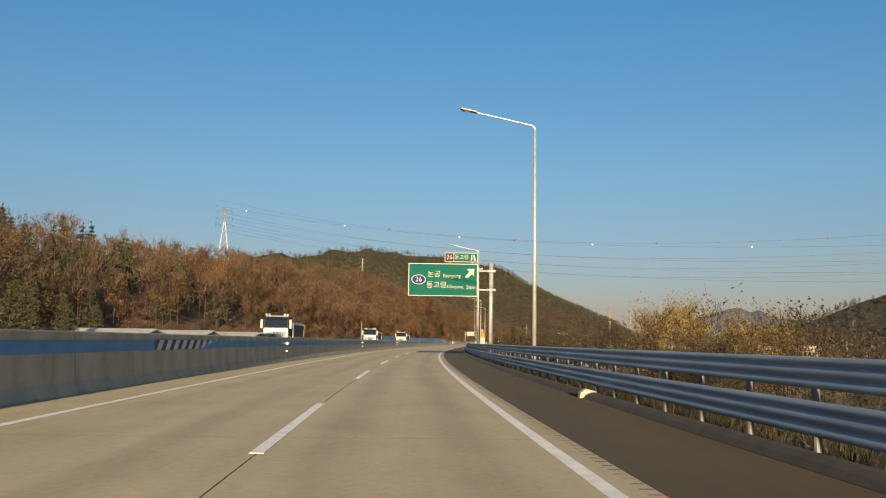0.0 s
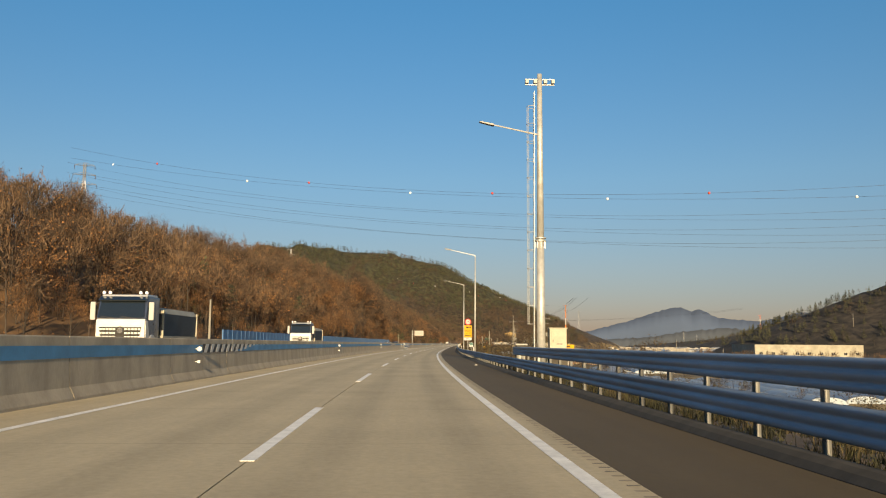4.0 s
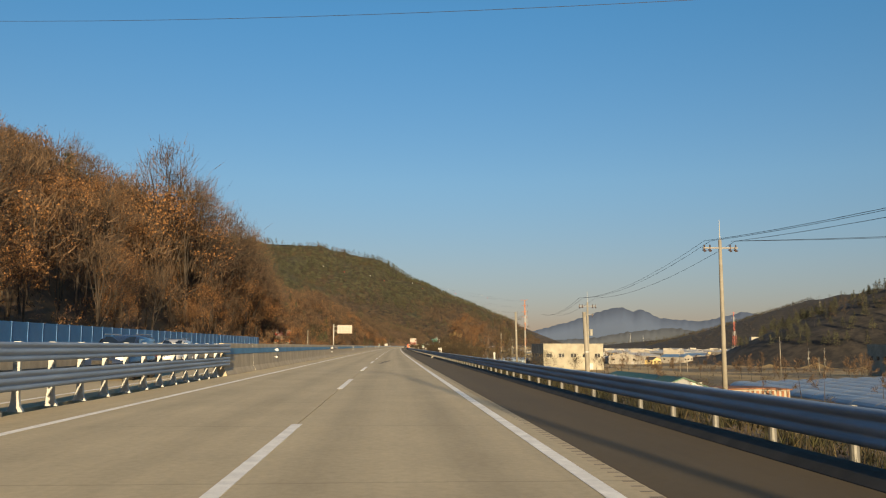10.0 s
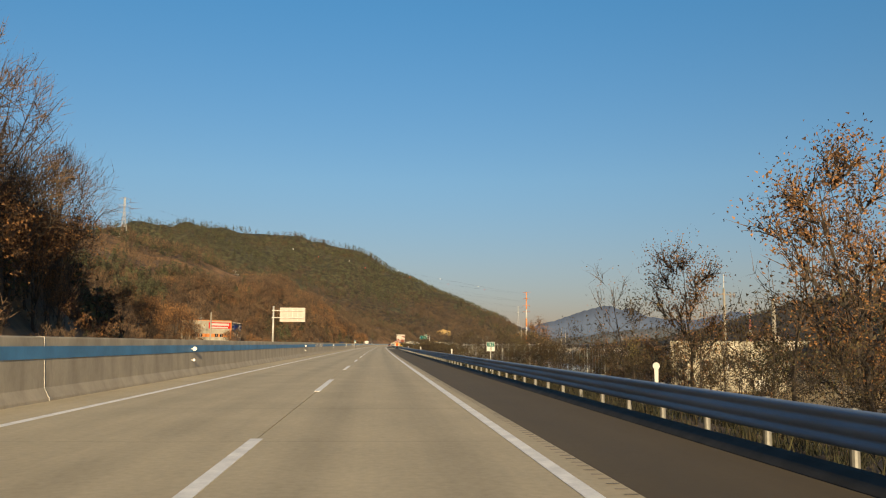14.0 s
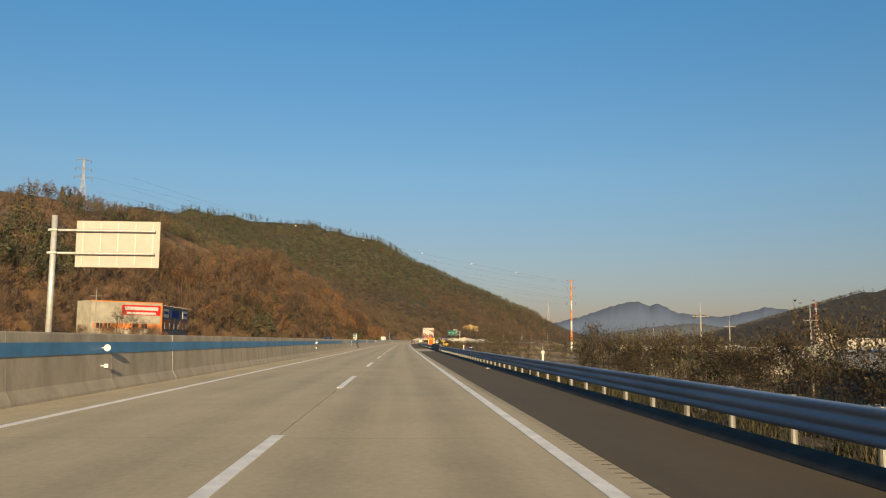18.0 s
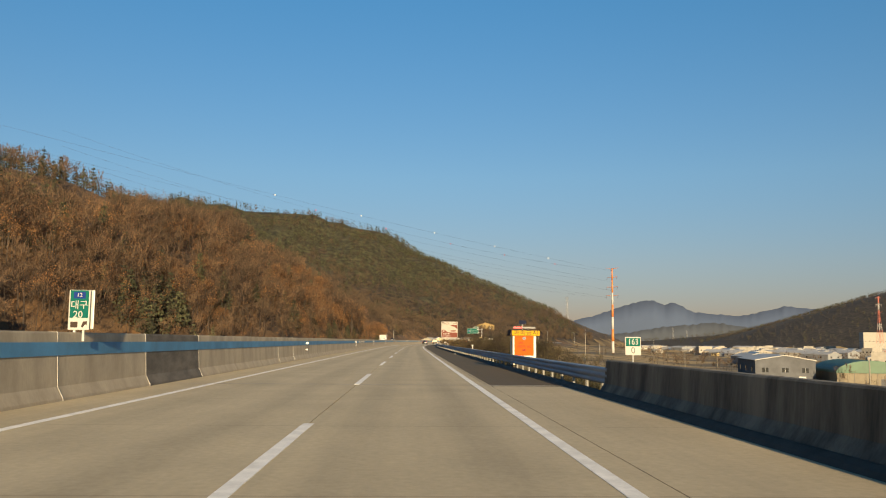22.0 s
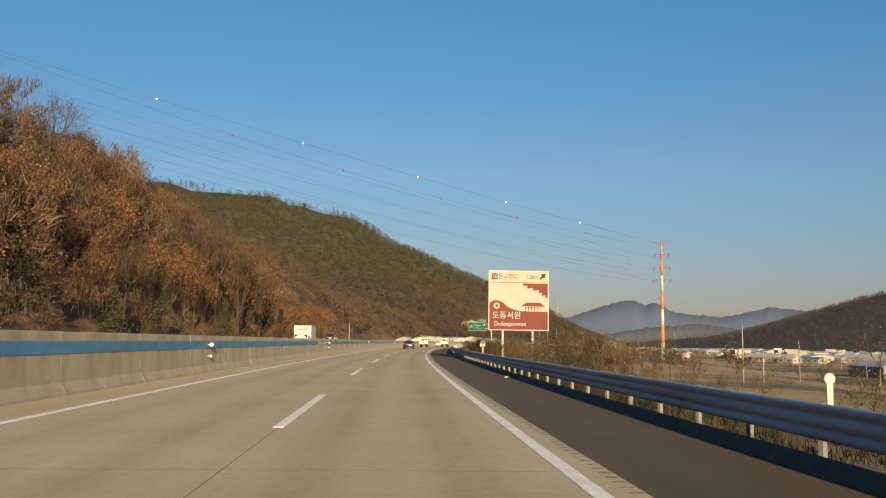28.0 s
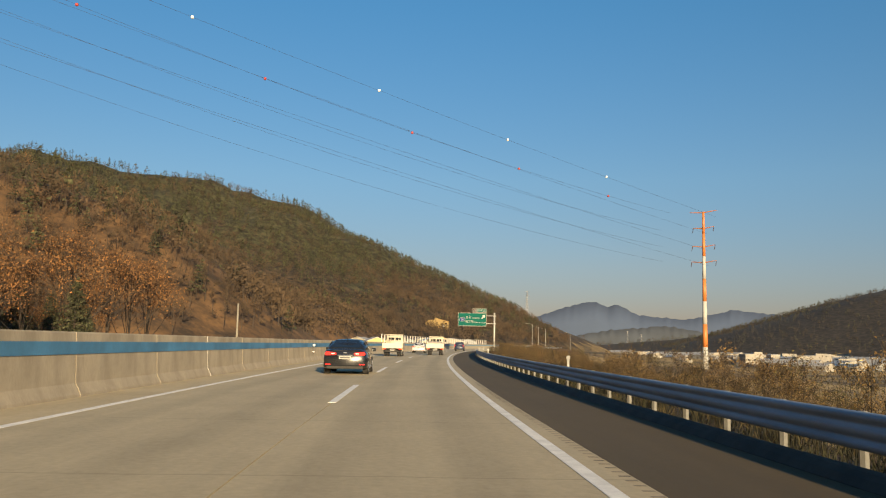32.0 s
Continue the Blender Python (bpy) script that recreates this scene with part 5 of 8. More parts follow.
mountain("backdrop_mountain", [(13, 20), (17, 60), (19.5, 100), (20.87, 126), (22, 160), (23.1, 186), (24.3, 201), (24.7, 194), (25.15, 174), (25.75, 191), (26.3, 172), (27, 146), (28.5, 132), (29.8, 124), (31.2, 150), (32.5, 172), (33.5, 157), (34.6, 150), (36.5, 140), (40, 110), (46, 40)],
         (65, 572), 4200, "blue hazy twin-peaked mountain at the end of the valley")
mountain("backdrop_mountain_low", [(18, 12), (21, 30), (23, 42), (26, 66), (28, 78), (30, 60), (32, 40), (35, 15)], (65, 572), 3400, "low brown ridge tinted with haze in front of the mountain", FAR_HAZE_BROWN)

# ---- roadside things ----
SIGN_GREEN = flat("sign_green", (0.0, 0.085, 0.068), 0.7, gloss=0.15)
SIGN_BLUE = flat("sign_blue", (0.00576, 0.0252, 0.1512), 0.7, gloss=0.15)
SIGN_BROWN = flat("sign_brown", (0.135, 0.042, 0.03), 0.7, gloss=0.15)
SIGN_CREAM = flat("sign_cream", (0.36, 0.318, 0.285), 0.7, gloss=0.15)
SIGN_YELLOW = flat("sign_yellow", (0.432, 0.252, 0.00864), 0.7, gloss=0.15)
SIGN_ORANGE = flat("fluorescent_orange", (0.576, 0.0792, 0.00432), 0.7, gloss=0.15)
SIGN_RED = flat("sign_red", (0.396, 0.0144, 0.0144), 0.7, gloss=0.15)
SIGN_WHITE = flat("sign_white", (0.4032, 0.396, 0.3744), 0.7, gloss=0.2)
DARK_PANEL = flat("dark_panel", (0.03, 0.03, 0.035), 0.4)
SIGN_BROWN_DARK = flat("sign_dark_brown", (0.045, 0.03, 0.025), 0.75, gloss=0.12)
BOX_GREY = surface("cream_cabinet_paint", (0.34, 0.31, 0.23), 0.6, vary=0.15, scale=2, bump=0.05)
SOLAR = flat("solar_glass", (0.015, 0.017, 0.03), 0.2)
LENS_RED = glow("red_led_text", (0.8, 0.02, 0.02), 1.2)
RUBBER = surface("rubber", (0.025, 0.025, 0.026), 0.85, vary=0.2, bump=0.1)


def lamp_post():
    t = thing("street_lamp", "tall galvanised street lamp with a long single arm", "street lamp", "street lamps")
    part("base_plate", box(0, 0, 0.02, 0.42, 0.42, 0.04, 0.008), GALV, t)
    part("pole", rod((0, 0, 0.03), (0, 0, 12.85), 0.115, 0.062, 14), GALV, t, smooth=True)
    part("knee", rod((0.02, 0, 12.72), (-0.16, 0, 12.93), 0.07, 0.055, 10), GALV, t)
    part("arm", rod((-0.12, 0, 12.9), (-3.1, 0, 13.55), 0.05, 0.036, 10), GALV, t)
    head = part("lamp_head", slab([(-3.0, 13.50), (-3.0, 13.60), (-3.75, 13.76), (-3.85, 13.73), (-3.82, 13.66)], 'y', -0.15, 0.15, 0.015), DARK_PANEL, t, "dark flat lamp head")
    part("diffuser", box(-3.45, 0, 13.578, 0.5, 0.2, 0.012), SIGN_WHITE, head)
    part("hatch", box(-0.1, 0, 1.3, 0.06, 0.10, 0.4, 0.006), GALV, t)
    return t


lamp = lamp_post()
for k, (s, d) in enumerate(((42.6, 6.15), (103.5, 6.2), (226.9, 6.45), (280.8, 6.0))):
    ob = lamp if k == 0 else copy_thing(lamp, Matrix())
    ob.matrix_basis = at(s, d, -0.45)

# lamps along the slip road beyond the bend
for x, y in ((273, 1305), (320, 1402), (384, 1509), (296, 1354)):
    copy_thing(lamp, Matrix()).matrix_basis = pose(x, y, min(-2.0, height(x, y)), 0, 0, -24)

# mast with caged ladder and its cabinet
mast = thing("camera_mast", "thick galvanised camera mast with a caged ladder and lamp arm", "mast")
mast.matrix_basis = at(165.2, 6.75, -0.5)
part("pole", rod((0, 0, 0), (0, 0, 7.4), 0.24, 0.20, 18), GALV, mast, smooth=True)
part("pole", rod((0, 0, 7.4), (0, 0, 16.5), 0.19, 0.13, 18), GALV, mast, smooth=True)
flange = part("flange", rod((0, 0, 7.3), (0, 0, 7.36), 0.30, seg=18), GALV, mast)
part("flange_plate", rod((0, 0, 7.44), (0, 0, 7.5), 0.30, seg=18), GALV, flange)
for k in range(8):
    q = k * math.pi / 4
    part("rib", box(0.25 * math.cos(q), 0.25 * math.sin(q), 7.1, 0.03, 0.03, 0.36), GALV, flange)
for x in (-0.42, -0.74):
    part("ladder_rail", rod((-0.36, x + 0.58, 1.2), (-0.30, x + 0.58, 15.5), 0.018, seg=6), GALV, mast)
for k in range(40):
    part("rung", rod((-0.35, -0.16, 1.5 + 0.35 * k), (-0.35, 0.16, 1.5 + 0.35 * k), 0.011, seg=5), GALV, mast)
for k in range(13):
    z = 2.9 + k * 0.98
    bm = bmesh.new()
    pts = [(-0.34 - 0.36 * math.sin(a * math.pi / 8) * 1.05, 0.32 * math.cos(a * math.pi / 8), z) for a in range(9)]
    for p, q in zip(pts, pts[1:]):
        rod(p, q, 0.014, seg=5, bm=bm)
    part("cage_hoop", bm, GALV, mast)
for y in (-0.2, 0.0, 0.2):
    part("cage_bar", rod((-0.70 + abs(y) * 0.35, y, 2.9), (-0.70 + abs(y) * 0.35, y, 14.7), 0.01, seg=5), GALV, mast)
part("lamp_arm", rod((0, 0, 13.1), (-2.6, 0, 13.65), 0.05, 0.035, 8), GALV, mast)
part("lamp_head", slab([(-2.5, 13.56), (-2.5, 13.68), (-3.25, 13.82), (-3.3, 13.76)], 'y', -0.14, 0.14, 0.015), DARK_PANEL, mast, "dark flat lamp head")
for z, s_ in ((15.9, 1), (16.2, -1)):
    part("crossbar", rod((-0.8, 0, z), (0.8, 0, z), 0.035, seg=6), GALV, mast)
for x in (-0.7, -0.25, 0.3, 0.72):
    part("camera_unit", box(x, -0.05, 16.05, 0.18, 0.34, 0.22, 0.02), SIGN_WHITE, mast)
cab = thing("control_cabinet", "cream steel control cabinet beside the mast", "cabinet")
cab.matrix_basis = at(165.7, 7.7, 0.16)
part("plinth", box(0, 0, -0.2, 0.95, 0.6, 1.7), KERB, cab)
pillar = thing("pillar_box", "weathered grey concrete pillar box behind the guardrail", "pillar box")
pillar.matrix_basis = at(164.5, 5.6, 0)
part("body", box(0, 0, 0.35, 0.5, 0.5, 1.86, 0.015), KERB, pillar)
part("cap", box(0, 0, 1.32, 0.62, 0.62, 0.09, 0.015), POST_STEEL, pillar)
part("door", box(-0.02, -0.256, 0.75, 0.38, 0.014, 0.8, 0.004), POST_STEEL, pillar)
body = part("body", box(0, 0, 1.33, 0.9, 0.55, 1.36, 0.02), BOX_GREY, cab)
part("door", box(0.02, -0.285, 1.33, 0.76, 0.02, 1.2, 0.006), BOX_GREY, cab)
part("handle", box(-0.28, -0.31, 1.35, 0.03, 0.04, 0.14, 0.006), DARK_PANEL, cab)
part("vent", box(0.06, -0.299, 1.20, 0.3, 0.012, 0.05), DARK_PANEL, cab)
part("roof", box(0, 0, 2.035, 1.0, 0.66, 0.05, 0.012), BOX_GREY, cab)
for s, d, z0, w in ((165.6, 8.25, 1.03, 0.66), (311.5, 11.1, 0.48, 0.8), (620.5, 6.1, 0.22, 0.6), (654.4, 5.6, 0.80, 0.46)):
    y_sign = thing("yellow_notice_board", "small yellow notice board with dark writing on a post", "notice board", "yellow notice boards")
    y_sign.matrix_basis = at(s, d, 0)
    zb = height(*along(s, d))
    part("post", rod((0, 0.03, zb - 0.2), (0, 0.03, z0 + 0.3), 0.025, seg=8), GALV, y_sign)
    part("board", box(0, 0, z0 + 0.13, w, 0.02, w * 0.53, 0.006), SIGN_YELLOW, y_sign)
    part("writing_bar", box(-0.1 * w, -0.012, z0 + 0.13 + 0.1 * w, 0.5 * w, 0.004, 0.12 * w), SIGN_BROWN_DARK, y_sign)
    part("writing_bar", box(0.0, -0.012, z0 + 0.13 - 0.11 * w, 0.7 * w, 0.004, 0.07 * w), SIGN_BROWN_DARK, y_sign)


def gantry_sign(s, d_post, x0, x1, z0, z1, label, top_sign=True, full=True):
    """Cantilever direction sign over the road edge: post, two arms, green panel, small panel on top."""
    t = thing("direction_sign", label, "road sign", "green direction signs")
    t.matrix_basis = at(s, 0, 0)
    hgt = z1 + 0.05
    part("post", rod((d_post, 0.25, -0.6), (d_post, 0.25, hgt), 0.205, 0.185, 18), GALV, t, smooth=True)
    part("post_cap", rod((d_post, 0.25, hgt), (d_post, 0.25, hgt + 0.05), 0.2, 0.12, 18), GALV, t)
    for z in (z0 + 0.62, z1 - 0.62):
        arm = part("arm", rod((d_post + 0.42, 0.25, z), (x0 + 0.6, 0.25, z), 0.075, seg=12), GALV, t)
        part("collar", rod((d_post - 0.26, 0.25, z), (d_post - 0.32, 0.25, z), 0.16, seg=12), GALV, arm)
        part("collar", rod((d_post + 0.26, 0.25, z), (d_post + 0.32, 0.25, z), 0.16, seg=12), GALV, arm)
        part("clamp", box(d_post, 0.25, z, 0.5, 0.46, 0.12, 0.02), GALV, arm)
    w, h = x1 - x0, z1 - z0
    part("back_panel", box((x0 + x1) / 2, 0.05, (z0 + z1) / 2, w, 0.05, h, 0.01), GALV, t)
    part("white_border", box((x0 + x1) / 2, 0.016, (z0 + z1) / 2, w - 0.03, 0.012, h - 0.03, 0.004), SIGN_WHITE, t)
    part("green_field", box((x0 + x1) / 2, 0.008, (z0 + z1) / 2, w - 0.15, 0.012, h - 0.15, 0.003), SIGN_GREEN, t)
    cx = x0
    sc = w / 6.15
    bm = rod((cx + 0.92 * sc, 0.0, z0 + h * 0.50), (cx + 0.92 * sc, -0.006, z0 + h * 0.50), 0.64 * sc, seg=28)
    bmesh.ops.scale(bm, vec=(1, 1, 0.68), space=Matrix.Translation((0, 0, -(z0 + h * 0.5))), verts=bm.verts)
    part("route_oval_border", bm, SIGN_WHITE, t)
    bm = rod((cx + 0.92 * sc, -0.006, z0 + h * 0.50), (cx + 0.92 * sc, -0.011, z0 + h * 0.50), 0.57 * sc, seg=28)
    bmesh.ops.scale(bm, vec=(1, 1, 0.66), space=Matrix.Translation((0, 0, -(z0 + h * 0.5))), verts=bm.verts)
    part("route_oval", bm, SIGN_BLUE, t)
    writing("26", 0.62 * sc, SIGN_WHITE, t, pose(cx + 0.92 * sc, -0.016, z0 + h * 0.50))
    writing("논공", 0.65 * sc, SIGN_WHITE, t, pose(cx + 2.28 * sc, -0.006, z0 + h * 0.66))
    writing("동고령", 0.65 * sc, SIGN_WHITE, t, pose(cx + 2.50 * sc, -0.006, z0 + h * 0.33))
    writing("Nongong", 0.50 * sc, SIGN_WHITE, t, pose(cx + 3.86 * sc, -0.006, z0 + h * 0.62), stretch=0.84)
    writing("E.Goryeong", 0.40 * sc, SIGN_WHITE, t, pose(cx + 4.16 * sc, -0.006, z0 + h * 0.29), stretch=0.76)
    writing("2km", 0.52 * sc, SIGN_WHITE, t, pose(cx + 5.54 * sc, -0.006, z0 + h * 0.28), stretch=0.95)
    ax, az = cx + 5.45 * sc, z0 + h * 0.70
    part("arrow", slab([(ax - 0.42 * sc, az - 0.30 * sc), (ax - 0.20 * sc, az - 0.42 * sc), (ax + 0.18 * sc, az - 0.02 * sc), (ax + 0.36 * sc, az - 0.22 * sc), (ax + 0.40 * sc, az + 0.44 * sc), (ax - 0.28 * sc, az + 0.40 * sc), (ax - 0.04 * sc, az + 0.20 * sc)],
                       'y', -0.006, 0.004), SIGN_WHITE, t)
    if top_sign:
        tx0, tx1, tz0, tz1 = x1 - 2.95 * sc, x1, z1 + 0.14, z1 + 0.98
        pl = part("top_panel", box((tx0 + tx1) / 2, 0.03, (tz0 + tz1) / 2, tx1 - tx0, 0.05, tz1 - tz0, 0.01), SIGN_WHITE, t)
        part("top_brown", box(tx0 + 0.42 * sc, 0.0, (tz0 + tz1) / 2, 0.72 * sc, 0.012, 0.72), SIGN_BROWN_DARK, pl)
        part("top_green", box(tx0 + 1.86 * sc, 0.0, (tz0 + tz1) / 2, 2.06 * sc, 0.012, 0.72), SIGN_GREEN, pl)
        writing("26", 0.58 * sc, SIGN_WHITE, pl, pose(tx0 + 0.42 * sc, -0.012, (tz0 + tz1) / 2))
        writing("동고령", 0.46 * sc, SIGN_WHITE, pl, pose(tx0 + 1.5 * sc, -0.012, (tz0 + tz1) / 2))
        part("ramp_mark", slab([(tx0 + 2.3 * sc, tz0 + 0.16), (tx0 + 2.46 * sc, tz0 + 0.16), (tx0 + 2.46 * sc, tz1 - 0.16), (tx0 + 2.38 * sc, tz1 - 0.16)], 'y', -0.012, -0.004), SIGN_WHITE, pl)
        part("ramp_mark", slab([(tx0 + 2.6 * sc, tz0 + 0.16), (tx0 + 2.78 * sc, tz0 + 0.16), (tx0 + 2.62 * sc, tz1 - 0.16), (tx0 + 2.54 * sc, tz1 - 0.16)], 'y', -0.012, -0.004), SIGN_WHITE, pl)
        for x in (tx0 + 0.5, tx1 - 0.5):
            part("strut", box(x, 0.08, z1 + 0.2, 0.06, 0.04, 1.3), GALV, t)
    return t


gantry_sign(75.3, 6.32, -1.07, 5.1, 5.34, 8.26, "large green direction sign on a thick steel post")
gantry_sign(1143.0, 6.2, -2.0, 4.4, 5.45, 8.42, "green direction sign on a steel post far down the road")

# back of the sign over the far carriageway
back = thing("rear_facing_sign", "pale grey back of a cantilever road sign", "road sign")
back.matrix_basis = at(598.6, 0, 0)
part("post", rod((-21.25, -0.25, -0.5), (-21.25, -0.25, 8.75), 0.19, 0.17, 16), GALV, back, smooth=True)
part("panel", box(-17.5, 0.05, 7.05, 5.05, 0.05, 2.85, 0.01), SIGN_CREAM, back)
for z in (6.45, 7.85):
    arm = part("arm", rod((-21.6, -0.25, z), (-15.2, -0.25, z), 0.075, seg=10), GALV, back)
    part("clamp", box(-21.25, -0.25, z, 0.5, 0.44, 0.12, 0.02), GALV, arm)
for k in range(5):
    part("stiffener", box(-19.6 + 1.05 * k, 0.01, 7.05, 0.05, 0.03, 2.6), GALV, back)

# tourist sign, cream and brown, on two posts
tour = thing("tourist_sign", "large brown and cream tourist sign on two white posts", "road sign")
tour.matrix_basis = at(899.1, 0, 0)
X0, X1, Z0, Z1 = 6.18, 10.62, 2.22, 6.62
for x in (7.25, 9.45):
    part("post", rod((x, 0.16, -2.6), (x, 0.16, 6.2), 0.085, seg=12), SIGN_WHITE, tour)
for z in (3.0, 4.4, 5.8):
    part("rail", box(8.4, 0.09, z, 4.2, 0.05, 0.09), GALV, tour)
part("panel", box(8.4, 0.03, 4.42, X1 - X0, 0.05, Z1 - Z0, 0.01), SIGN_WHITE, tour)
part("cream_field", box(8.4, 0.0, 4.42, 4.34, 0.012, 4.3), SIGN_CREAM, tour)
part("brown_field", slab([(6.25, 2.29), (10.55, 2.29), (10.55, 3.62), (9.4, 3.62), (8.6, 3.64), (8.1, 3.72), (7.6, 3.95), (7.2, 4.28), (6.85, 4.42), (6.5, 4.38), (6.25, 4.2)], 'y', -0.014, -0.004), SIGN_BROWN, tour)
part("dividing_line", box(8.4, -0.008, 5.74, 4.3, 0.006, 0.03), SIGN_BROWN, tour)
part("pine_bough", slab([(8.75, 5.68), (10.55, 5.68), (10.55, 4.6), (10.42, 4.62), (10.36, 4.82), (10.1, 4.78), (10.12, 5.0), (9.86, 4.98), (9.9, 5.22), (9.5, 5.16), (9.42, 5.36), (9.05, 5.3), (9.02, 5.5), (8.72, 5.52)], 'y', -0.014, -0.004), SIGN_BROWN, tour)
part("hall_roof", slab([(8.55, 3.98), (8.72, 4.1), (8.95, 4.28), (10.0, 4.28), (10.2, 4.1), (10.38, 3.98), (10.1, 4.0), (8.85, 4.0)], 'y', -0.016, -0.004), SIGN_BROWN, tour)
for k in range(6):
    part("hall_column", box(8.9 + 0.23 * k, -0.01, 3.82, 0.045, 0.008, 0.36), SIGN_BROWN, tour)
part("hall_beam", box(9.46, -0.01, 3.9, 1.25, 0.008, 0.05), SIGN_BROWN, tour)
part("emblem", rod((6.78, -0.014, 4.02), (6.78, -0.022, 4.02), 0.23, seg=20), SIGN_CREAM, tour)
part("emblem_core", rod((6.78, -0.022, 4.02), (6.78, -0.026, 4.02), 0.13, seg=4), SIGN_BROWN, tour)
writing("도동서원", 0.58, SIGN_WHITE, tour, pose(7.52, -0.016, 3.30))
writing("Dodongseowon", 0.44, SIGN_WHITE, tour, pose(7.78, -0.016, 2.70), stretch=0.82)
part("exit_plate", box(6.62, -0.01, 6.18, 0.44, 0.006, 0.44), SIGN_BROWN_DARK, tour)
writing("26", 0.38, SIGN_WHITE, tour, pose(6.62, -0.016, 6.18))
writing("동고령IC", 0.44, SIGN_BROWN_DARK, tour, pose(7.62, -0.013, 6.18), stretch=0.9)
writing("1.2km", 0.42, SIGN_BROWN_DARK, tour, pose(9.38, -0.013, 6.16), stretch=0.85)
part("arrow", slab([(9.92, 6.02), (10.0, 5.94), (10.2, 6.14), (10.3, 6.06), (10.42, 6.42), (10.02, 6.38), (10.12, 6.26)], 'y', -0.014, -0.004), SIGN_BROWN_DARK, tour)

# speed limit with yellow camera notice
speed = thing("speed_camera_notice", "round red-rimmed speed limit sign above a yellow notice", "road sign")
speed.matrix_basis = at(250.0, 6.2, 0)
part("post", rod((0, 0.06, -2.0), (0, 0.06, 5.0), 0.045, seg=10), GALV, speed)
disc = part("limit_disc", rod((0, 0.02, 4.66), (0, 0.0, 4.66), 0.49, seg=32), SIGN_RED, speed)
part("disc_field", rod((0, 0.0, 4.66), (0, -0.005, 4.66), 0.375, seg=32), SIGN_CREAM, disc)
writing("100", 0.46, DARK_PANEL, disc, pose(0, -0.01, 4.66), stretch=0.85)
part("yellow_panel", box(0, 0.01, 3.22, 1.16, 0.025, 1.82, 0.008), SIGN_YELLOW, speed)
part("picture_bar", box(-0.1, -0.006, 3.82, 0.38, 0.006, 0.24), SIGN_BROWN_DARK, speed)
part("picture_bar", box(0.32, -0.006, 3.82, 0.22, 0.006, 0.24), SIGN_BROWN_DARK, speed)
writing("단속중", 0.34, SIGN_BROWN_DARK, speed, pose(0, -0.006, 3.25))
writing("Photo", 0.2, SIGN_BROWN_DARK, speed, pose(0, -0.006, 2.86))
part("writing_bar", box(0, -0.006, 2.6, 0.9, 0.006, 0.1), SIGN_BROWN_DARK, speed)
part("distance_plate", box(0, 0.01, 2.08, 1.16, 0.025, 0.42, 0.008), SIGN_WHITE, speed)
writing("450m", 0.34, DARK_PANEL, speed, pose(0, -0.006, 2.08), stretch=0.9)


def km_sign(s, d, top, low, z0=1.0, w=0.42):
    t = thing("kilometre_sign", "small green and white kilometre sign on a post", "kilometre sign", "kilometre signs")
    t.matrix_basis = at(s, d, 0)
    part("post", rod((0, 0.03, height(*along(s, d)) - 0.3), (0, 0.03, z0 + 0.4), 0.022, seg=8), GALV, t)
    part("plate", box(0, 0.005, z0 + 0.24, w, 0.02, 0.48, 0.01), SIGN_WHITE, t)
    if top:
        part("green_field", box(0, -0.008, z0 + 0.345, w - 0.04, 0.006, 0.22), SIGN_GREEN, t)
        writing(top, 0.22, SIGN_WHITE, t, pose(0, -0.013, z0 + 0.345), stretch=0.85)
        writing(low, 0.24, DARK_PANEL, t, pose(0, -0.008, z0 + 0.12))
    return t


km_sign(215.4, 5.55, "162", "6")
km_sign(469.6, 5.7, "162", "8")
km_sign(686.8, 5.69, "163", "0")
km_sign(903.3, 6.1, "163", "2")
for s, d, w, text in ((410.5, 5.8, 0.44, "고령 178"), (842.6, 6.4, 0.46, "")):
    t = thing("white_plate_sign", "small white plate sign on a thin post", "sign", "white plate signs")
    t.matrix_basis = at(s, d, 0)
    part("post", rod((0, 0.03, -1.5), (0, 0.03, 1.1), 0.03, seg=8), SIGN_WHITE, t)
    part("plate", box(0, 0, 1.0, w, 0.02, 0.24, 0.008), SIGN_WHITE, t)
    if text:
        writing(text, 0.11, SIGN_BROWN_DARK, t, pose(0, -0.012, 1.0))
    else:
        part("writing_bar", box(0, -0.012, 1.04, 0.36, 0.004, 0.06), SIGN_BROWN_DARK, t)
        part("writing_bar", box(0, -0.012, 0.95, 0.3, 0.004, 0.05), SIGN_BROWN_DARK, t)
bridge_name = thing("bridge_name_sign", "blue bridge name sign above a yellow plate", "road sign")
bridge_name.matrix_basis = at(656.9, 5.35, 0)
part("post", rod((0, 0.03, -0.8), (0, 0.03, 1.72), 0.03, seg=8), GALV, bridge_name)
part("blue_plate", box(0, 0, 1.64, 0.5, 0.02, 0.26, 0.008), SIGN_BLUE, bridge_name)
writing("기산2교", 0.135, SIGN_WHITE, bridge_name, pose(0, -0.012, 1.64))
part("yellow_plate", box(0, 0, 1.385, 0.5, 0.02, 0.24, 0.008), SIGN_YELLOW, bridge_name)
part("writing_bar", box(0, -0.012, 1.385, 0.36, 0.004, 0.09), SIGN_BROWN_DARK, bridge_name)
small_blue = thing("small_blue_sign", "small blue and white plate on a low post", "road sign")
small_blue.matrix_basis = at(632.0, 6.9, 0)
part("post", rod((0, 0.03, -1.2), (0, 0.03, 0.75), 0.03, seg=8), GALV, small_blue)
part("plate", box(0, 0, 0.66, 0.5, 0.02, 0.26, 0.006), SIGN_BLUE, small_blue)
part("writing_bar", box(0, -0.012, 0.70, 0.4, 0.004, 0.08), SIGN_WHITE, small_blue)
city = thing("distance_sign", "green distance sign mounted on the median wall", "road sign")
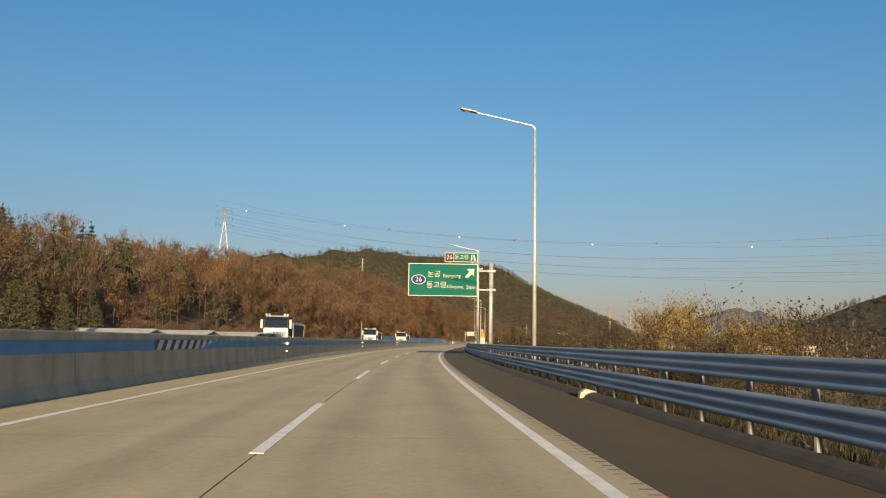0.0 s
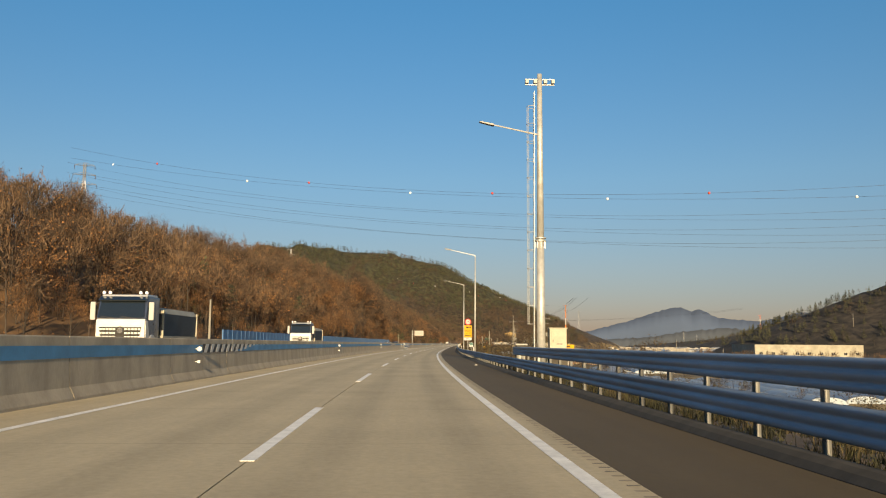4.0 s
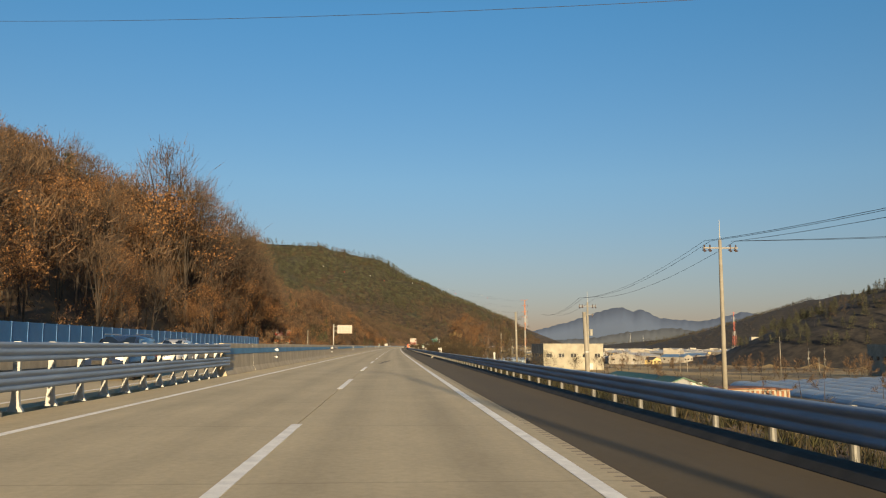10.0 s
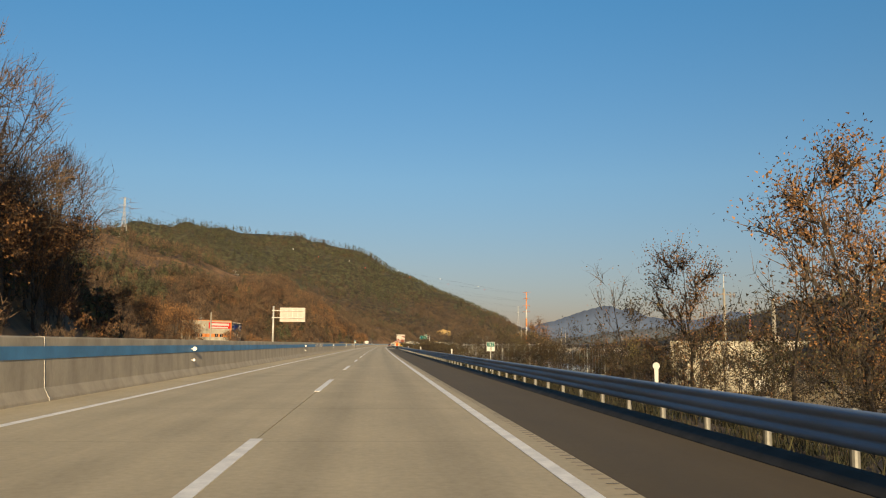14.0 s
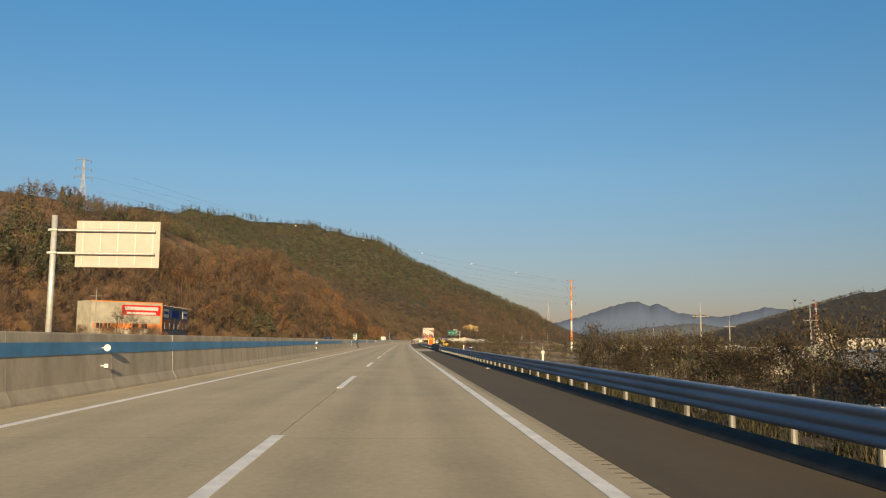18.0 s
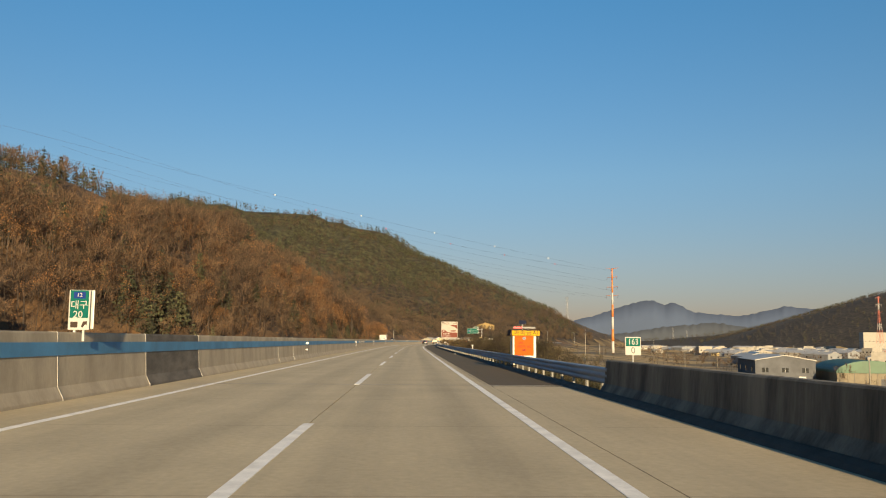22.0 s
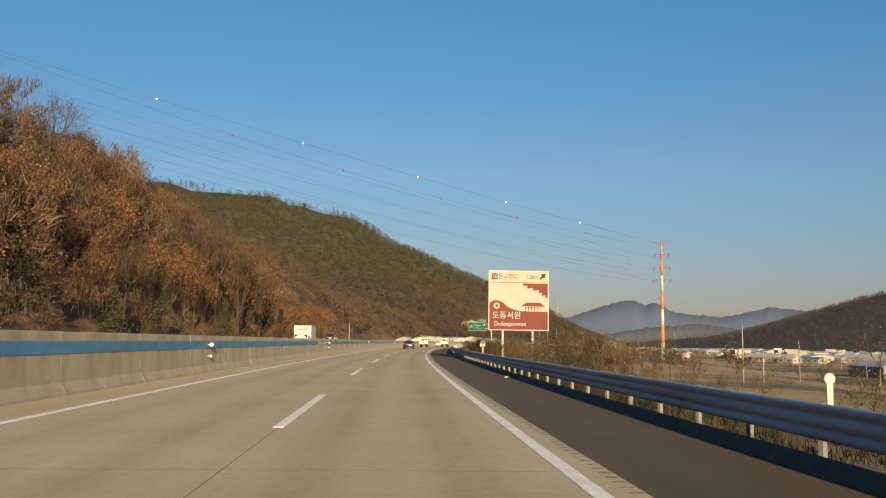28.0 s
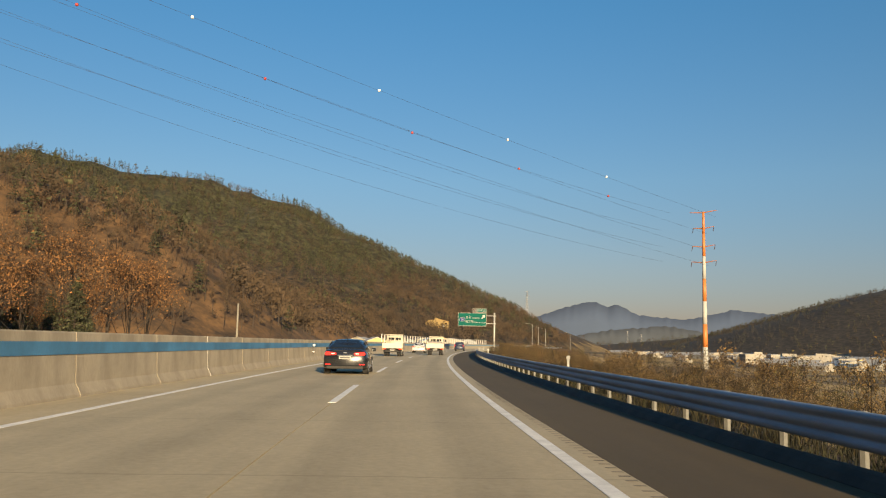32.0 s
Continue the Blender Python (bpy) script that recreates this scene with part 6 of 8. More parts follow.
city.matrix_basis = at(683.8, -7.74, 0)
part("post", box(0, 0.05, 1.6, 0.05, 0.05, 0.7), GALV, city)
part("post", box(0.2, 0.05, 1.6, 0.05, 0.05, 0.7), GALV, city)
part("plate", box(0.1, 0, 1.95, 0.47, 0.025, 0.9, 0.02), SIGN_WHITE, city)
part("green_field", box(0.1, -0.016, 2.08, 0.41, 0.006, 0.62), SIGN_GREEN, city)
part("route_plate", box(0.1, -0.02, 2.28, 0.26, 0.006, 0.15), SIGN_BLUE, city)
writing("12", 0.13, SIGN_WHITE, city, pose(0.1, -0.026, 2.28))
writing("대구", 0.21, SIGN_WHITE, city, pose(0.1, -0.022, 2.05))
writing("20", 0.22, SIGN_WHITE, city, pose(0.08, -0.022, 1.84))
part("writing_bar", box(0.0, -0.016, 1.62, 0.16, 0.006, 0.13), SIGN_BROWN_DARK, city)
part("rear_plate", box(0.16, 0.1, 1.96, 0.47, 0.02, 0.88, 0.02), GALV, city)
part("arrow", slab([(0.16, 1.58), (0.19, 1.55), (0.25, 1.63), (0.28, 1.60), (0.29, 1.70), (0.20, 1.69)], 'y', -0.022, -0.016), SIGN_BROWN_DARK, city)

# speed camera booth
booth = thing("speed_camera_booth", "orange speed camera booth with yellow roof board and solar panel", "camera booth")
booth.matrix_basis = at(706.3, 5.40, 0)
part("plinth", box(0, 0.55, -0.75, 1.3, 1.2, 1.9), KERB, booth)
part("cabinet", box(0, 0.55, 0.95, 1.16, 1.1, 1.5, 0.02), surface("booth_paint", (0.62, 0.58, 0.48), 0.5, vary=0.1, scale=2), booth)
part("orange_panel", box(-0.02, -0.01, 1.12, 0.95, 0.02, 0.95, 0.004), SIGN_ORANGE, booth)
part("roof", slab([(-0.74, 1.62), (0.74, 1.62), (0.66, 1.92), (-0.66, 1.92)], 'y', -0.14, 1.25, 0.02), SIGN_BROWN_DARK, booth)
part("yellow_board", box(0.05, -0.152, 1.75, 1.36, 0.02, 0.25, 0.005), SIGN_YELLOW, booth)
writing("과속금지", 0.27, SIGN_BROWN_DARK, booth, pose(0.05, -0.166, 1.75), stretch=1.25)
lens = part("lens_housing", rod((-0.02, -0.02, 1.49), (-0.02, -0.05, 1.49), 0.085, seg=20), DARK_PANEL, booth)
part("lens", rod((-0.02, -0.05, 1.49), (-0.02, -0.055, 1.49), 0.045, seg=16), SOLAR, lens)
writing("과속", 0.15, SIGN_BROWN_DARK, booth, pose(-0.17, -0.022, 1.26))
writing("안전띠 YES", 0.15, SIGN_BROWN_DARK, booth, pose(-0.02, -0.022, 1.08))
part("writing_bar", box(-0.02, -0.022, 0.92, 0.2, 0.004, 0.06), SIGN_BROWN_DARK, booth)
part("panel_pole", rod((-0.05, 0.4, 1.9), (-0.05, 0.4, 2.2), 0.03, seg=8), GALV, booth)
bm = box(0, 0, 0, 0.36, 0.02, 0.22, 0.004)
bmesh.ops.transform(bm, matrix=pose(-0.05, 0.3, 2.28, -25), verts=bm.verts)
part("solar_panel", bm, SOLAR, booth)
bar = part("led_bar", box(0.02, 0.2, 2.02, 1.12, 0.06, 0.10, 0.01), DARK_PANEL, booth)
for k in range(3):
    part("red_light", box(-0.44 + 0.14 * k, 0.166, 2.02, 0.12, 0.008, 0.08), LENS_RED, bar)

# white round-headed delineators on the rail
deline = thing("rail_delineator", "white round-headed delineator post on the guardrail", "delineator", "rail delineators")
part("stem", slab([(-0.03, 0.3), (0.03, 0.3), (0.042, 0.84), (-0.042, 0.84)], 'y', -0.01, 0.01, 0.004), SIGN_WHITE, deline)
part("head", rod((0, -0.012, 0.90), (0, 0.012, 0.90), 0.07, seg=16), SIGN_WHITE, deline)
for k, s in enumerate((15, 62, 109, 155, 202, 251, 300, 348, 397, 442, 487, 532, 577.7, 618, 739.5, 793, 847, 891.7, 936.5, 980.2, 1024, 1068, 1112, 1156)):
    (deline if k == 0 else copy_thing(deline, Matrix())).matrix_basis = at(s, 5.2, 0.05)

# inlets in the kerb, litter, skid marks, patches
for s, d in ((21.5, 4.45), (402.0, 4.45)):
    t = thing("kerb_inlet", "broken pale concrete drain inlet in the kerb", "drain inlet")
    t.matrix_basis = at(s, d)
    part("block", slab([(-0.12, -0.05), (0.35, -0.05), (0.3, 0.14), (0.05, 0.2), (-0.1, 0.1)], 'y', 0.0, 0.3, 0.03), surface("pale_concrete", (0.42, 0.38, 0.3), 0.9, vary=0.2), t)
    part("opening", box(0.15, 1.0, 0.02, 0.5, 1.2, 0.02), BLACK_PAINT, t)
for s, d, q in ((588.2, 4.2, 20), (752.5, 4.3, -15), (870, 4.2, 40), (174.5, 3.9, 10)):
    t = thing("crumpled_litter", "crumpled white plastic litter on the shoulder", "litter", "litter on the shoulder")
    bm = bmesh.new()
    bmesh.ops.create_icosphere(bm, subdivisions=2, radius=0.1)
    r = random.Random(int(s))
    for v in bm.verts:
        v.co = Vector((v.co.x * r.uniform(0.6, 1.5), v.co.y * r.uniform(0.5, 0.9), max(0, v.co.z * r.uniform(0.15, 0.5) + 0.03)))
    part("sheet", bm, SIGN_WHITE, t)
    t.matrix_basis = at(s, d, -0.025, q)
TYRE = surface("tyre_rubber_marks", (0.045, 0.042, 0.04), 0.9, vary=0.6, scale=1.5, fine=6, bump=0, spread=(0.3, 0.75))
skid = thing("skid_marks", "dark twin tyre skid marks on the concrete lane", "skid marks", kind="structure")
for k, off in enumerate((-0.12, -0.04, 0.04, 0.12)):
    V, F = [], []
    for i in range(15 - k % 2 * 3):
        s = 367.5 + i * 1.15 + k * 0.3
        mid_d = -1.1 + 0.046 * (s - 367.5) + off
        w = 0.024 + 0.006 * math.sin(i * 1.7 + k)
        V += [(*[float(c) for c in along(s, mid_d - w)], 0.004), (*[float(c) for c in along(s, mid_d + w)], 0.004)]
        if i:
            F.append((2 * i - 2, 2 * i - 1, 2 * i + 1, 2 * i))
    mesh_ob("skid_mark", V, F, TYRE, skid)
skid.matrix_basis = Matrix()

# ---- vehicles ----
def car_paint(name, color, rough=0.3, metal=0.0):
    return flat(name, color, rough, metal, coat=0.6)


CAR_BLACK = car_paint("black_car_paint", (0.012, 0.013, 0.016), 0.25)
CAR_WHITE = car_paint("white_car_paint", (0.56, 0.552, 0.528))
TRUCK_CREAM = car_paint("cream_truck_paint", (0.528, 0.48, 0.376), 0.45)
CAR_NAVY = car_paint("dark_blue_car_paint", (0.02, 0.03, 0.06))
CAR_SILVER = car_paint("silver_car_paint", (0.5, 0.5, 0.5), 0.35, 0.4)
GLASS_DARK = flat("tinted_glass", (0.012, 0.016, 0.02), 0.08, 0.0, 0.8)
TAIL_RED = flat("tail_lamp_red", (0.55, 0.015, 0.012), 0.2, coat=0.8)
LAMP_AMBER = flat("lamp_amber", (0.8, 0.25, 0.02), 0.25, coat=0.5)
CHROME = flat("chrome", (0.7, 0.7, 0.7), 0.12, 1.0)
ALLOY = flat("alloy_wheel", (0.45, 0.45, 0.46), 0.3, 0.8)
TARP = surface("dark_tarpaulin", (0.03, 0.035, 0.04), 0.6, vary=0.3, scale=1.0, bump=0.3)
CHASSIS = surface("chassis_black", (0.03, 0.028, 0.026), 0.8, vary=0.3, bump=0.1)
HEADLAMP = flat("headlamp_glass", (0.75, 0.76, 0.78), 0.1, coat=0.8)


def wheel(parent, x, y, r, w, rim=ALLOY, spokes=True):
    side = 1 if x > 0 else -1
    ax = Vector((1, 0, 0))
    bm = rod((x - w / 2, y, r), (x + w / 2, y, r), r, seg=26)
    es = [e for e in bm.edges if abs(e.verts[0].co.x - e.verts[1].co.x) < 1e-5]
    bmesh.ops.bevel(bm, geom=es, offset=0.03, segments=2, affect='EDGES')
    wl = part("wheel", bm, RUBBER, parent, "black tyre")
    part("rim", rod((x + side * (w / 2 - 0.01), y, r), (x + side * (w / 2 + 0.012), y, r), r * 0.68, r * 0.62, 22), rim if not spokes else CHASSIS, wl)
    if spokes:
        for k in range(5):
            q = k * 2 * math.pi / 5
            bm = box(0, 0, r * 0.36, 0.03, 0.085, r * 0.62, 0.008)
            bmesh.ops.transform(bm, matrix=Matrix.Translation((x + side * (w / 2 + 0.012), y, r)) @ Matrix.Rotation(q, 4, ax), verts=bm.verts)
            part("spoke", bm, rim, wl)
    return wl


def shell(stations, n=14, bm=None):
    """A car body lofted along y: stations of (y, half width low, half width high, z low, z high, roundness)."""
    bm = bm or bmesh.new()
    rings = []
    for y, wl, wh, z0, z1, rd in stations:
        pts = [(wl * 0.96, z0), (wl, z0 + 0.08 * (z1 - z0)), (wl, z0 + 0.5 * (z1 - z0)), (wl * 0.35 + wh * 0.65, z1 - rd), (wh * 0.93, z1 - rd * 0.3), (wh * 0.7, z1), (0.0, z1 + rd * 0.15)]
        ring = [bm.verts.new((x, y, z)) for x, z in pts] + [bm.verts.new((-x, y, z)) for x, z in pts[-2::-1]]
        rings.append(ring)
    for a, b in zip(rings, rings[1:]):
        for i in range(len(a) - 1):
            bm.faces.new((a[i], a[i + 1], b[i + 1], b[i]))
        bm.faces.new((a[-1], a[0], b[0], b[-1]))
    bm.faces.new(rings[0])
    bm.faces.new(rings[-1][::-1])
    return bm


def panel(pts, thick=0.012, bm=None):
    """A thin plate through four corners, pushed out along its normal."""
    bm = bm or bmesh.new()
    p = [Vector(q) for q in pts]
    n = (p[1] - p[0]).cross(p[-1] - p[0]).normalized() * thick
    a = [bm.verts.new(q - n) for q in p]
    b = [bm.verts.new(q + n) for q in p]
    k = len(p)
    bm.faces.new(a[::-1])
    bm.faces.new(b)
    for i in range(k):
        bm.faces.new((a[i], a[(i + 1) % k], b[(i + 1) % k], b[i]))
    return bm


def plate(parent, x, y, z, w=0.5, h=0.12):
    pl = part("number_plate", box(x, y, z, w, 0.012, h, 0.004), SIGN_WHITE, parent)
    part("plate_bar", box(x, y - 0.008, z, w * 0.8, 0.004, h * 0.5), DARK_PANEL, pl)


def sedan(name, paint, label, group=""):
    """Four-door saloon facing +y, its tail at y = 0."""
    t = thing(name, label, "car", group)
    body = part("body", shell([(0.0, 0.80, 0.76, 0.36, 0.93, 0.10), (0.06, 0.87, 0.80, 0.30, 1.0, 0.10), (0.35, 0.915, 0.82, 0.26, 1.05, 0.10), (1.1, 0.925, 0.84, 0.22, 1.02, 0.12), (2.4, 0.925, 0.84, 0.20, 0.98, 0.12),
                               (3.4, 0.92, 0.82, 0.22, 0.94, 0.12), (4.3, 0.90, 0.78, 0.25, 0.82, 0.14), (4.72, 0.80, 0.68, 0.30, 0.68, 0.12), (4.84, 0.66, 0.55, 0.36, 0.58, 0.08)]), paint, t, smooth=True)
    part("cabin", shell([(0.42, 0.70, 0.60, 0.92, 1.05, 0.03), (0.95, 0.80, 0.60, 0.92, 1.34, 0.10), (1.5, 0.82, 0.60, 0.92, 1.45, 0.11), (2.1, 0.82, 0.61, 0.92, 1.46, 0.11), (2.7, 0.82, 0.60, 0.92, 1.40, 0.10), (3.5, 0.80, 0.62, 0.90, 1.0, 0.03)]), paint, t, smooth=True)
    part("rear_window", panel([(-0.58, 0.50, 1.10), (0.58, 0.50, 1.10), (0.50, 1.16, 1.415), (-0.50, 1.16, 1.415)], 0.015), GLASS_DARK, t)
    part("windscreen", panel([(0.62, 3.42, 1.03), (-0.62, 3.42, 1.03), (-0.54, 2.66, 1.42), (0.54, 2.66, 1.42)], 0.015), GLASS_DARK, t)
    for sx in (-1, 1):
        part("side_window", panel([(sx * 0.815, 0.95, 1.06), (sx * 0.83, 2.0, 1.04), (sx * 0.70, 1.95, 1.38), (sx * 0.70, 1.30, 1.35)], 0.014), GLASS_DARK, t)
        part("side_window", panel([(sx * 0.83, 2.06, 1.04), (sx * 0.82, 3.15, 1.01), (sx * 0.70, 2.62, 1.34), (sx * 0.70, 2.02, 1.38)], 0.014), GLASS_DARK, t)
        part("door_seam", box(sx * 0.922, 2.04, 0.66, 0.012, 0.012, 0.6), CHASSIS, t)
        part("door_handle", box(sx * 0.928, 1.72, 0.86, 0.03, 0.2, 0.03, 0.008), paint, t)
        part("door_handle", box(sx * 0.928, 2.75, 0.84, 0.03, 0.2, 0.03, 0.008), paint, t)
        mir = part("side_mirror", box(sx * 1.02, 3.0, 1.02, 0.2, 0.12, 0.15, 0.04), paint, t)
        part("mirror_glass", box(sx * 1.02, 2.935, 1.02, 0.15, 0.01, 0.11), GLASS_DARK, mir)
        tl = part("tail_lamp", slab([(sx * 0.36, 0.80), (sx * 0.36, 0.90), (sx * 0.78, 0.95), (sx * 0.845, 0.86), (sx * 0.80, 0.78)], 'y', -0.03, 0.22, 0.01), TAIL_RED, t, "red wrap-round tail lamp")
        part("reverse_lamp", box(sx * 0.5, -0.035, 0.86, 0.14, 0.012, 0.04), HEADLAMP, tl)
        part("bumper_reflector", box(sx * 0.70, -0.01, 0.42, 0.24, 0.03, 0.05, 0.01), TAIL_RED, t)
        part("exhaust", rod((sx * 0.5, -0.03, 0.30), (sx * 0.5, 0.2, 0.30), 0.045, seg=14), CHROME, t)
        part("headlamp", slab([(sx * 0.45, 0.60), (sx * 0.74, 0.66), (sx * 0.80, 0.74), (sx * 0.5, 0.68)], 'y', 4.5, 4.74, 0.01), HEADLAMP, t)
        for y in (0.98, 3.82):
            wheel(t, sx * 0.80, y, 0.335, 0.225)
            bm = rod((sx * 0.915, y, 0.335), (sx * 0.93, y, 0.335), 0.375, seg=24)
            part("wheel_arch", bm, CHASSIS, t)
    part("bumper_lip", box(0, 0.06, 0.30, 1.5, 0.22, 0.12, 0.03), CHASSIS, t)
    part("boot_seam", box(0, -0.012, 0.98, 1.1, 0.02, 0.012), CHASSIS, t)
    part("boot_trim", box(0, -0.018, 0.79, 0.62, 0.02, 0.03, 0.006), CHROME, t)
    part("badge", box(0, -0.022, 0.90, 0.14, 0.012, 0.05, 0.01), CHROME, t)
    part("roof_fin", slab([(1.05, 1.42), (1.25, 1.43), (1.1, 1.50)], 'x', -0.02, 0.02), paint, t)
    plate(t, 0, -0.03, 0.70, 0.50, 0.12)
    return t


def estate(name, paint, label, group="", box_on_top=False):
    """Tall estate or off-roader facing +y, its tail at y = 0."""
    t = thing(name, label, "car", group)
    part("body", shell([(0.0, 0.84, 0.8, 0.42, 1.08, 0.08), (0.12, 0.92, 0.86, 0.34, 1.12, 0.08), (1.2, 0.94, 0.87, 0.28, 1.1, 0.1), (3.4, 0.94, 0.86, 0.28, 1.06, 0.12), (4.3, 0.91, 0.80, 0.32, 0.98, 0.14), (4.68, 0.78, 0.66, 0.4, 0.82, 0.12)]), paint, t, smooth=True)
    part("cabin", shell([(0.1, 0.82, 0.68, 1.05, 1.5, 0.08), (0.4, 0.84, 0.68, 1.05, 1.72, 0.10), (1.5, 0.85, 0.68, 1.05, 1.76, 0.11), (2.5, 0.85, 0.66, 1.05, 1.70, 0.11), (3.4, 0.84, 0.66, 1.0, 1.12, 0.03)]), paint, t, smooth=True)
    part("rear_window", panel([(-0.66, 0.10, 1.16), (0.66, 0.10, 1.16), (0.58, 0.26, 1.58), (-0.58, 0.26, 1.58)], 0.02), GLASS_DARK, t)
    part("windscreen", panel([(0.68, 3.34, 1.16), (-0.68, 3.34, 1.16), (-0.6, 2.5, 1.68), (0.6, 2.5, 1.68)], 0.02), GLASS_DARK, t)
    for sx in (-1, 1):
        for y0, y1 in ((0.4, 1.3), (1.38, 2.25), (2.33, 3.1)):
            part("side_window", panel([(sx * 0.86, y0, 1.16), (sx * 0.86, y1, 1.16), (sx * 0.74, min(y1, 2.62), 1.60), (sx * 0.74, y0 + 0.08, 1.62)], 0.014), GLASS_DARK, t)
        part("roof_rail", box(sx * 0.62, 1.5, 1.80, 0.04, 2.1, 0.035, 0.01), CHROME, t)
        part("side_mirror", box(sx * 1.04, 3.02, 1.16, 0.2, 0.13, 0.17, 0.04), paint, t)
        part("tail_lamp", box(sx * 0.82, 0.03, 1.05, 0.18, 0.14, 0.34, 0.03), TAIL_RED, t)
        part("headlamp", box(sx * 0.64, 4.56, 0.84, 0.34, 0.14, 0.14, 0.03), HEADLAMP, t)
        for y in (0.95, 3.7):
            wheel(t, sx * 0.81, y, 0.36, 0.23)
    part("grille", box(0, 4.64, 0.7, 0.8, 0.08, 0.2, 0.02), CHASSIS, t)
    plate(t, 0, -0.01, 0.82)
    if box_on_top:
        part("roof_box", shell([(0.6, 0.30, 0.2, 1.86, 1.95, 0.02), (0.8, 0.42, 0.34, 1.84, 2.12, 0.08), (2.0, 0.42, 0.34, 1.84, 2.16, 0.08), (2.6, 0.32, 0.2, 1.86, 1.98, 0.03)]), CAR_BLACK, t, "black roof box", smooth=True)
        for y in (0.9, 2.1):
            part("roof_bar", box(0, y, 1.825, 1.2, 0.05, 0.04), CHASSIS, t)
    return t


def flatbed(label, width=2.05, cover=False):
    """Light crew-cab lorry with a low dropside bed, facing +y, tail at y = 0."""
    t = thing("flatbed_truck", label, "truck", "flatbed trucks")
    hw = width / 2
    part("chassis", box(0, 2.6, 0.55, 0.9, 5.0, 0.22, 0.02), CHASSIS, t)
    part("bed_floor", box(0, 1.55, 0.88, width, 3.1, 0.12, 0.01), TRUCK_CREAM, t)
    gate = part("tailgate", box(0, 0.02, 1.13, width, 0.05, 0.42, 0.012), TRUCK_CREAM, t)
    for x in (-hw * 0.62, -hw * 0.2, hw * 0.2, hw * 0.62):
        part("gate_rib", box(x, -0.012, 1.13, 0.06, 0.03, 0.36, 0.006), TRUCK_CREAM, gate)
    for sx in (-1, 1):
        part("side_gate", box(sx * (hw - 0.025), 1.58, 1.13, 0.05, 3.05, 0.42, 0.012), TRUCK_CREAM, t)
        tl = part("tail_lamp", box(sx * (hw - 0.22), -0.02, 0.74, 0.34, 0.06, 0.12, 0.01), TAIL_RED, t)
        part("indicator", box(sx * (hw - 0.09), -0.055, 0.74, 0.1, 0.012, 0.1), LAMP_AMBER, tl)
        mir = part("side_mirror", box(sx * (hw + 0.06), 5.05, 1.75, 0.16, 0.06, 0.32, 0.02), CHASSIS, t)
        part("mirror_arm", rod((sx * (hw - 0.2), 4.95, 1.9), (sx * (hw + 0.05), 5.05, 1.85), 0.012, seg=6), CHASSIS, mir)
        wheel(t, sx * (hw - 0.28), 4.45, 0.36, 0.24, CAR_SILVER, False)
        for off in (0.0, 0.26):
            wheel(t, sx * (hw - 0.24 - off), 1.05, 0.36, 0.22, CAR_SILVER, False)
        part("mudflap", box(sx * (hw - 0.36), 0.55, 0.45, 0.46, 0.02, 0.4), RUBBER, t)
        part("side_window", panel([(sx * (hw - 0.115), 3.45, 1.42), (sx * (hw - 0.115), 4.75, 1.42), (sx * (hw - 0.2), 4.55, 1.92), (sx * (hw - 0.2), 3.5, 1.92)], 0.02), GLASS_DARK, t)
    cw = hw - 0.12
    cabin = part("cab", shell([(3.2, cw, cw * 0.9, 0.6, 2.06, 0.12), (3.4, cw, cw * 0.9, 0.5, 2.12, 0.12), (4.7, cw, cw * 0.9, 0.5, 2.10, 0.12), (5.1, cw, cw * 0.92, 0.5, 1.5, 0.1), (5.3, cw * 0.96, cw * 0.9, 0.5, 1.25, 0.1)]), TRUCK_CREAM, t, smooth=True)
    for x in (-0.34, 0.34):
        part("rear_window", box(x * cw * 1.1, 3.19, 1.72, cw * 0.62, 0.03, 0.36, 0.01), GLASS_DARK, cabin)
    part("windscreen", panel([(cw * 0.84, 5.09, 1.42), (-cw * 0.84, 5.09, 1.42), (-cw * 0.78, 4.76, 1.98), (cw * 0.78, 4.76, 1.98)], 0.03), GLASS_DARK, t)
    rack = part("headboard", box(0, 3.12, 1.62, width * 0.86, 0.04, 0.05), TRUCK_CREAM, t)
    for x in (-0.8, -0.4, 0, 0.4, 0.8):
        part("rack_bar", box(x * hw, 3.12, 1.66, 0.04, 0.04, 1.12), TRUCK_CREAM, rack)
    part("rack_bar", box(0, 3.12, 2.2, width * 0.86, 0.04, 0.05), TRUCK_CREAM, rack)
    part("roof_rack", box(0, 4.0, 2.2, width * 0.7, 0.9, 0.04), TRUCK_CREAM, t)
    part("bumper_bar", box(0, -0.03, 0.50, width * 0.9, 0.07, 0.12, 0.015), CHASSIS, t)
    plate(t, 0, -0.075, 0.66, 0.42, 0.2)
    if cover:
        part("cargo", shell([(0.1, hw - 0.1, hw - 0.2, 0.95, 1.5, 0.1), (1.6, hw - 0.1, hw - 0.2, 0.95, 1.62, 0.1), (3.0, hw - 0.1, hw - 0.2, 0.95, 1.55, 0.1)]), SIGN_CREAM, t)
    return t


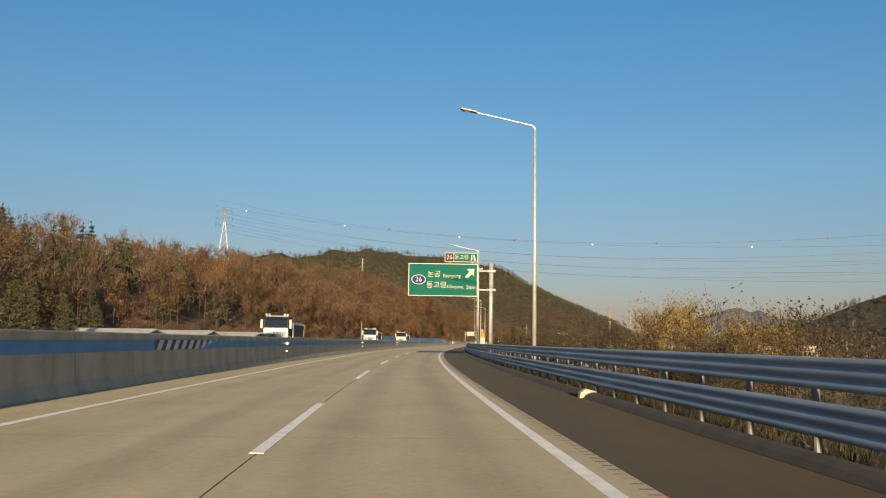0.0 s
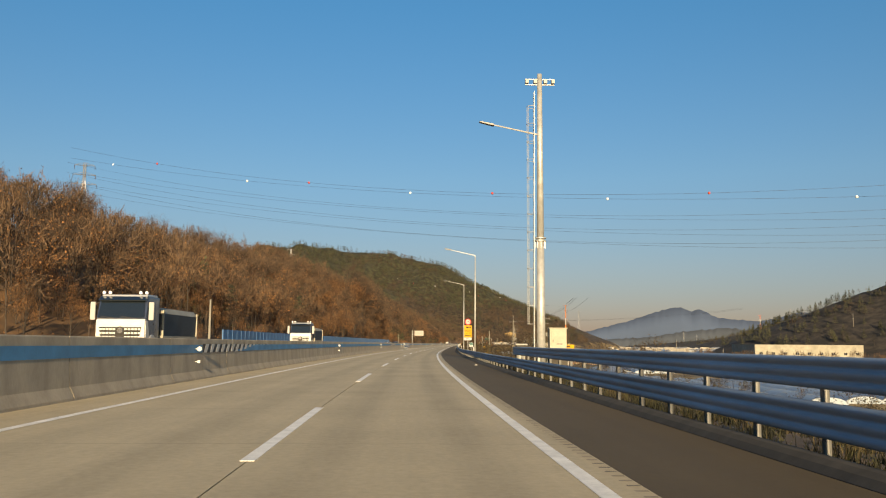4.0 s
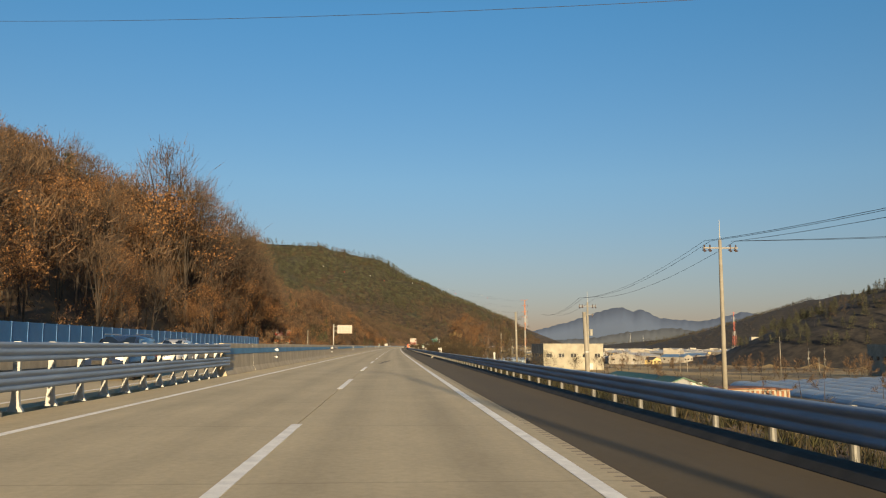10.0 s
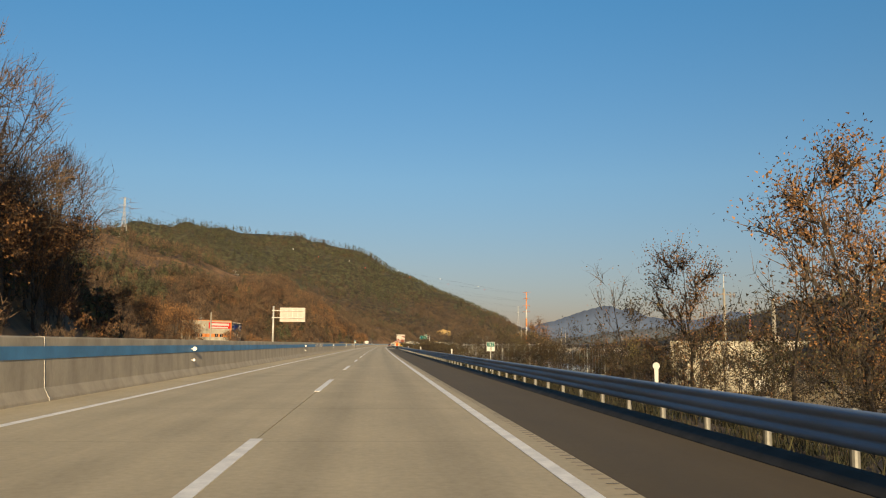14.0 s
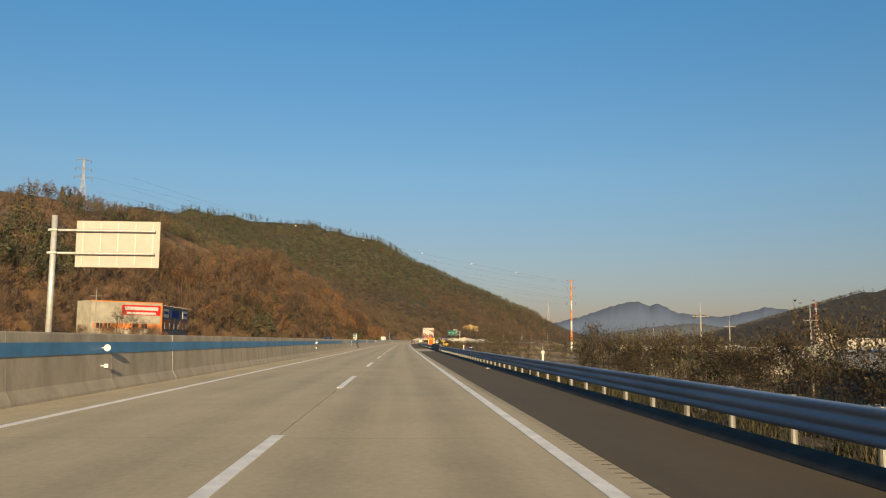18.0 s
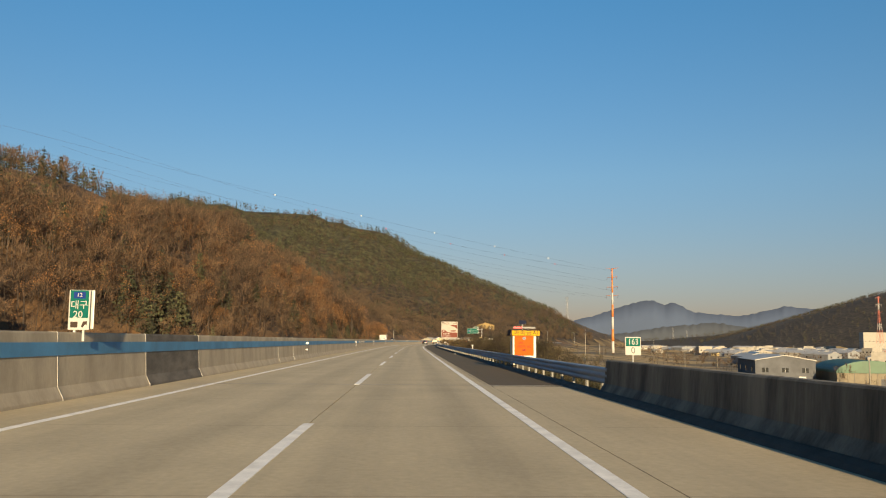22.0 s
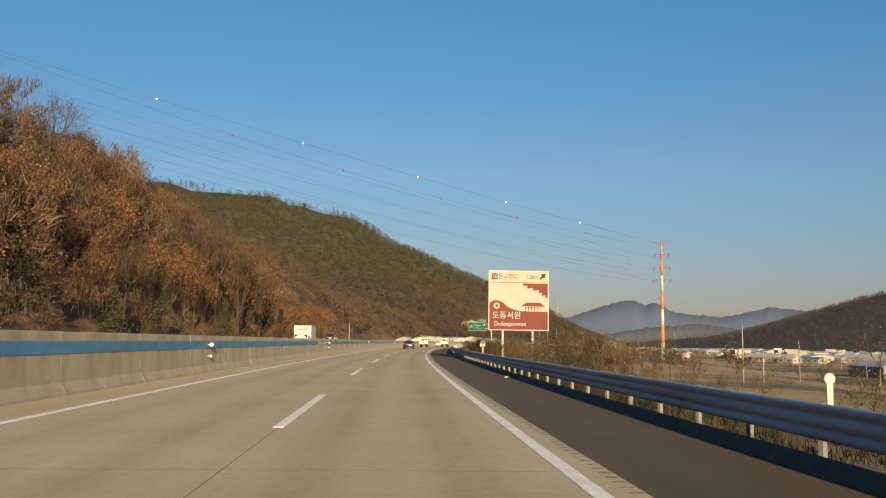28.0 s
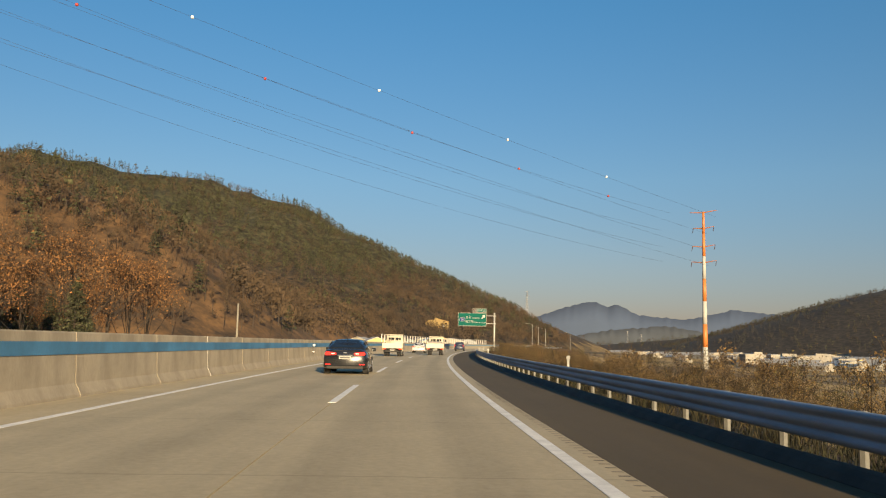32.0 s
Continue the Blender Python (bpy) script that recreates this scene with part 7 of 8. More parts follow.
def tipper(name, label, cab_paint, lower_paint):
    """Heavy tipper lorry, its cab facing +y; front at y = 0, body behind."""
    t = thing(name, label, "truck", "heavy trucks")
    part("chassis", box(0, -4.4, 0.95, 1.0, 8.4, 0.3, 0.02), CHASSIS, t)
    cab = part("cab", slab([(-2.1, 0.95), (-0.02, 0.95), (0.02, 2.3), (-0.28, 3.28), (-0.42, 3.42), (-2.05, 3.46)], 'x', -1.14, 1.14, 0.05), cab_paint, t)
    front = part("front_panel", slab([(-0.03, 0.9), (0.07, 0.92), (0.09, 2.1), (0.04, 2.37), (-0.05, 2.4)], 'x', -1.13, 1.13, 0.04), lower_paint, t)
    part("bumper", box(0, 0.04, 0.62, 2.36, 0.26, 0.5, 0.06), lower_paint, t)
    part("grille", slab([(-0.86, 1.28), (0.86, 1.28), (0.98, 2.0), (-0.98, 2.0)], 'y', 0.08, 0.1), CHASSIS, front)
    for k in range(4):
        for sx in (-1, 1):
            for i in range(5):
                part("grille_slat", box(sx * (0.27 + 0.155 * i), 0.112, 1.36 + 0.18 * k, 0.12, 0.03, 0.085, 0.01), lower_paint, front)
    emblem = part("emblem", rod((0, 0.1, 1.84), (0, 0.13, 1.84), 0.19, seg=24), CHASSIS, front)
    part("emblem_ring", rod((0, 0.125, 1.84), (0, 0.14, 1.84), 0.13, seg=24), CHROME, emblem)
    part("windscreen", panel([(1.07, 0.035, 2.42), (-1.07, 0.035, 2.42), (-1.02, -0.235, 3.22), (1.02, -0.235, 3.22)], 0.03), GLASS_DARK, t)
    for sx in (-0.5, 0.4):
        part("wiper", rod((sx, 0.075, 2.44), (sx + 0.55, 0.05, 2.5), 0.012, seg=6), CHASSIS, t)
    part("sun_visor", slab([(-0.42, 3.36), (-0.06, 3.22), (-0.04, 3.27), (-0.4, 3.47)], 'x', -1.1, 1.1, 0.01), GLASS_DARK, t)
    part("roof_deck", slab([(-2.0, 3.46), (-0.36, 3.44), (-0.42, 3.54), (-1.9, 3.57)], 'x', -1.06, 1.06, 0.03), CAR_SILVER, t)
    for x in (-1.0, -0.72, 0.72, 1.0):
        part("roof_lamp", rod((x, -0.5, 3.63), (x, -0.42, 3.63), 0.075, seg=12), HEADLAMP, t)
    for sx in (-1, 1):
        part("headlamp", box(sx * 0.92, 0.13, 0.74, 0.42, 0.1, 0.2, 0.03), HEADLAMP, t)
        part("corner_fairing", slab([(-0.55, 1.0), (-0.02, 1.0), (-0.02, 2.3), (-0.3, 2.3), (-0.5, 1.7)], 'x', *sorted((sx * 1.135, sx * 1.155))), lower_paint, cab)
        part("wheel_arch", rod((sx * 0.8, -1.0, 1.0), (sx * 1.17, -1.0, 1.0), 0.66, seg=20), lower_paint, cab)
        mir = part("side_mirror", box(sx * 1.36, -0.12, 2.75, 0.24, 0.14, 0.85, 0.05), SIGN_WHITE, t)
        part("mirror_arm", rod((sx * 1.1, -0.25, 3.15), (sx * 1.34, -0.12, 3.1), 0.02, seg=6), CHASSIS, mir)
        part("side_window", panel([(sx * 1.145, -1.25, 2.36), (sx * 1.145, -0.22, 2.36), (sx * 1.145, -0.42, 3.22), (sx * 1.145, -1.25, 3.22)], 0.02), GLASS_DARK, cab)
        part("door_handle", box(sx * 1.15, -1.15, 2.15, 0.03, 0.2, 0.04, 0.008), CHASSIS, cab)
        for y in (-1.0, -2.9, -6.2, -7.6):
            wheel(t, sx * 1.02, y, 0.52, 0.32, CAR_SILVER, False)
    bodyp = part("tipper_body", slab([(-1.18, 1.3), (1.18, 1.3), (1.22, 2.75), (1.0, 3.02), (-1.0, 3.02), (-1.22, 2.75)], 'y', -8.8, -2.45, 0.04), TARP, t)
    part("folded_tarpaulin", slab([(-1.24, 2.72), (1.24, 2.72), (1.06, 3.0), (0.3, 3.1), (-0.4, 3.06), (-1.04, 3.0)], 'y', -8.84, -2.42, 0.03), BOX_GREY, bodyp)
    part("body_rim", slab([(-1.26, 1.3), (1.26, 1.3), (1.26, 1.62), (-1.26, 1.62)], 'y', -8.84, -2.42, 0.02), BOX_GREY, bodyp)
    for y in (-8.8, -2.46):
        for sx in (-1, 1):
            part("body_post", box(sx * 1.22, y, 2.1, 0.08, 0.12, 1.6, 0.01), BOX_GREY, bodyp)
    return t


def box_van(name, label):
    t = thing(name, label, "truck")
    part("chassis", box(0, -3.0, 0.6, 0.9, 5.6, 0.24), CHASSIS, t)
    part("cab", shell([(-1.6, 0.9, 0.84, 0.5, 2.0, 0.1), (-0.5, 0.92, 0.85, 0.45, 2.05, 0.12), (-0.1, 0.92, 0.84, 0.45, 1.4, 0.1), (0.05, 0.88, 0.8, 0.45, 1.15, 0.08)]), CAR_WHITE, t, smooth=True)
    part("windscreen", panel([(0.8, -0.12, 1.32), (-0.8, -0.12, 1.32), (-0.74, -0.46, 1.92), (0.74, -0.46, 1.92)], 0.04), GLASS_DARK, t)
    cargo = part("cargo_box", box(0, -3.75, 1.95, 2.05, 4.2, 2.3, 0.03), SIGN_WHITE, t)
    for x in (-1.03, 1.03):
        part("edge_trim", box(x, -1.66, 1.95, 0.05, 0.05, 2.3), ALLOY, cargo)
    part("cooling_unit", box(0, -1.5, 2.85, 1.2, 0.36, 0.4, 0.04), SIGN_WHITE, t)
    for sx in (-1, 1):
        part("headlamp", box(sx * 0.66, 0.04, 0.9, 0.34, 0.08, 0.18, 0.02), HEADLAMP, t)
        part("side_mirror", box(sx * 1.05, -0.2, 1.65, 0.16, 0.08, 0.34, 0.02), CHASSIS, t)
        part("side_window", panel([(sx * 0.91, -1.2, 1.32), (sx * 0.91, -0.35, 1.32), (sx * 0.86, -0.6, 1.85), (sx * 0.86, -1.2, 1.85)], 0.03), GLASS_DARK, t)
        for y in (-0.8, -4.6):
            wheel(t, sx * 0.82, y, 0.36, 0.24, CAR_SILVER, False)
    part("grille", box(0, 0.06, 0.82, 0.9, 0.04, 0.16, 0.01), CHASSIS, t)
    return t


black_car = sedan("black_sedan", CAR_BLACK, "glossy black four-door sedan driving ahead")
black_car.matrix_basis = at(986.5, -2.95, 0.0, 0.4)
white_car = sedan("white_sedan", CAR_WHITE, "white sedan driving between the trucks ahead")
white_car.matrix_basis = at(1072, -3.4, 0.0)
flat_a = flatbed("cream crew-cab flatbed truck with an empty low bed")
flat_a.matrix_basis = at(1037, -3.9, 0.0)
flat_b = flatbed("cream flatbed truck with pale cargo in its bed", cover=True)
flat_b.matrix_basis = at(1052, -0.1, 0.0)
dark_car = estate("dark_estate_car", CAR_NAVY, "dark blue car driving far ahead")
dark_car.matrix_basis = at(1120, 0.1, 0.0)
for kind, s, d in ((0, 66, -11.1), (1, 341, -11.1), (2, 364, -14.8), (3, 677, -11.1)):
    e = estate("oncoming_car", CAR_NAVY if kind != 2 else CAR_SILVER, "dark estate car coming the other way behind the wall" if kind != 2 else "silver estate car coming the other way", "oncoming cars")
    e.matrix_basis = at(s, d, 0.0, 180)
e = estate("oncoming_white_car", CAR_WHITE, "white estate car with a black roof box", "oncoming cars", True)
e.matrix_basis = at(951.5, -11.2, 0.0, 180)
tip = tipper("tipper_truck", "dark blue tipper truck with a white front coming the other way", CAR_NAVY, CAR_WHITE)
tip.matrix_basis = at(214.7, -13.35, 0.0, 180)
tip2 = tipper("white_tipper_truck", "white-fronted tipper truck coming the other way", CHASSIS, CAR_WHITE)
tip2.matrix_basis = at(80, -13.6, 0.0, 180)
tip3 = tipper("blue_tipper_truck", "dark blue tipper truck with a covered load", CAR_NAVY, CAR_WHITE)
tip3.matrix_basis = at(160.5, -13.6, 0.0, 180)
van = box_van("box_truck", "white refrigerated box truck coming the other way")
van.matrix_basis = at(940.3, -13.6, 0.0, 180)

# ---- pylons, poles, wires ----
ORANGE_PAINT = flat("pylon_orange", (0.5, 0.17, 0.045), 0.5)
PYLON_STEEL = surface("pylon_steel", (0.36, 0.36, 0.36), 0.5, 0.6, vary=0.15, scale=1, bump=0)
PYLON_RED = surface("pylon_red", (0.42, 0.13, 0.09), 0.6, 0.1, vary=0.15, scale=1, bump=0)
WIRE = flat("power_cable", (0.02, 0.021, 0.024), 0.6, 0.3)
CONCRETE_POLE = surface("concrete_pole", (0.224, 0.208, 0.172), 0.85, vary=0.15, scale=2, bump=0.1)
ARM_STEEL = surface("dull_arm_steel", (0.16, 0.155, 0.15), 0.6, 0.3, vary=0.2, scale=3, bump=0.05)
TRANSFORMER = surface("grey_transformer_paint", (0.22, 0.22, 0.20), 0.6, vary=0.15, scale=3, bump=0.05)
INSULATOR = flat("insulator", (0.05, 0.03, 0.025), 0.3)


def lattice(name, h, w, label, mats, arms=3, group="lattice pylons"):
    """Four-legged lattice tower with cross arms."""
    t = thing(name, label, "pylon", group)
    hs = np.linspace(0, h, 10)
    half = [w / 2 * (1 - 0.88 * min(1, z / (h * 0.75))) for z in hs]
    bands = [bmesh.new() for _ in range(3)]
    for i in range(9):
        bm = bands[i % 3 if len(mats) > 1 else 0]
        z0, z1, a, b = hs[i], hs[i + 1], half[i], half[i + 1]
        c0 = [(-a, -a, z0), (a, -a, z0), (a, a, z0), (-a, a, z0)]
        c1 = [(-b, -b, z1), (b, -b, z1), (b, b, z1), (-b, b, z1)]
        for k in range(4):
            rod(c0[k], c1[k], 0.14, seg=4, bm=bm, cap=False)
            rod(c0[k], c1[(k + 1) % 4], 0.075, seg=3, bm=bm, cap=False)
            rod(c0[(k + 1) % 4], c1[k], 0.075, seg=3, bm=bm, cap=False)
            rod(c1[k], c1[(k + 1) % 4], 0.075, seg=3, bm=bm, cap=False)
    for k, bm in enumerate(bands):
        if len(bm.verts):
            part("lattice", bm, mats[k % len(mats)], t)
        else:
            bm.free()
    for k in range(arms):
        z = h * (0.98 - 0.12 * k)
        L = w * (0.55 + 0.06 * k)
        for sx in (-1, 1):
            bm = bmesh.new()
            rod((0, 0.3, z), (sx * L, 0, z), 0.09, seg=4, bm=bm)
            rod((0, -0.3, z), (sx * L, 0, z), 0.09, seg=4, bm=bm)
            rod((0, 0, z + 1.2), (sx * L, 0, z), 0.07, seg=4, bm=bm)
            part("cross_arm", bm, mats[k % len(mats)], t)
        for sx in (-1, 1):
            part("insulator", rod((sx * L, 0, z), (sx * L, 0, z - 1.6), 0.1, seg=6), INSULATOR, t)
    return t


def tower_at(s, d, top, h, turn=0.0, red=False, w=7.0, z=None):
    x, y = along(s, d)
    g = height(x, y) - 0.5
    h = top - g if z is None else h
    t = lattice("lattice_pylon", h, w, "red and white lattice power pylon" if red else "grey steel lattice power pylon on the ridge", [PYLON_RED, SIGN_WHITE, PYLON_RED] if red else [PYLON_STEEL])
    t.matrix_basis = pose(float(x), float(y), g, 0, 0, heading(s) + turn)
    return t


tower_at(455.2, -146.4, 72.7, 0, 20)
tower_at(300, 262, 48, 0, 20)
tower_at(1000, -190, 101, 0, 40)


def far_tower(x, y, h, red=False):
    t = lattice("lattice_pylon", h, 7.0, "red and white lattice power pylon" if red else "grey lattice power pylon far across the valley", [PYLON_RED, SIGN_WHITE, PYLON_RED] if red else [PYLON_STEEL])
    t.matrix_basis = pose(x, y, height(x, y) - 0.5, 0, 0, 10)


far_tower(28, 1310, 30)
far_tower(709, 1462, 64, True)
far_tower(590, 2120, 52)
far_tower(1330, 3120, 40)
far_tower(1250, 3050, 40)

mono = thing("power_monopole", "tall orange and white tubular power pole", "power pole")
mx, my = 309.4, 1222.4
mono.matrix_basis = pose(float(mx), float(my), height(mx, my) - 0.5, 0, 0, -60)
H = 53.3 - (height(mx, my) - 0.5)
for k in range(7):
    z0, z1 = H * k / 7, H * (k + 1) / 7
    r0, r1 = 1.05 - 0.62 * k / 7, 1.05 - 0.62 * (k + 1) / 7
    part("pole_section", rod((0, 0, z0), (0, 0, z1), r0, r1, 18), SIGN_WHITE if k % 2 == 0 and k < 6 else ORANGE_PAINT, mono, smooth=True)
for z, L in ((H - 0.4, 5.6), (H - 6.5, 4.2), (H - 13.5, 4.6), (H - 19.5, 5.0)):
    arm = part("cross_arm", rod((-L, 0, z + 0.5), (0, 0, z), 0.12, 0.22, 8), ORANGE_PAINT, mono)
    part("cross_arm", rod((L, 0, z + 0.5), (0, 0, z), 0.12, 0.22, 8), ORANGE_PAINT, mono)
    if z < H - 1:
        for sx in (-1, 1):
            part("insulator", rod((sx * L, 0, z + 0.4), (sx * L, -0.6, z - 1.4), 0.12, seg=6), INSULATOR, arm)


def cable(a, b, sag, r=0.03, name="power_cable", n=26, mat=WIRE):
    """A hanging wire between two places."""
    a, b = np.array(a, float), np.array(b, float)
    q = np.linspace(0, 1, n)
    P = a[None] + (b - a)[None] * q[:, None]
    P[:, 2] -= 4 * sag * q * (1 - q)
    w = (b - a) / np.linalg.norm(b - a)
    u = np.cross(w, (0, 0, 1.0))
    u /= np.linalg.norm(u)
    t = np.cross(u, w)
    V, F = [], []
    for i in range(n):
        for k in range(3):
            g = 6.2832 * k / 3
            V.append(P[i] + r * (math.cos(g) * u + math.sin(g) * t))
    for i in range(n - 1):
        for k in range(3):
            F.append((i * 3 + k, i * 3 + (k + 1) % 3, i * 3 + 3 + (k + 1) % 3, i * 3 + 3 + k))
    return tagged(mesh_ob(name, V, F, mat), "thin dark overhead power cable", "cable", "overhead cables")


def world_at(s, d, z):
    x, y = along(s, d)
    return np.array((float(x), float(y), z))


BALL_RED, BALL_WHITE = flat("ball_red", (0.45, 0.05, 0.04), 0.5), flat("ball_white", (0.8, 0.8, 0.78), 0.5)


def hung_on(pts, balls, mat, r, span):
    """An earth wire through three known places of its hang (a parabola over its run), with marker balls on it."""
    p = [world_at(*q) for q in pts]
    a, b = p[0], p[-1]
    w = (b - a)[:2]
    L = np.linalg.norm(w)
    w = w / L
    run = [float(np.dot((q - a)[:2], w)) for q in p]
    co = np.polyfit(run, [q[2] for q in p], 2)
    q = np.linspace(span[0], span[1], 44)
    P = np.stack([a[0] + w[0] * q, a[1] + w[1] * q, np.polyval(co, q)], 1)
    side = np.array((-w[1], w[0], 0))
    V, F = [], []
    for i in range(len(q)):
        for k in range(3):
            g = 6.2832 * k / 3
            V.append(P[i] + r * (math.cos(g) * side + math.sin(g) * np.array((0, 0, 1))))
    for i in range(len(q) - 1):
        for k in range(3):
            F.append((i * 3 + k, i * 3 + (k + 1) % 3, i * 3 + 3 + (k + 1) % 3, i * 3 + 3 + k))
    tagged(mesh_ob("power_cable", V, F, WIRE), "thin dark overhead power cable", "cable", "overhead cables")
    for g in balls:
        c = np.array((a[0] + w[0] * g, a[1] + w[1] * g, float(np.polyval(co, g))))
        t = thing("marker_ball", "white marker ball on an overhead wire" if mat is BALL_WHITE else "red marker ball on an overhead wire", "marker ball", "wire marker balls")
        bm = bmesh.new()
        bmesh.ops.create_uvsphere(bm, u_segments=14, v_segments=9, radius=0.38)
        part("ball", bm, mat, t, smooth=True)
        part("clamp", rod((0, -0.3, 0.0), (0, 0.3, 0.0), 0.06, seg=6), GALV, t)
        t.matrix_basis = Matrix.Translation(c)


W_RUN = [(417.4, -70.4, 58.6), (389.6, -10.8, 49.6), (363.4, 48.0, 43.3)]
R_RUN = [(395.8, -44.4, 53.9), (368.0, 14.5, 45.9), (344.7, 71.6, 41.75)]
hung_on(W_RUN, [-66, 0, 65.8, 130.3, 195], BALL_WHITE, 0.035, (-90, 330))
hung_on(R_RUN, [-66, 0, 65, 127, 190], BALL_RED, 0.035, (-110, 300))
for dz, ds in ((-5.5, 2), (-9.5, 3), (-13.0, 2)):
    hung_on([(s + ds, d, z + dz) for s, d, z in W_RUN], [], BALL_WHITE, 0.03, (-90, 330))
    hung_on([(s - ds, d, z + dz - 0.8) for s, d, z in R_RUN], [], BALL_RED, 0.03, (-110, 300))
W2_RUN = [(1121.3, -58.4, 69.8), (1161.0, -24.6, 64.4), (1191.9, 6.8, 59.4), (1227.8, 36.6, 55.4)]
R2_RUN = [(1153.5, -52.9, 67.0), (1188.0, -19.9, 61.2), (1220.8, 9.3, 57.0)]
hung_on(W2_RUN, [-52, 0, 50, 96, 141], BALL_WHITE, 0.035, (-180, 205))
hung_on(R2_RUN, [-46, 0, 47.0, 90, 134], BALL_RED, 0.035, (-180, 170))
for dz in (-7.5, -13.5, -19.0):
    hung_on([(s, d, z + dz) for s, d, z in W2_RUN], [], BALL_WHITE, 0.03, (-180, 200))
    hung_on([(s, d, z + dz) for s, d, z in R2_RUN], [], BALL_RED, 0.03, (-180, 165))


def utility_pole(h, label, transformer=False, wide=1.0, bare=False):
    t = thing("utility_pole", label, "utility pole", "concrete utility poles")
    part("pole", rod((0, 0, -0.5), (0, 0, h), 0.17, 0.10, 12), CONCRETE_POLE, t, smooth=True)
    if bare:
        return t
    part("top_spike", rod((0, 0, h), (0, 0, h + 1.3), 0.03, 0.02, 6), GALV, t)
    arm = part("cross_arm", box(0, 0, h - 0.5, 2.2 * wide, 0.09, 0.09), ARM_STEEL, t)
    for x in (-1.0, -0.65, 0.65, 1.0):
        part("insulator", rod((x * wide, 0, h - 0.75), (x * wide, 0, h - 0.3), 0.05, seg=8), INSULATOR, arm)
        part("insulator", rod((x * wide - 0.12, 0, h - 0.62), (x * wide + 0.12, 0, h - 0.70), 0.045, seg=8), INSULATOR, arm)
    if transformer:
        arm2 = part("cross_arm", box(0, 0, h - 1.6, 1.5, 0.08, 0.08), ARM_STEEL, t)
        for x in (-0.6, 0.6):
            part("insulator", rod((x, 0, h - 1.85), (x, 0, h - 1.45), 0.05, seg=8), INSULATOR, arm2)
        for x in (-0.38, 0.38):
            part("transformer", rod((x, -0.05, h - 4.2), (x, -0.05, h - 3.4), 0.22, seg=14), TRANSFORMER, t)
    return t


u1 = utility_pole(10.4, "concrete utility pole with cross arm and insulators")
u2 = utility_pole(9.9, "concrete utility pole carrying two grey transformers", True)
u3 = utility_pole(6.4, "short bare concrete pole", bare=True)
pole_spots = [(u2, 294.4, 22.6, 0), (u1, 355.0, 20.3, 0), (u2, 409.0, 24.3, 0), (u1, 652.1, 37.7, 0), (u2, 640, 46, 8), (u1, 498, 30, 10), (u1, 700, 60, 0)]
rr = random.Random(5)
for k in range(46):
    pole_spots.append((rr.choice((u1, u2, u3)), rr.uniform(300, 1500), rr.uniform(55, 330), rr.uniform(0, 90)))
pole_spots += [(u3, 470, 21, 0), (u1, 715, -60, 0), (u3, 215, -23.5, 0), (u3, 560, -26, 30), (u3, 1060, -26, 0)]
seen_poles = set()
for src, s, d, turn in pole_spots:
    x, y = along(s, d)
    m = pose(float(x), float(y), height(x, y), 0, 0, heading(s) + turn)
    ob = copy_thing(src, m) if src.name in seen_poles else src
    seen_poles.add(src.name)
    ob.matrix_basis = m
for s, d, top, lean in ((355.6, 11.9, 3.45, -2.5), (413.9, 16.0, 5.8, -1.0)):
    stub = thing("stub_pole", "bare concrete pole stub without arms behind the guardrail", "pole", "bare pole stubs")
    x, y = along(s, d)
    stub.matrix_basis = pose(float(x), float(y), 0, 0, lean, heading(s))
    part("shaft", rod((0, 0, height(x, y) - 0.3), (0, 0, top), 0.15, 0.115, 14), CONCRETE_POLE, stub, smooth=True)
    part("band", rod((0, 0, top - 2.5), (0, 0, top - 2.43), 0.142, seg=14), GALV, stub)
spots = [(235, 21, 7.6), (294.4, 22.6, 7.4), (355.0, 20.3, 7.9), (409.0, 24.3, 7.4), (470, 30, 7.6)]
for a, b in zip(spots, spots[1:]):
    for off in (-1.0, -0.6, 1.0):
        cable(world_at(a[0], a[1] + off, a[2]), world_at(b[0], b[1] + off, b[2]), 0.9, 0.014, n=14)
cable(world_at(355, 21.0, 7.9), world_at(330, 75, 10.5), 1.0, 0.014, n=12)
cable(world_at(355, 21.3, 7.9), world_at(331, 75, 10.2), 1.0, 0.014, n=12)

# ---- buildings ----
WALL_WHITE = surface("white_render", (0.31, 0.287, 0.245), 0.8, vary=0.12, scale=0.6, fine=8, bump=0.05)
WALL_GREY = surface("grey_cladding", (0.20, 0.21, 0.22), 0.7, vary=0.15, scale=0.5, fine=8, bump=0.1, stretch=(6, 6, 0.3))
WALL_YELLOW = surface("yellow_render", (0.496, 0.384, 0.176), 0.8, vary=0.12, scale=0.6)
ROOF_GREY = surface("grey_sheet_roof", (0.42, 0.41, 0.38), 0.55, 0.1, vary=0.18, scale=0.4, fine=6, bump=0.1)
ROOF_BLUE = surface("blue_sheet_roof", (0.10, 0.19, 0.32), 0.5, vary=0.15, scale=0.4)
WALL_OCHRE = surface("ochre_render", (0.27, 0.19, 0.075), 0.85, vary=0.15, scale=0.6)
WALL_CREAM = surface("cream_block_wall", (0.288, 0.268, 0.212), 0.85, vary=0.2, scale=0.5)
WALL_TAN = surface("tan_sheet_wall", (0.16, 0.136, 0.092), 0.7, vary=0.15, scale=0.5)
WALL_SLATE = surface("dark_sheet_wall", (0.07, 0.075, 0.085), 0.7, vary=0.25, scale=0.4)
ROOF_RUST = surface("rusty_sheet", (0.2, 0.085, 0.04), 0.8, vary=0.3, scale=0.8)
ROOF_GREEN = surface("green_sheet_roof", (0.035, 0.095, 0.05), 0.55, vary=0.15, scale=0.4)
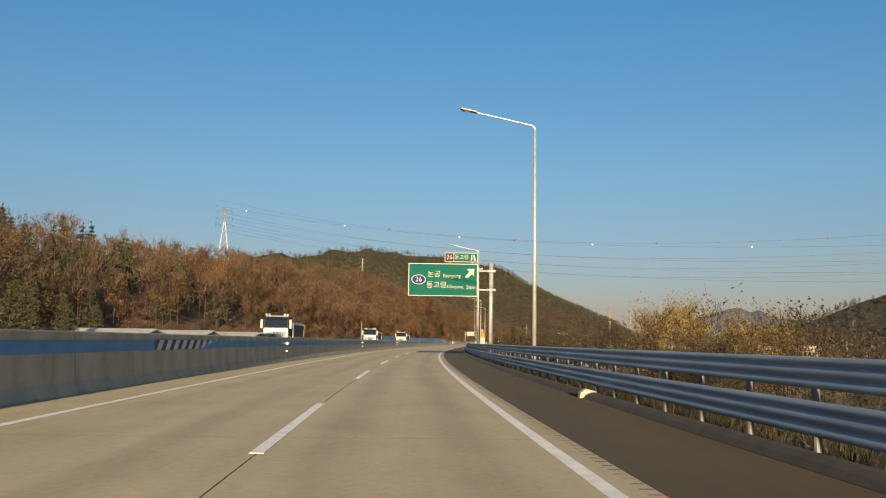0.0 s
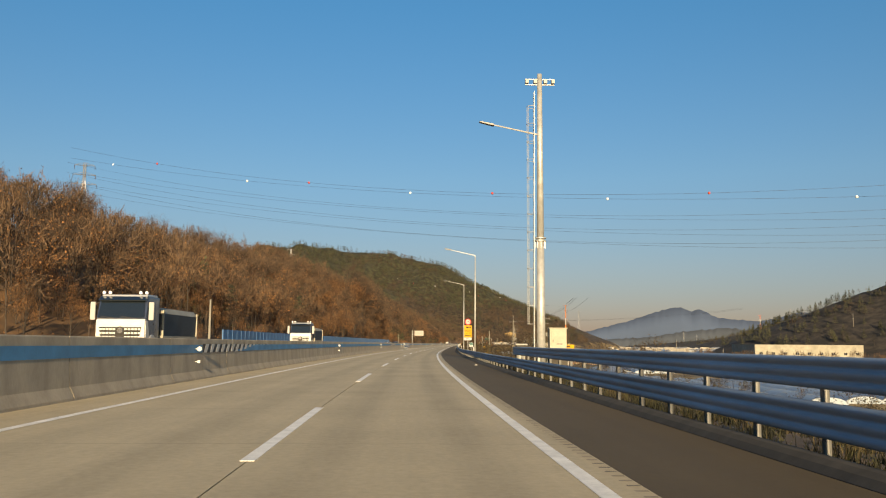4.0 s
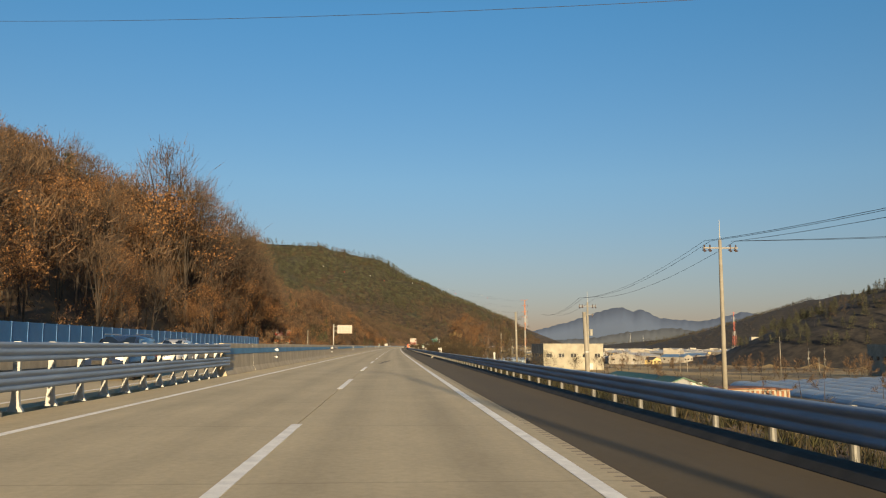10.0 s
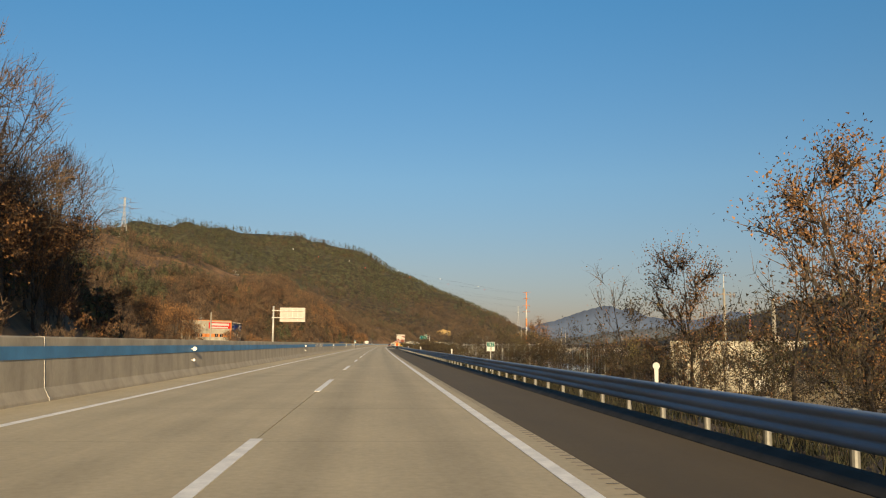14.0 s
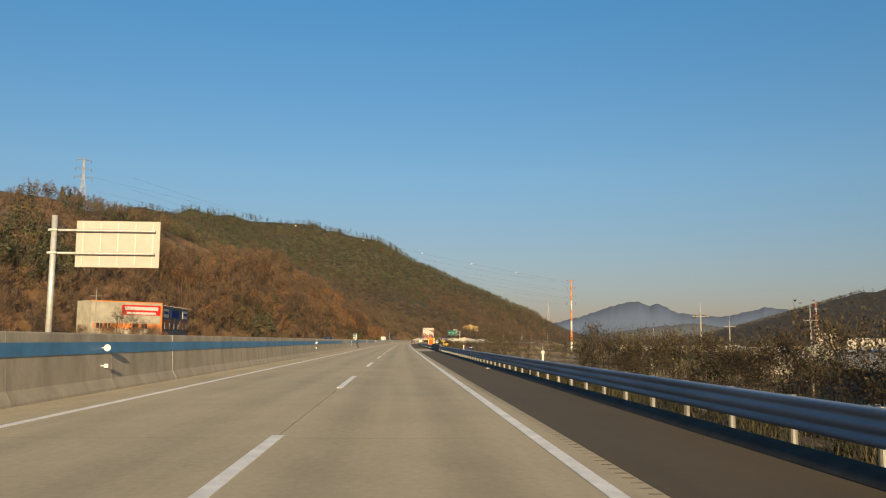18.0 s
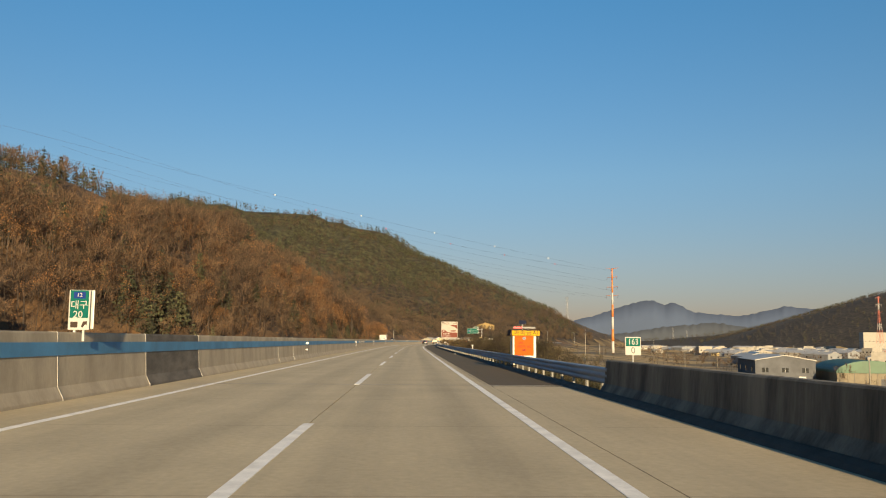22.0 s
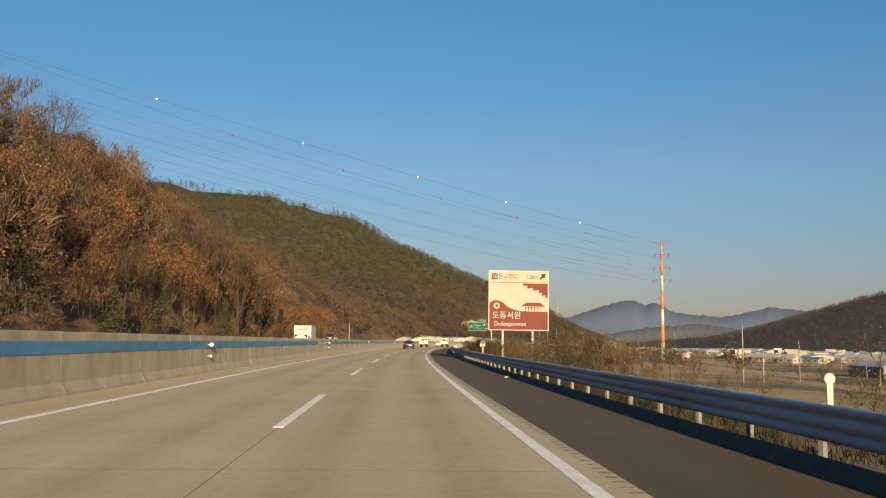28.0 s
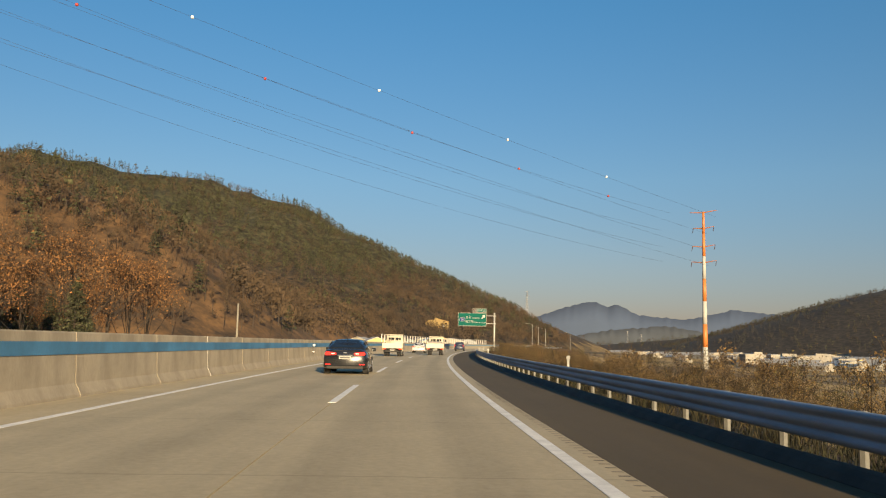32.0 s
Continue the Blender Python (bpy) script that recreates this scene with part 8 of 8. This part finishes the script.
ROOF_DARK = surface("dark_tile_roof", (0.06, 0.06, 0.065), 0.7, vary=0.2, scale=1)
ROOF_WHITE = surface("white_sheet_roof", (0.44, 0.42, 0.375), 0.5, vary=0.1, scale=0.4)
ROOF_BEIGE = surface("beige_sheet_roof", (0.52, 0.44, 0.29), 0.6, vary=0.12, scale=0.4, fine=6, bump=0.1)
VINYL = surface("greenhouse_film", (0.26, 0.31, 0.37), 0.5, vary=0.15, scale=0.4, fine=4, bump=0.15)
NETTING = surface("blue_netting", (0.30, 0.38, 0.48), 0.6, vary=0.15, scale=0.4)


def house(name, w, l, h, pitch, wall_mat, roof_mat, label, windows=4, door=True, eave=0.3, frames=True):
    """Building with its long side along y: walls, gable roof with an overhang, windows with frames, a door."""
    t = thing(name, label, "building", "valley buildings")
    part("wall", slab([(-w / 2, -3.0), (w / 2, -3.0), (w / 2, h), (0, h + pitch - 0.05), (-w / 2, h)] if pitch > 0 else [(-w / 2, -3.0), (w / 2, -3.0), (w / 2, h), (-w / 2, h)], 'y', -l / 2, l / 2), wall_mat, t)
    if pitch > 0:
        ex, sl = w / 2 + eave, pitch / (w / 2)
        part("roof", slab([(-ex, h - eave * sl), (0, h + pitch), (ex, h - eave * sl), (ex, h - eave * sl + 0.14), (0, h + pitch + 0.16), (-ex, h - eave * sl + 0.14)], 'y', -l / 2 - eave, l / 2 + eave), roof_mat, t)
    else:
        part("roof", box(0, 0, h + 0.06, w - 0.3, l - 0.3, 0.12), roof_mat, t)
        for sx in (-1, 1):
            part("roof_edge", box(sx * (w / 2 - 0.1), 0, h + 0.25, 0.25, l, 0.5), wall_mat, t)
            part("roof_edge", box(0, sx * (l / 2 - 0.1), h + 0.25, w - 0.5, 0.25, 0.5), wall_mat, t)
    n = max(1, windows)
    if windows:
        for k in range(n):
            x = -w / 2 + w * (k + 0.5) / n
            win = part("window", box(x, -l / 2 - 0.01, h * 0.58, min(1.5, w / n * 0.55), 0.08, 1.1), GLASS_DARK, t)
            if frames:
                part("window_frame", box(x, -l / 2 - 0.05, h * 0.58, 0.06, 0.05, 1.1), SIGN_WHITE, win)
            y = -l / 2 + l * (k + 0.5) / n
            part("window", box(-w / 2 - 0.01, y, h * 0.58, 0.08, min(1.6, l / n * 0.5), 1.1), GLASS_DARK, t)
    if door:
        part("door", box(w * 0.28, -l / 2 - 0.02, 0.6, 1.6, 0.08, 2.3), ROOF_GREY, t)
    return t


def put(t, s, d, turn=0.0, z=None):
    x, y = along(s, d)
    t.matrix_basis = pose(float(x), float(y), height(x, y) if z is None else z, 0, 0, heading(s) + turn)


# the large sheds and works near the road
put(house("white_wall_works", 50, 34, 8.6, 0, WALL_CREAM, ROOF_WHITE, "large cream factory hall in the valley", 9), 538, 168, 0)
put(house("pale_tank_house", 17.6, 22, 7.0, 0, WALL_CREAM, ROOF_GREY, "pale block-shaped building with dark patches", 5), 561, 52, 0)
put(house("green_roof_shed", 6.6, 30, 1.1, 1.2, WALL_GREY, ROOF_GREEN, "low shed with a faded green roof", 3), 432, 38.5, 2)
striped = house("striped_wall_shed", 9.5, 6, 1.0, 0.15, WALL_CREAM, ROOF_RUST, "low shed with a white and tan striped wall", 0, door=False)
put(striped, 417.5, 47.8, 0)
for k in range(14):
    part("stripe", box(-4.4 + 0.68 * k, -3.03, 0.25, 0.34, 0.06, 1.3), ROOF_RUST, striped)
put(house("grey_shed", 22, 82, 4.0, 1.6, WALL_SLATE, ROOF_BEIGE, "big dark shed with a pale sheet roof below the road", 5, eave=0.9), 640, 66, -12)
put(house("lean_to_shed", 8, 20, 1.6, 0.8, NETTING, NETTING, "low bluish plastic-covered shed", 0), 606, 38, -60)
hall = thing("green_hall", "hall with a green rounded roof and tan wall", "building", "valley buildings")
part("wall", box(0, 0, 2.0, 15, 24, 5.0, 0.03), WALL_TAN, hall)
part("roof", slab([(7.7 * math.cos(math.pi * k / 16), 4.5 + 2.9 * math.sin(math.pi * k / 16)) for k in range(17)], 'y', -12.3, 12.3), ROOF_GREEN, hall)
for k in range(6):
    part("wall_seam", box(-6.2 + 2.5 * k, -12.02, 2.2, 0.07, 0.06, 4.5), WALL_SLATE, hall)
part("door", box(3.6, -12.03, 1.5, 3.2, 0.08, 3.4), WALL_SLATE, hall)
put(hall, 873, 108, -12)
put(house("white_hall", 14, 32, 5.6, 1.2, WALL_SLATE, ROOF_WHITE, "white-roofed open steel hall", 3), 890, 94, -12)
shop = house("roadside_shop", 16.5, 6.5, 9.2, 0, WALL_CREAM, ROOF_GREY, "cream factory shop with orange band and red banner", 0, door=False)
put(shop, 737.7, -62.7, 46)
part("red_banner", box(3.2, -3.32, 7.9, 9.2, 0.1, 2.2), SIGN_RED, shop)
part("writing_bar", box(3.2, -3.38, 8.25, 8.0, 0.03, 0.75), SIGN_WHITE, shop)
part("writing_bar", box(3.2, -3.38, 7.2, 7.0, 0.03, 0.5), SIGN_WHITE, shop)
part("roof_trim", box(0, -3.3, 9.62, 16.6, 0.1, 0.22), ORANGE_PAINT, shop)
part("corner_trim", box(8.1, -3.3, 4.4, 0.4, 0.12, 9.6), ORANGE_PAINT, shop)
part("orange_band", box(0, -3.29, 4.35, 15.8, 0.08, 1.15), ORANGE_PAINT, shop)
for x in (-6.4, -4.6, 1.9, 4.0):
    win = part("window", box(x, -3.33, 4.35, 1.35, 0.08, 1.05), GLASS_DARK, shop)
    part("window_frame", box(x, -3.38, 4.35, 0.07, 0.04, 1.05), SIGN_WHITE, win)
part("panel_joint", box(-1.2, -3.27, 4.4, 0.06, 0.05, 9.2), ROOF_GREY, shop)
annex = house("grey_annex", 8.6, 24.0, 8.6, 0, WALL_SLATE, ROOF_GREY, "dark grey shop annex with signboards and red panels", 0, door=False)
put(annex, 754.2, -59.3, 1)
for y0, w in ((-9.2, 4.6), (9.0, 4.6)):
    part("white_signboard", box(4.36, y0, 7.5, 0.12, w, 1.9), SIGN_WHITE, annex)
    part("writing_bar", box(4.43, y0, 7.6, 0.03, w * 0.8, 0.7), SIGN_BLUE, annex)
part("dark_signboard", box(4.36, -1.0, 7.5, 0.12, 7.0, 1.7), SIGN_BLUE, annex)
for y0 in (-8.0, 8.0):
    part("red_cladding", box(4.34, y0, 4.9, 0.1, 7.6, 2.2), ROOF_RUST, annex)
for k in range(6):
    y0 = -10.2 + 4.1 * k
    win = part("window", box(4.42, y0, 4.6, 0.08, 1.3, 1.4), GLASS_DARK, annex)
    part("window_frame", box(4.47, y0, 4.6, 0.04, 0.08, 1.4), SIGN_WHITE, win)
part("notch_window", box(4.36, -1.0, 5.4, 0.08, 1.4, 2.2), GLASS_DARK, annex)
for y0 in (-8.5, 3.8):
    canopy = part("canopy", box(5.2, y0, 2.35, 1.7, 3.6, 0.14), ROOF_WHITE, annex)
    part("canopy_post", rod((5.9, y0 - 1.6, -0.4), (5.9, y0 - 1.6, 2.3), 0.06, seg=8), GALV, canopy)
for k in range(9):
    part("roof_lamp", box(4.5, -11 + 2.75 * k, 9.2, 0.5, 0.1, 0.08), SIGN_WHITE, annex)
for k, (x, y, w, l, h, wm, rm) in enumerate(((205, 1365, 11, 9, 2.6, WALL_CREAM, ROOF_GREY), (202, 1314, 9, 8, 2.4, WALL_YELLOW, ROOF_GREY), (223, 1381, 13, 10, 3.4, WALL_CREAM, ROOF_DARK), (219, 1331, 12, 9, 3.0, WALL_GREY, ROOF_DARK), (243, 1397, 12, 9, 3.2, WALL_CREAM, ROOF_DARK),
                                      (236, 1348, 10, 8, 2.8, WALL_WHITE, ROOF_BLUE), (263, 1423, 13, 10, 4.0, WALL_YELLOW, ROOF_RUST), (252, 1364, 16, 9, 3.0, WALL_WHITE, ROOF_WHITE), (238, 1450, 12, 9, 3.6, WALL_CREAM, ROOF_DARK), (295, 1476, 12, 9, 3.4, WALL_GREY, ROOF_DARK))):
    t = house("village_house", w, l, h, 1.7, wm, rm, "small village house with a pitched roof under the hill", 3)
    t.matrix_basis = pose(x, y, height(x, y), 0, 0, (k * 37) % 50 - 35)
villa = house("hillside_villa", 20, 12, 4.6, 2.4, WALL_OCHRE, ROOF_RUST, "large ochre villa on the hillside above the village", 5)
villa.matrix_basis = pose(326, 1660, height(326, 1660) - 0.5, 0, 0, -20)
part("gable_wing", slab([(-4.5, 0.0), (4.5, 0.0), (4.5, 5.2), (0, 7.6), (-4.5, 5.2)], 'y', -8.5, -5.9), WALL_OCHRE, villa)
for s, d in ((118, -44), (131, -40), (150, -36)):
    put(house("farm_shed", 6, 12, 1.9, 0.8, WALL_GREY, ROOF_GREY, "low grey farm shed behind the far carriageway", 0), s, d, 80)

# rest of the valley town, built of a few kinds
kinds = [house("valley_house", 10, 14, 3.2, 1.6, WALL_WHITE, ROOF_WHITE, "low white valley building with a white roof", 2, frames=False),
         house("valley_house", 12, 20, 4.0, 1.8, WALL_WHITE, ROOF_BLUE, "low valley building with a blue sheet roof", 3, frames=False),
         house("valley_house", 14, 26, 4.6, 2.0, WALL_GREY, ROOF_GREY, "grey valley workshop with a sheet roof", 2, frames=False),
         house("valley_block", 14, 12, 8.5, 0, WALL_WHITE, ROOF_GREY, "white flat-roofed valley block", 3, frames=False),
         house("valley_house", 9, 11, 3.0, 1.9, WALL_YELLOW, ROOF_DARK, "tan valley house with a dark roof", 2, frames=False),
         house("valley_hall", 22, 44, 5.5, 2.2, WALL_WHITE, ROOF_WHITE, "long white valley hall", 3, frames=False)]
used_kinds = set()
rb = random.Random(11)
for k in range(265):
    bearing, dist = rb.uniform(14, 44), rb.uniform(620, 2300)
    bx, by = 30 + dist * math.sin(radians(bearing)), 260 + dist * math.cos(radians(bearing))
    sx, dx = road_coords(np.array([bx]), np.array([by]))
    g = height(bx, by)
    steep = max(abs(height(bx + ox, by + oy) - g) for ox, oy in ((18, 0), (-18, 0), (0, 18), (0, -18)))
    if dx[0] < 150 or g > 14 or steep > 2.4:
        continue
    src = kinds[rb.choice((0, 0, 1, 2, 2, 3, 4, 4, 5))]
    m = pose(bx, by, g, 0, 0, rb.uniform(-50, 50))
    i = kinds.index(src)
    ob = copy_thing(src, m) if i in used_kinds else src
    used_kinds.add(i)
    ob.matrix_basis = m
# denser quarter of the town beyond the last bend
for k in range(300):
    bearing, dist = rb.uniform(21, 46), rb.uniform(21, 42) ** 2
    bx, by = 118 + dist * math.sin(radians(bearing)), 890 + dist * math.cos(radians(bearing))
    sx, dx = road_coords(np.array([bx]), np.array([by]))
    g = height(bx, by)
    steep = max(abs(height(bx + ox, by + oy) - g) for ox, oy in ((14, 0), (-14, 0), (0, 14), (0, -14)))
    if dx[0] < 95 or g > 16 or steep > 3 or (dist < 620 and bearing > 31):
        continue
    i = rb.choice((0, 0, 1, 2, 2, 3, 4, 4, 1, 5))
    m = pose(bx, by, g, 0, 0, rb.uniform(-30, 30)) @ Matrix.Diagonal((0.8, 0.8, 0.8, 1))
    ob = copy_thing(kinds[i], m) if i in used_kinds else kinds[i]
    used_kinds.add(i)
    ob.matrix_basis = m
for bx, by, turn in ((520, 1445, 40), (565, 1415, 40), (620, 1455, 44)):
    copy_thing(kinds[5], Matrix()).matrix_basis = pose(bx, by, height(bx, by), 0, 0, turn) @ Matrix.Diagonal((0.9, 0.9, 0.8, 1))
for k, src in enumerate(kinds):
    if k not in used_kinds:
        src.matrix_basis = pose(520 + 30 * k, 1200, height(520 + 30 * k, 1200))
white_complex = house("hillside_complex", 60, 26, 22, 0, WALL_WHITE, ROOF_WHITE, "large white institution on the hill foot across the valley", 10)
white_complex.matrix_basis = pose(1010, 1770, height(1010, 1770), 0, 0, -20)
wing = house("hillside_complex_wing", 34, 20, 30, 0, WALL_WHITE, ROOF_GREY, "tall white wing of the hillside institution", 6)
wing.matrix_basis = pose(955, 1790, height(955, 1790), 0, 0, -20)

# plastic greenhouses in a row
tunnel = thing("greenhouse_tunnel", "long low bluish plastic-film greenhouse tunnel", "greenhouse", "greenhouse tunnels")
arc = [(2.4 * math.cos(a * math.pi / 10), 0.95 * math.sin(a * math.pi / 10)) for a in range(11)]
part("film", slab(arc, 'y', 0, 60), VINYL, tunnel, smooth=False)
for k in range(11):
    bm = bmesh.new()
    for p, q in zip(arc, arc[1:]):
        rod((p[0] * 1.012, 6.0 * k, p[1] * 1.012), (q[0] * 1.012, 6.0 * k, q[1] * 1.012), 0.014, seg=3, bm=bm)
    part("hoop", bm, ARM_STEEL, tunnel)
for k in range(26):
    x, y = along(322 + 3 * (k % 13), 44 + 5.3 * k) if k < 13 else along(388 + 3 * (k % 13), 54 + 5.3 * (k - 13))
    m = pose(float(x), float(y), height(x, y) - 0.1, 0, 0, heading(330) - 6)
    (tunnel if k == 0 else copy_thing(tunnel, m)).matrix_basis = m
for k in range(8):
    x, y = along(212 + 2 * k, 26 + 5.3 * k)
    m = pose(float(x), float(y), height(x, y) - 0.1, 0, 0, heading(230) - 4)
    copy_thing(tunnel, m).matrix_basis = m

# mesh fence on the bank
fence = thing("mesh_fence", "grey wire mesh fence on posts above the bank", "fence")
for k in range(24):
    s = 462 + 3.0 * k
    x, y = along(s, 9.6)
    g = height(x, y)
    ob = part("fence_post", rod((0, 0, -0.3), (0, 0, 2.3), 0.035, seg=8), GALV, fence)
    ob.matrix_basis = pose(float(x), float(y), g, 0, 0, heading(s))
bm = bmesh.new()
for k in range(24 * 6):
    s = 462 + 0.5 * k
    if s > 531:
        break
    x, y = along(s, 9.6)
    g = height(x, y)
    rod((x, y, g + 0.1), (x, y, g + 2.2), 0.012, seg=3, bm=bm)
part("mesh_wires", bm, GALV, fence)
for z in (0.3, 1.2, 2.2):
    bm = bmesh.new()
    for k in range(23):
        a, b = along(462 + 3 * k, 9.6), along(465 + 3 * k, 9.6)
        rod((*a, height(*a) + z), (*b, height(*b) + z), 0.02, seg=4, bm=bm)
    part("fence_rail", bm, GALV, fence)
set_words()
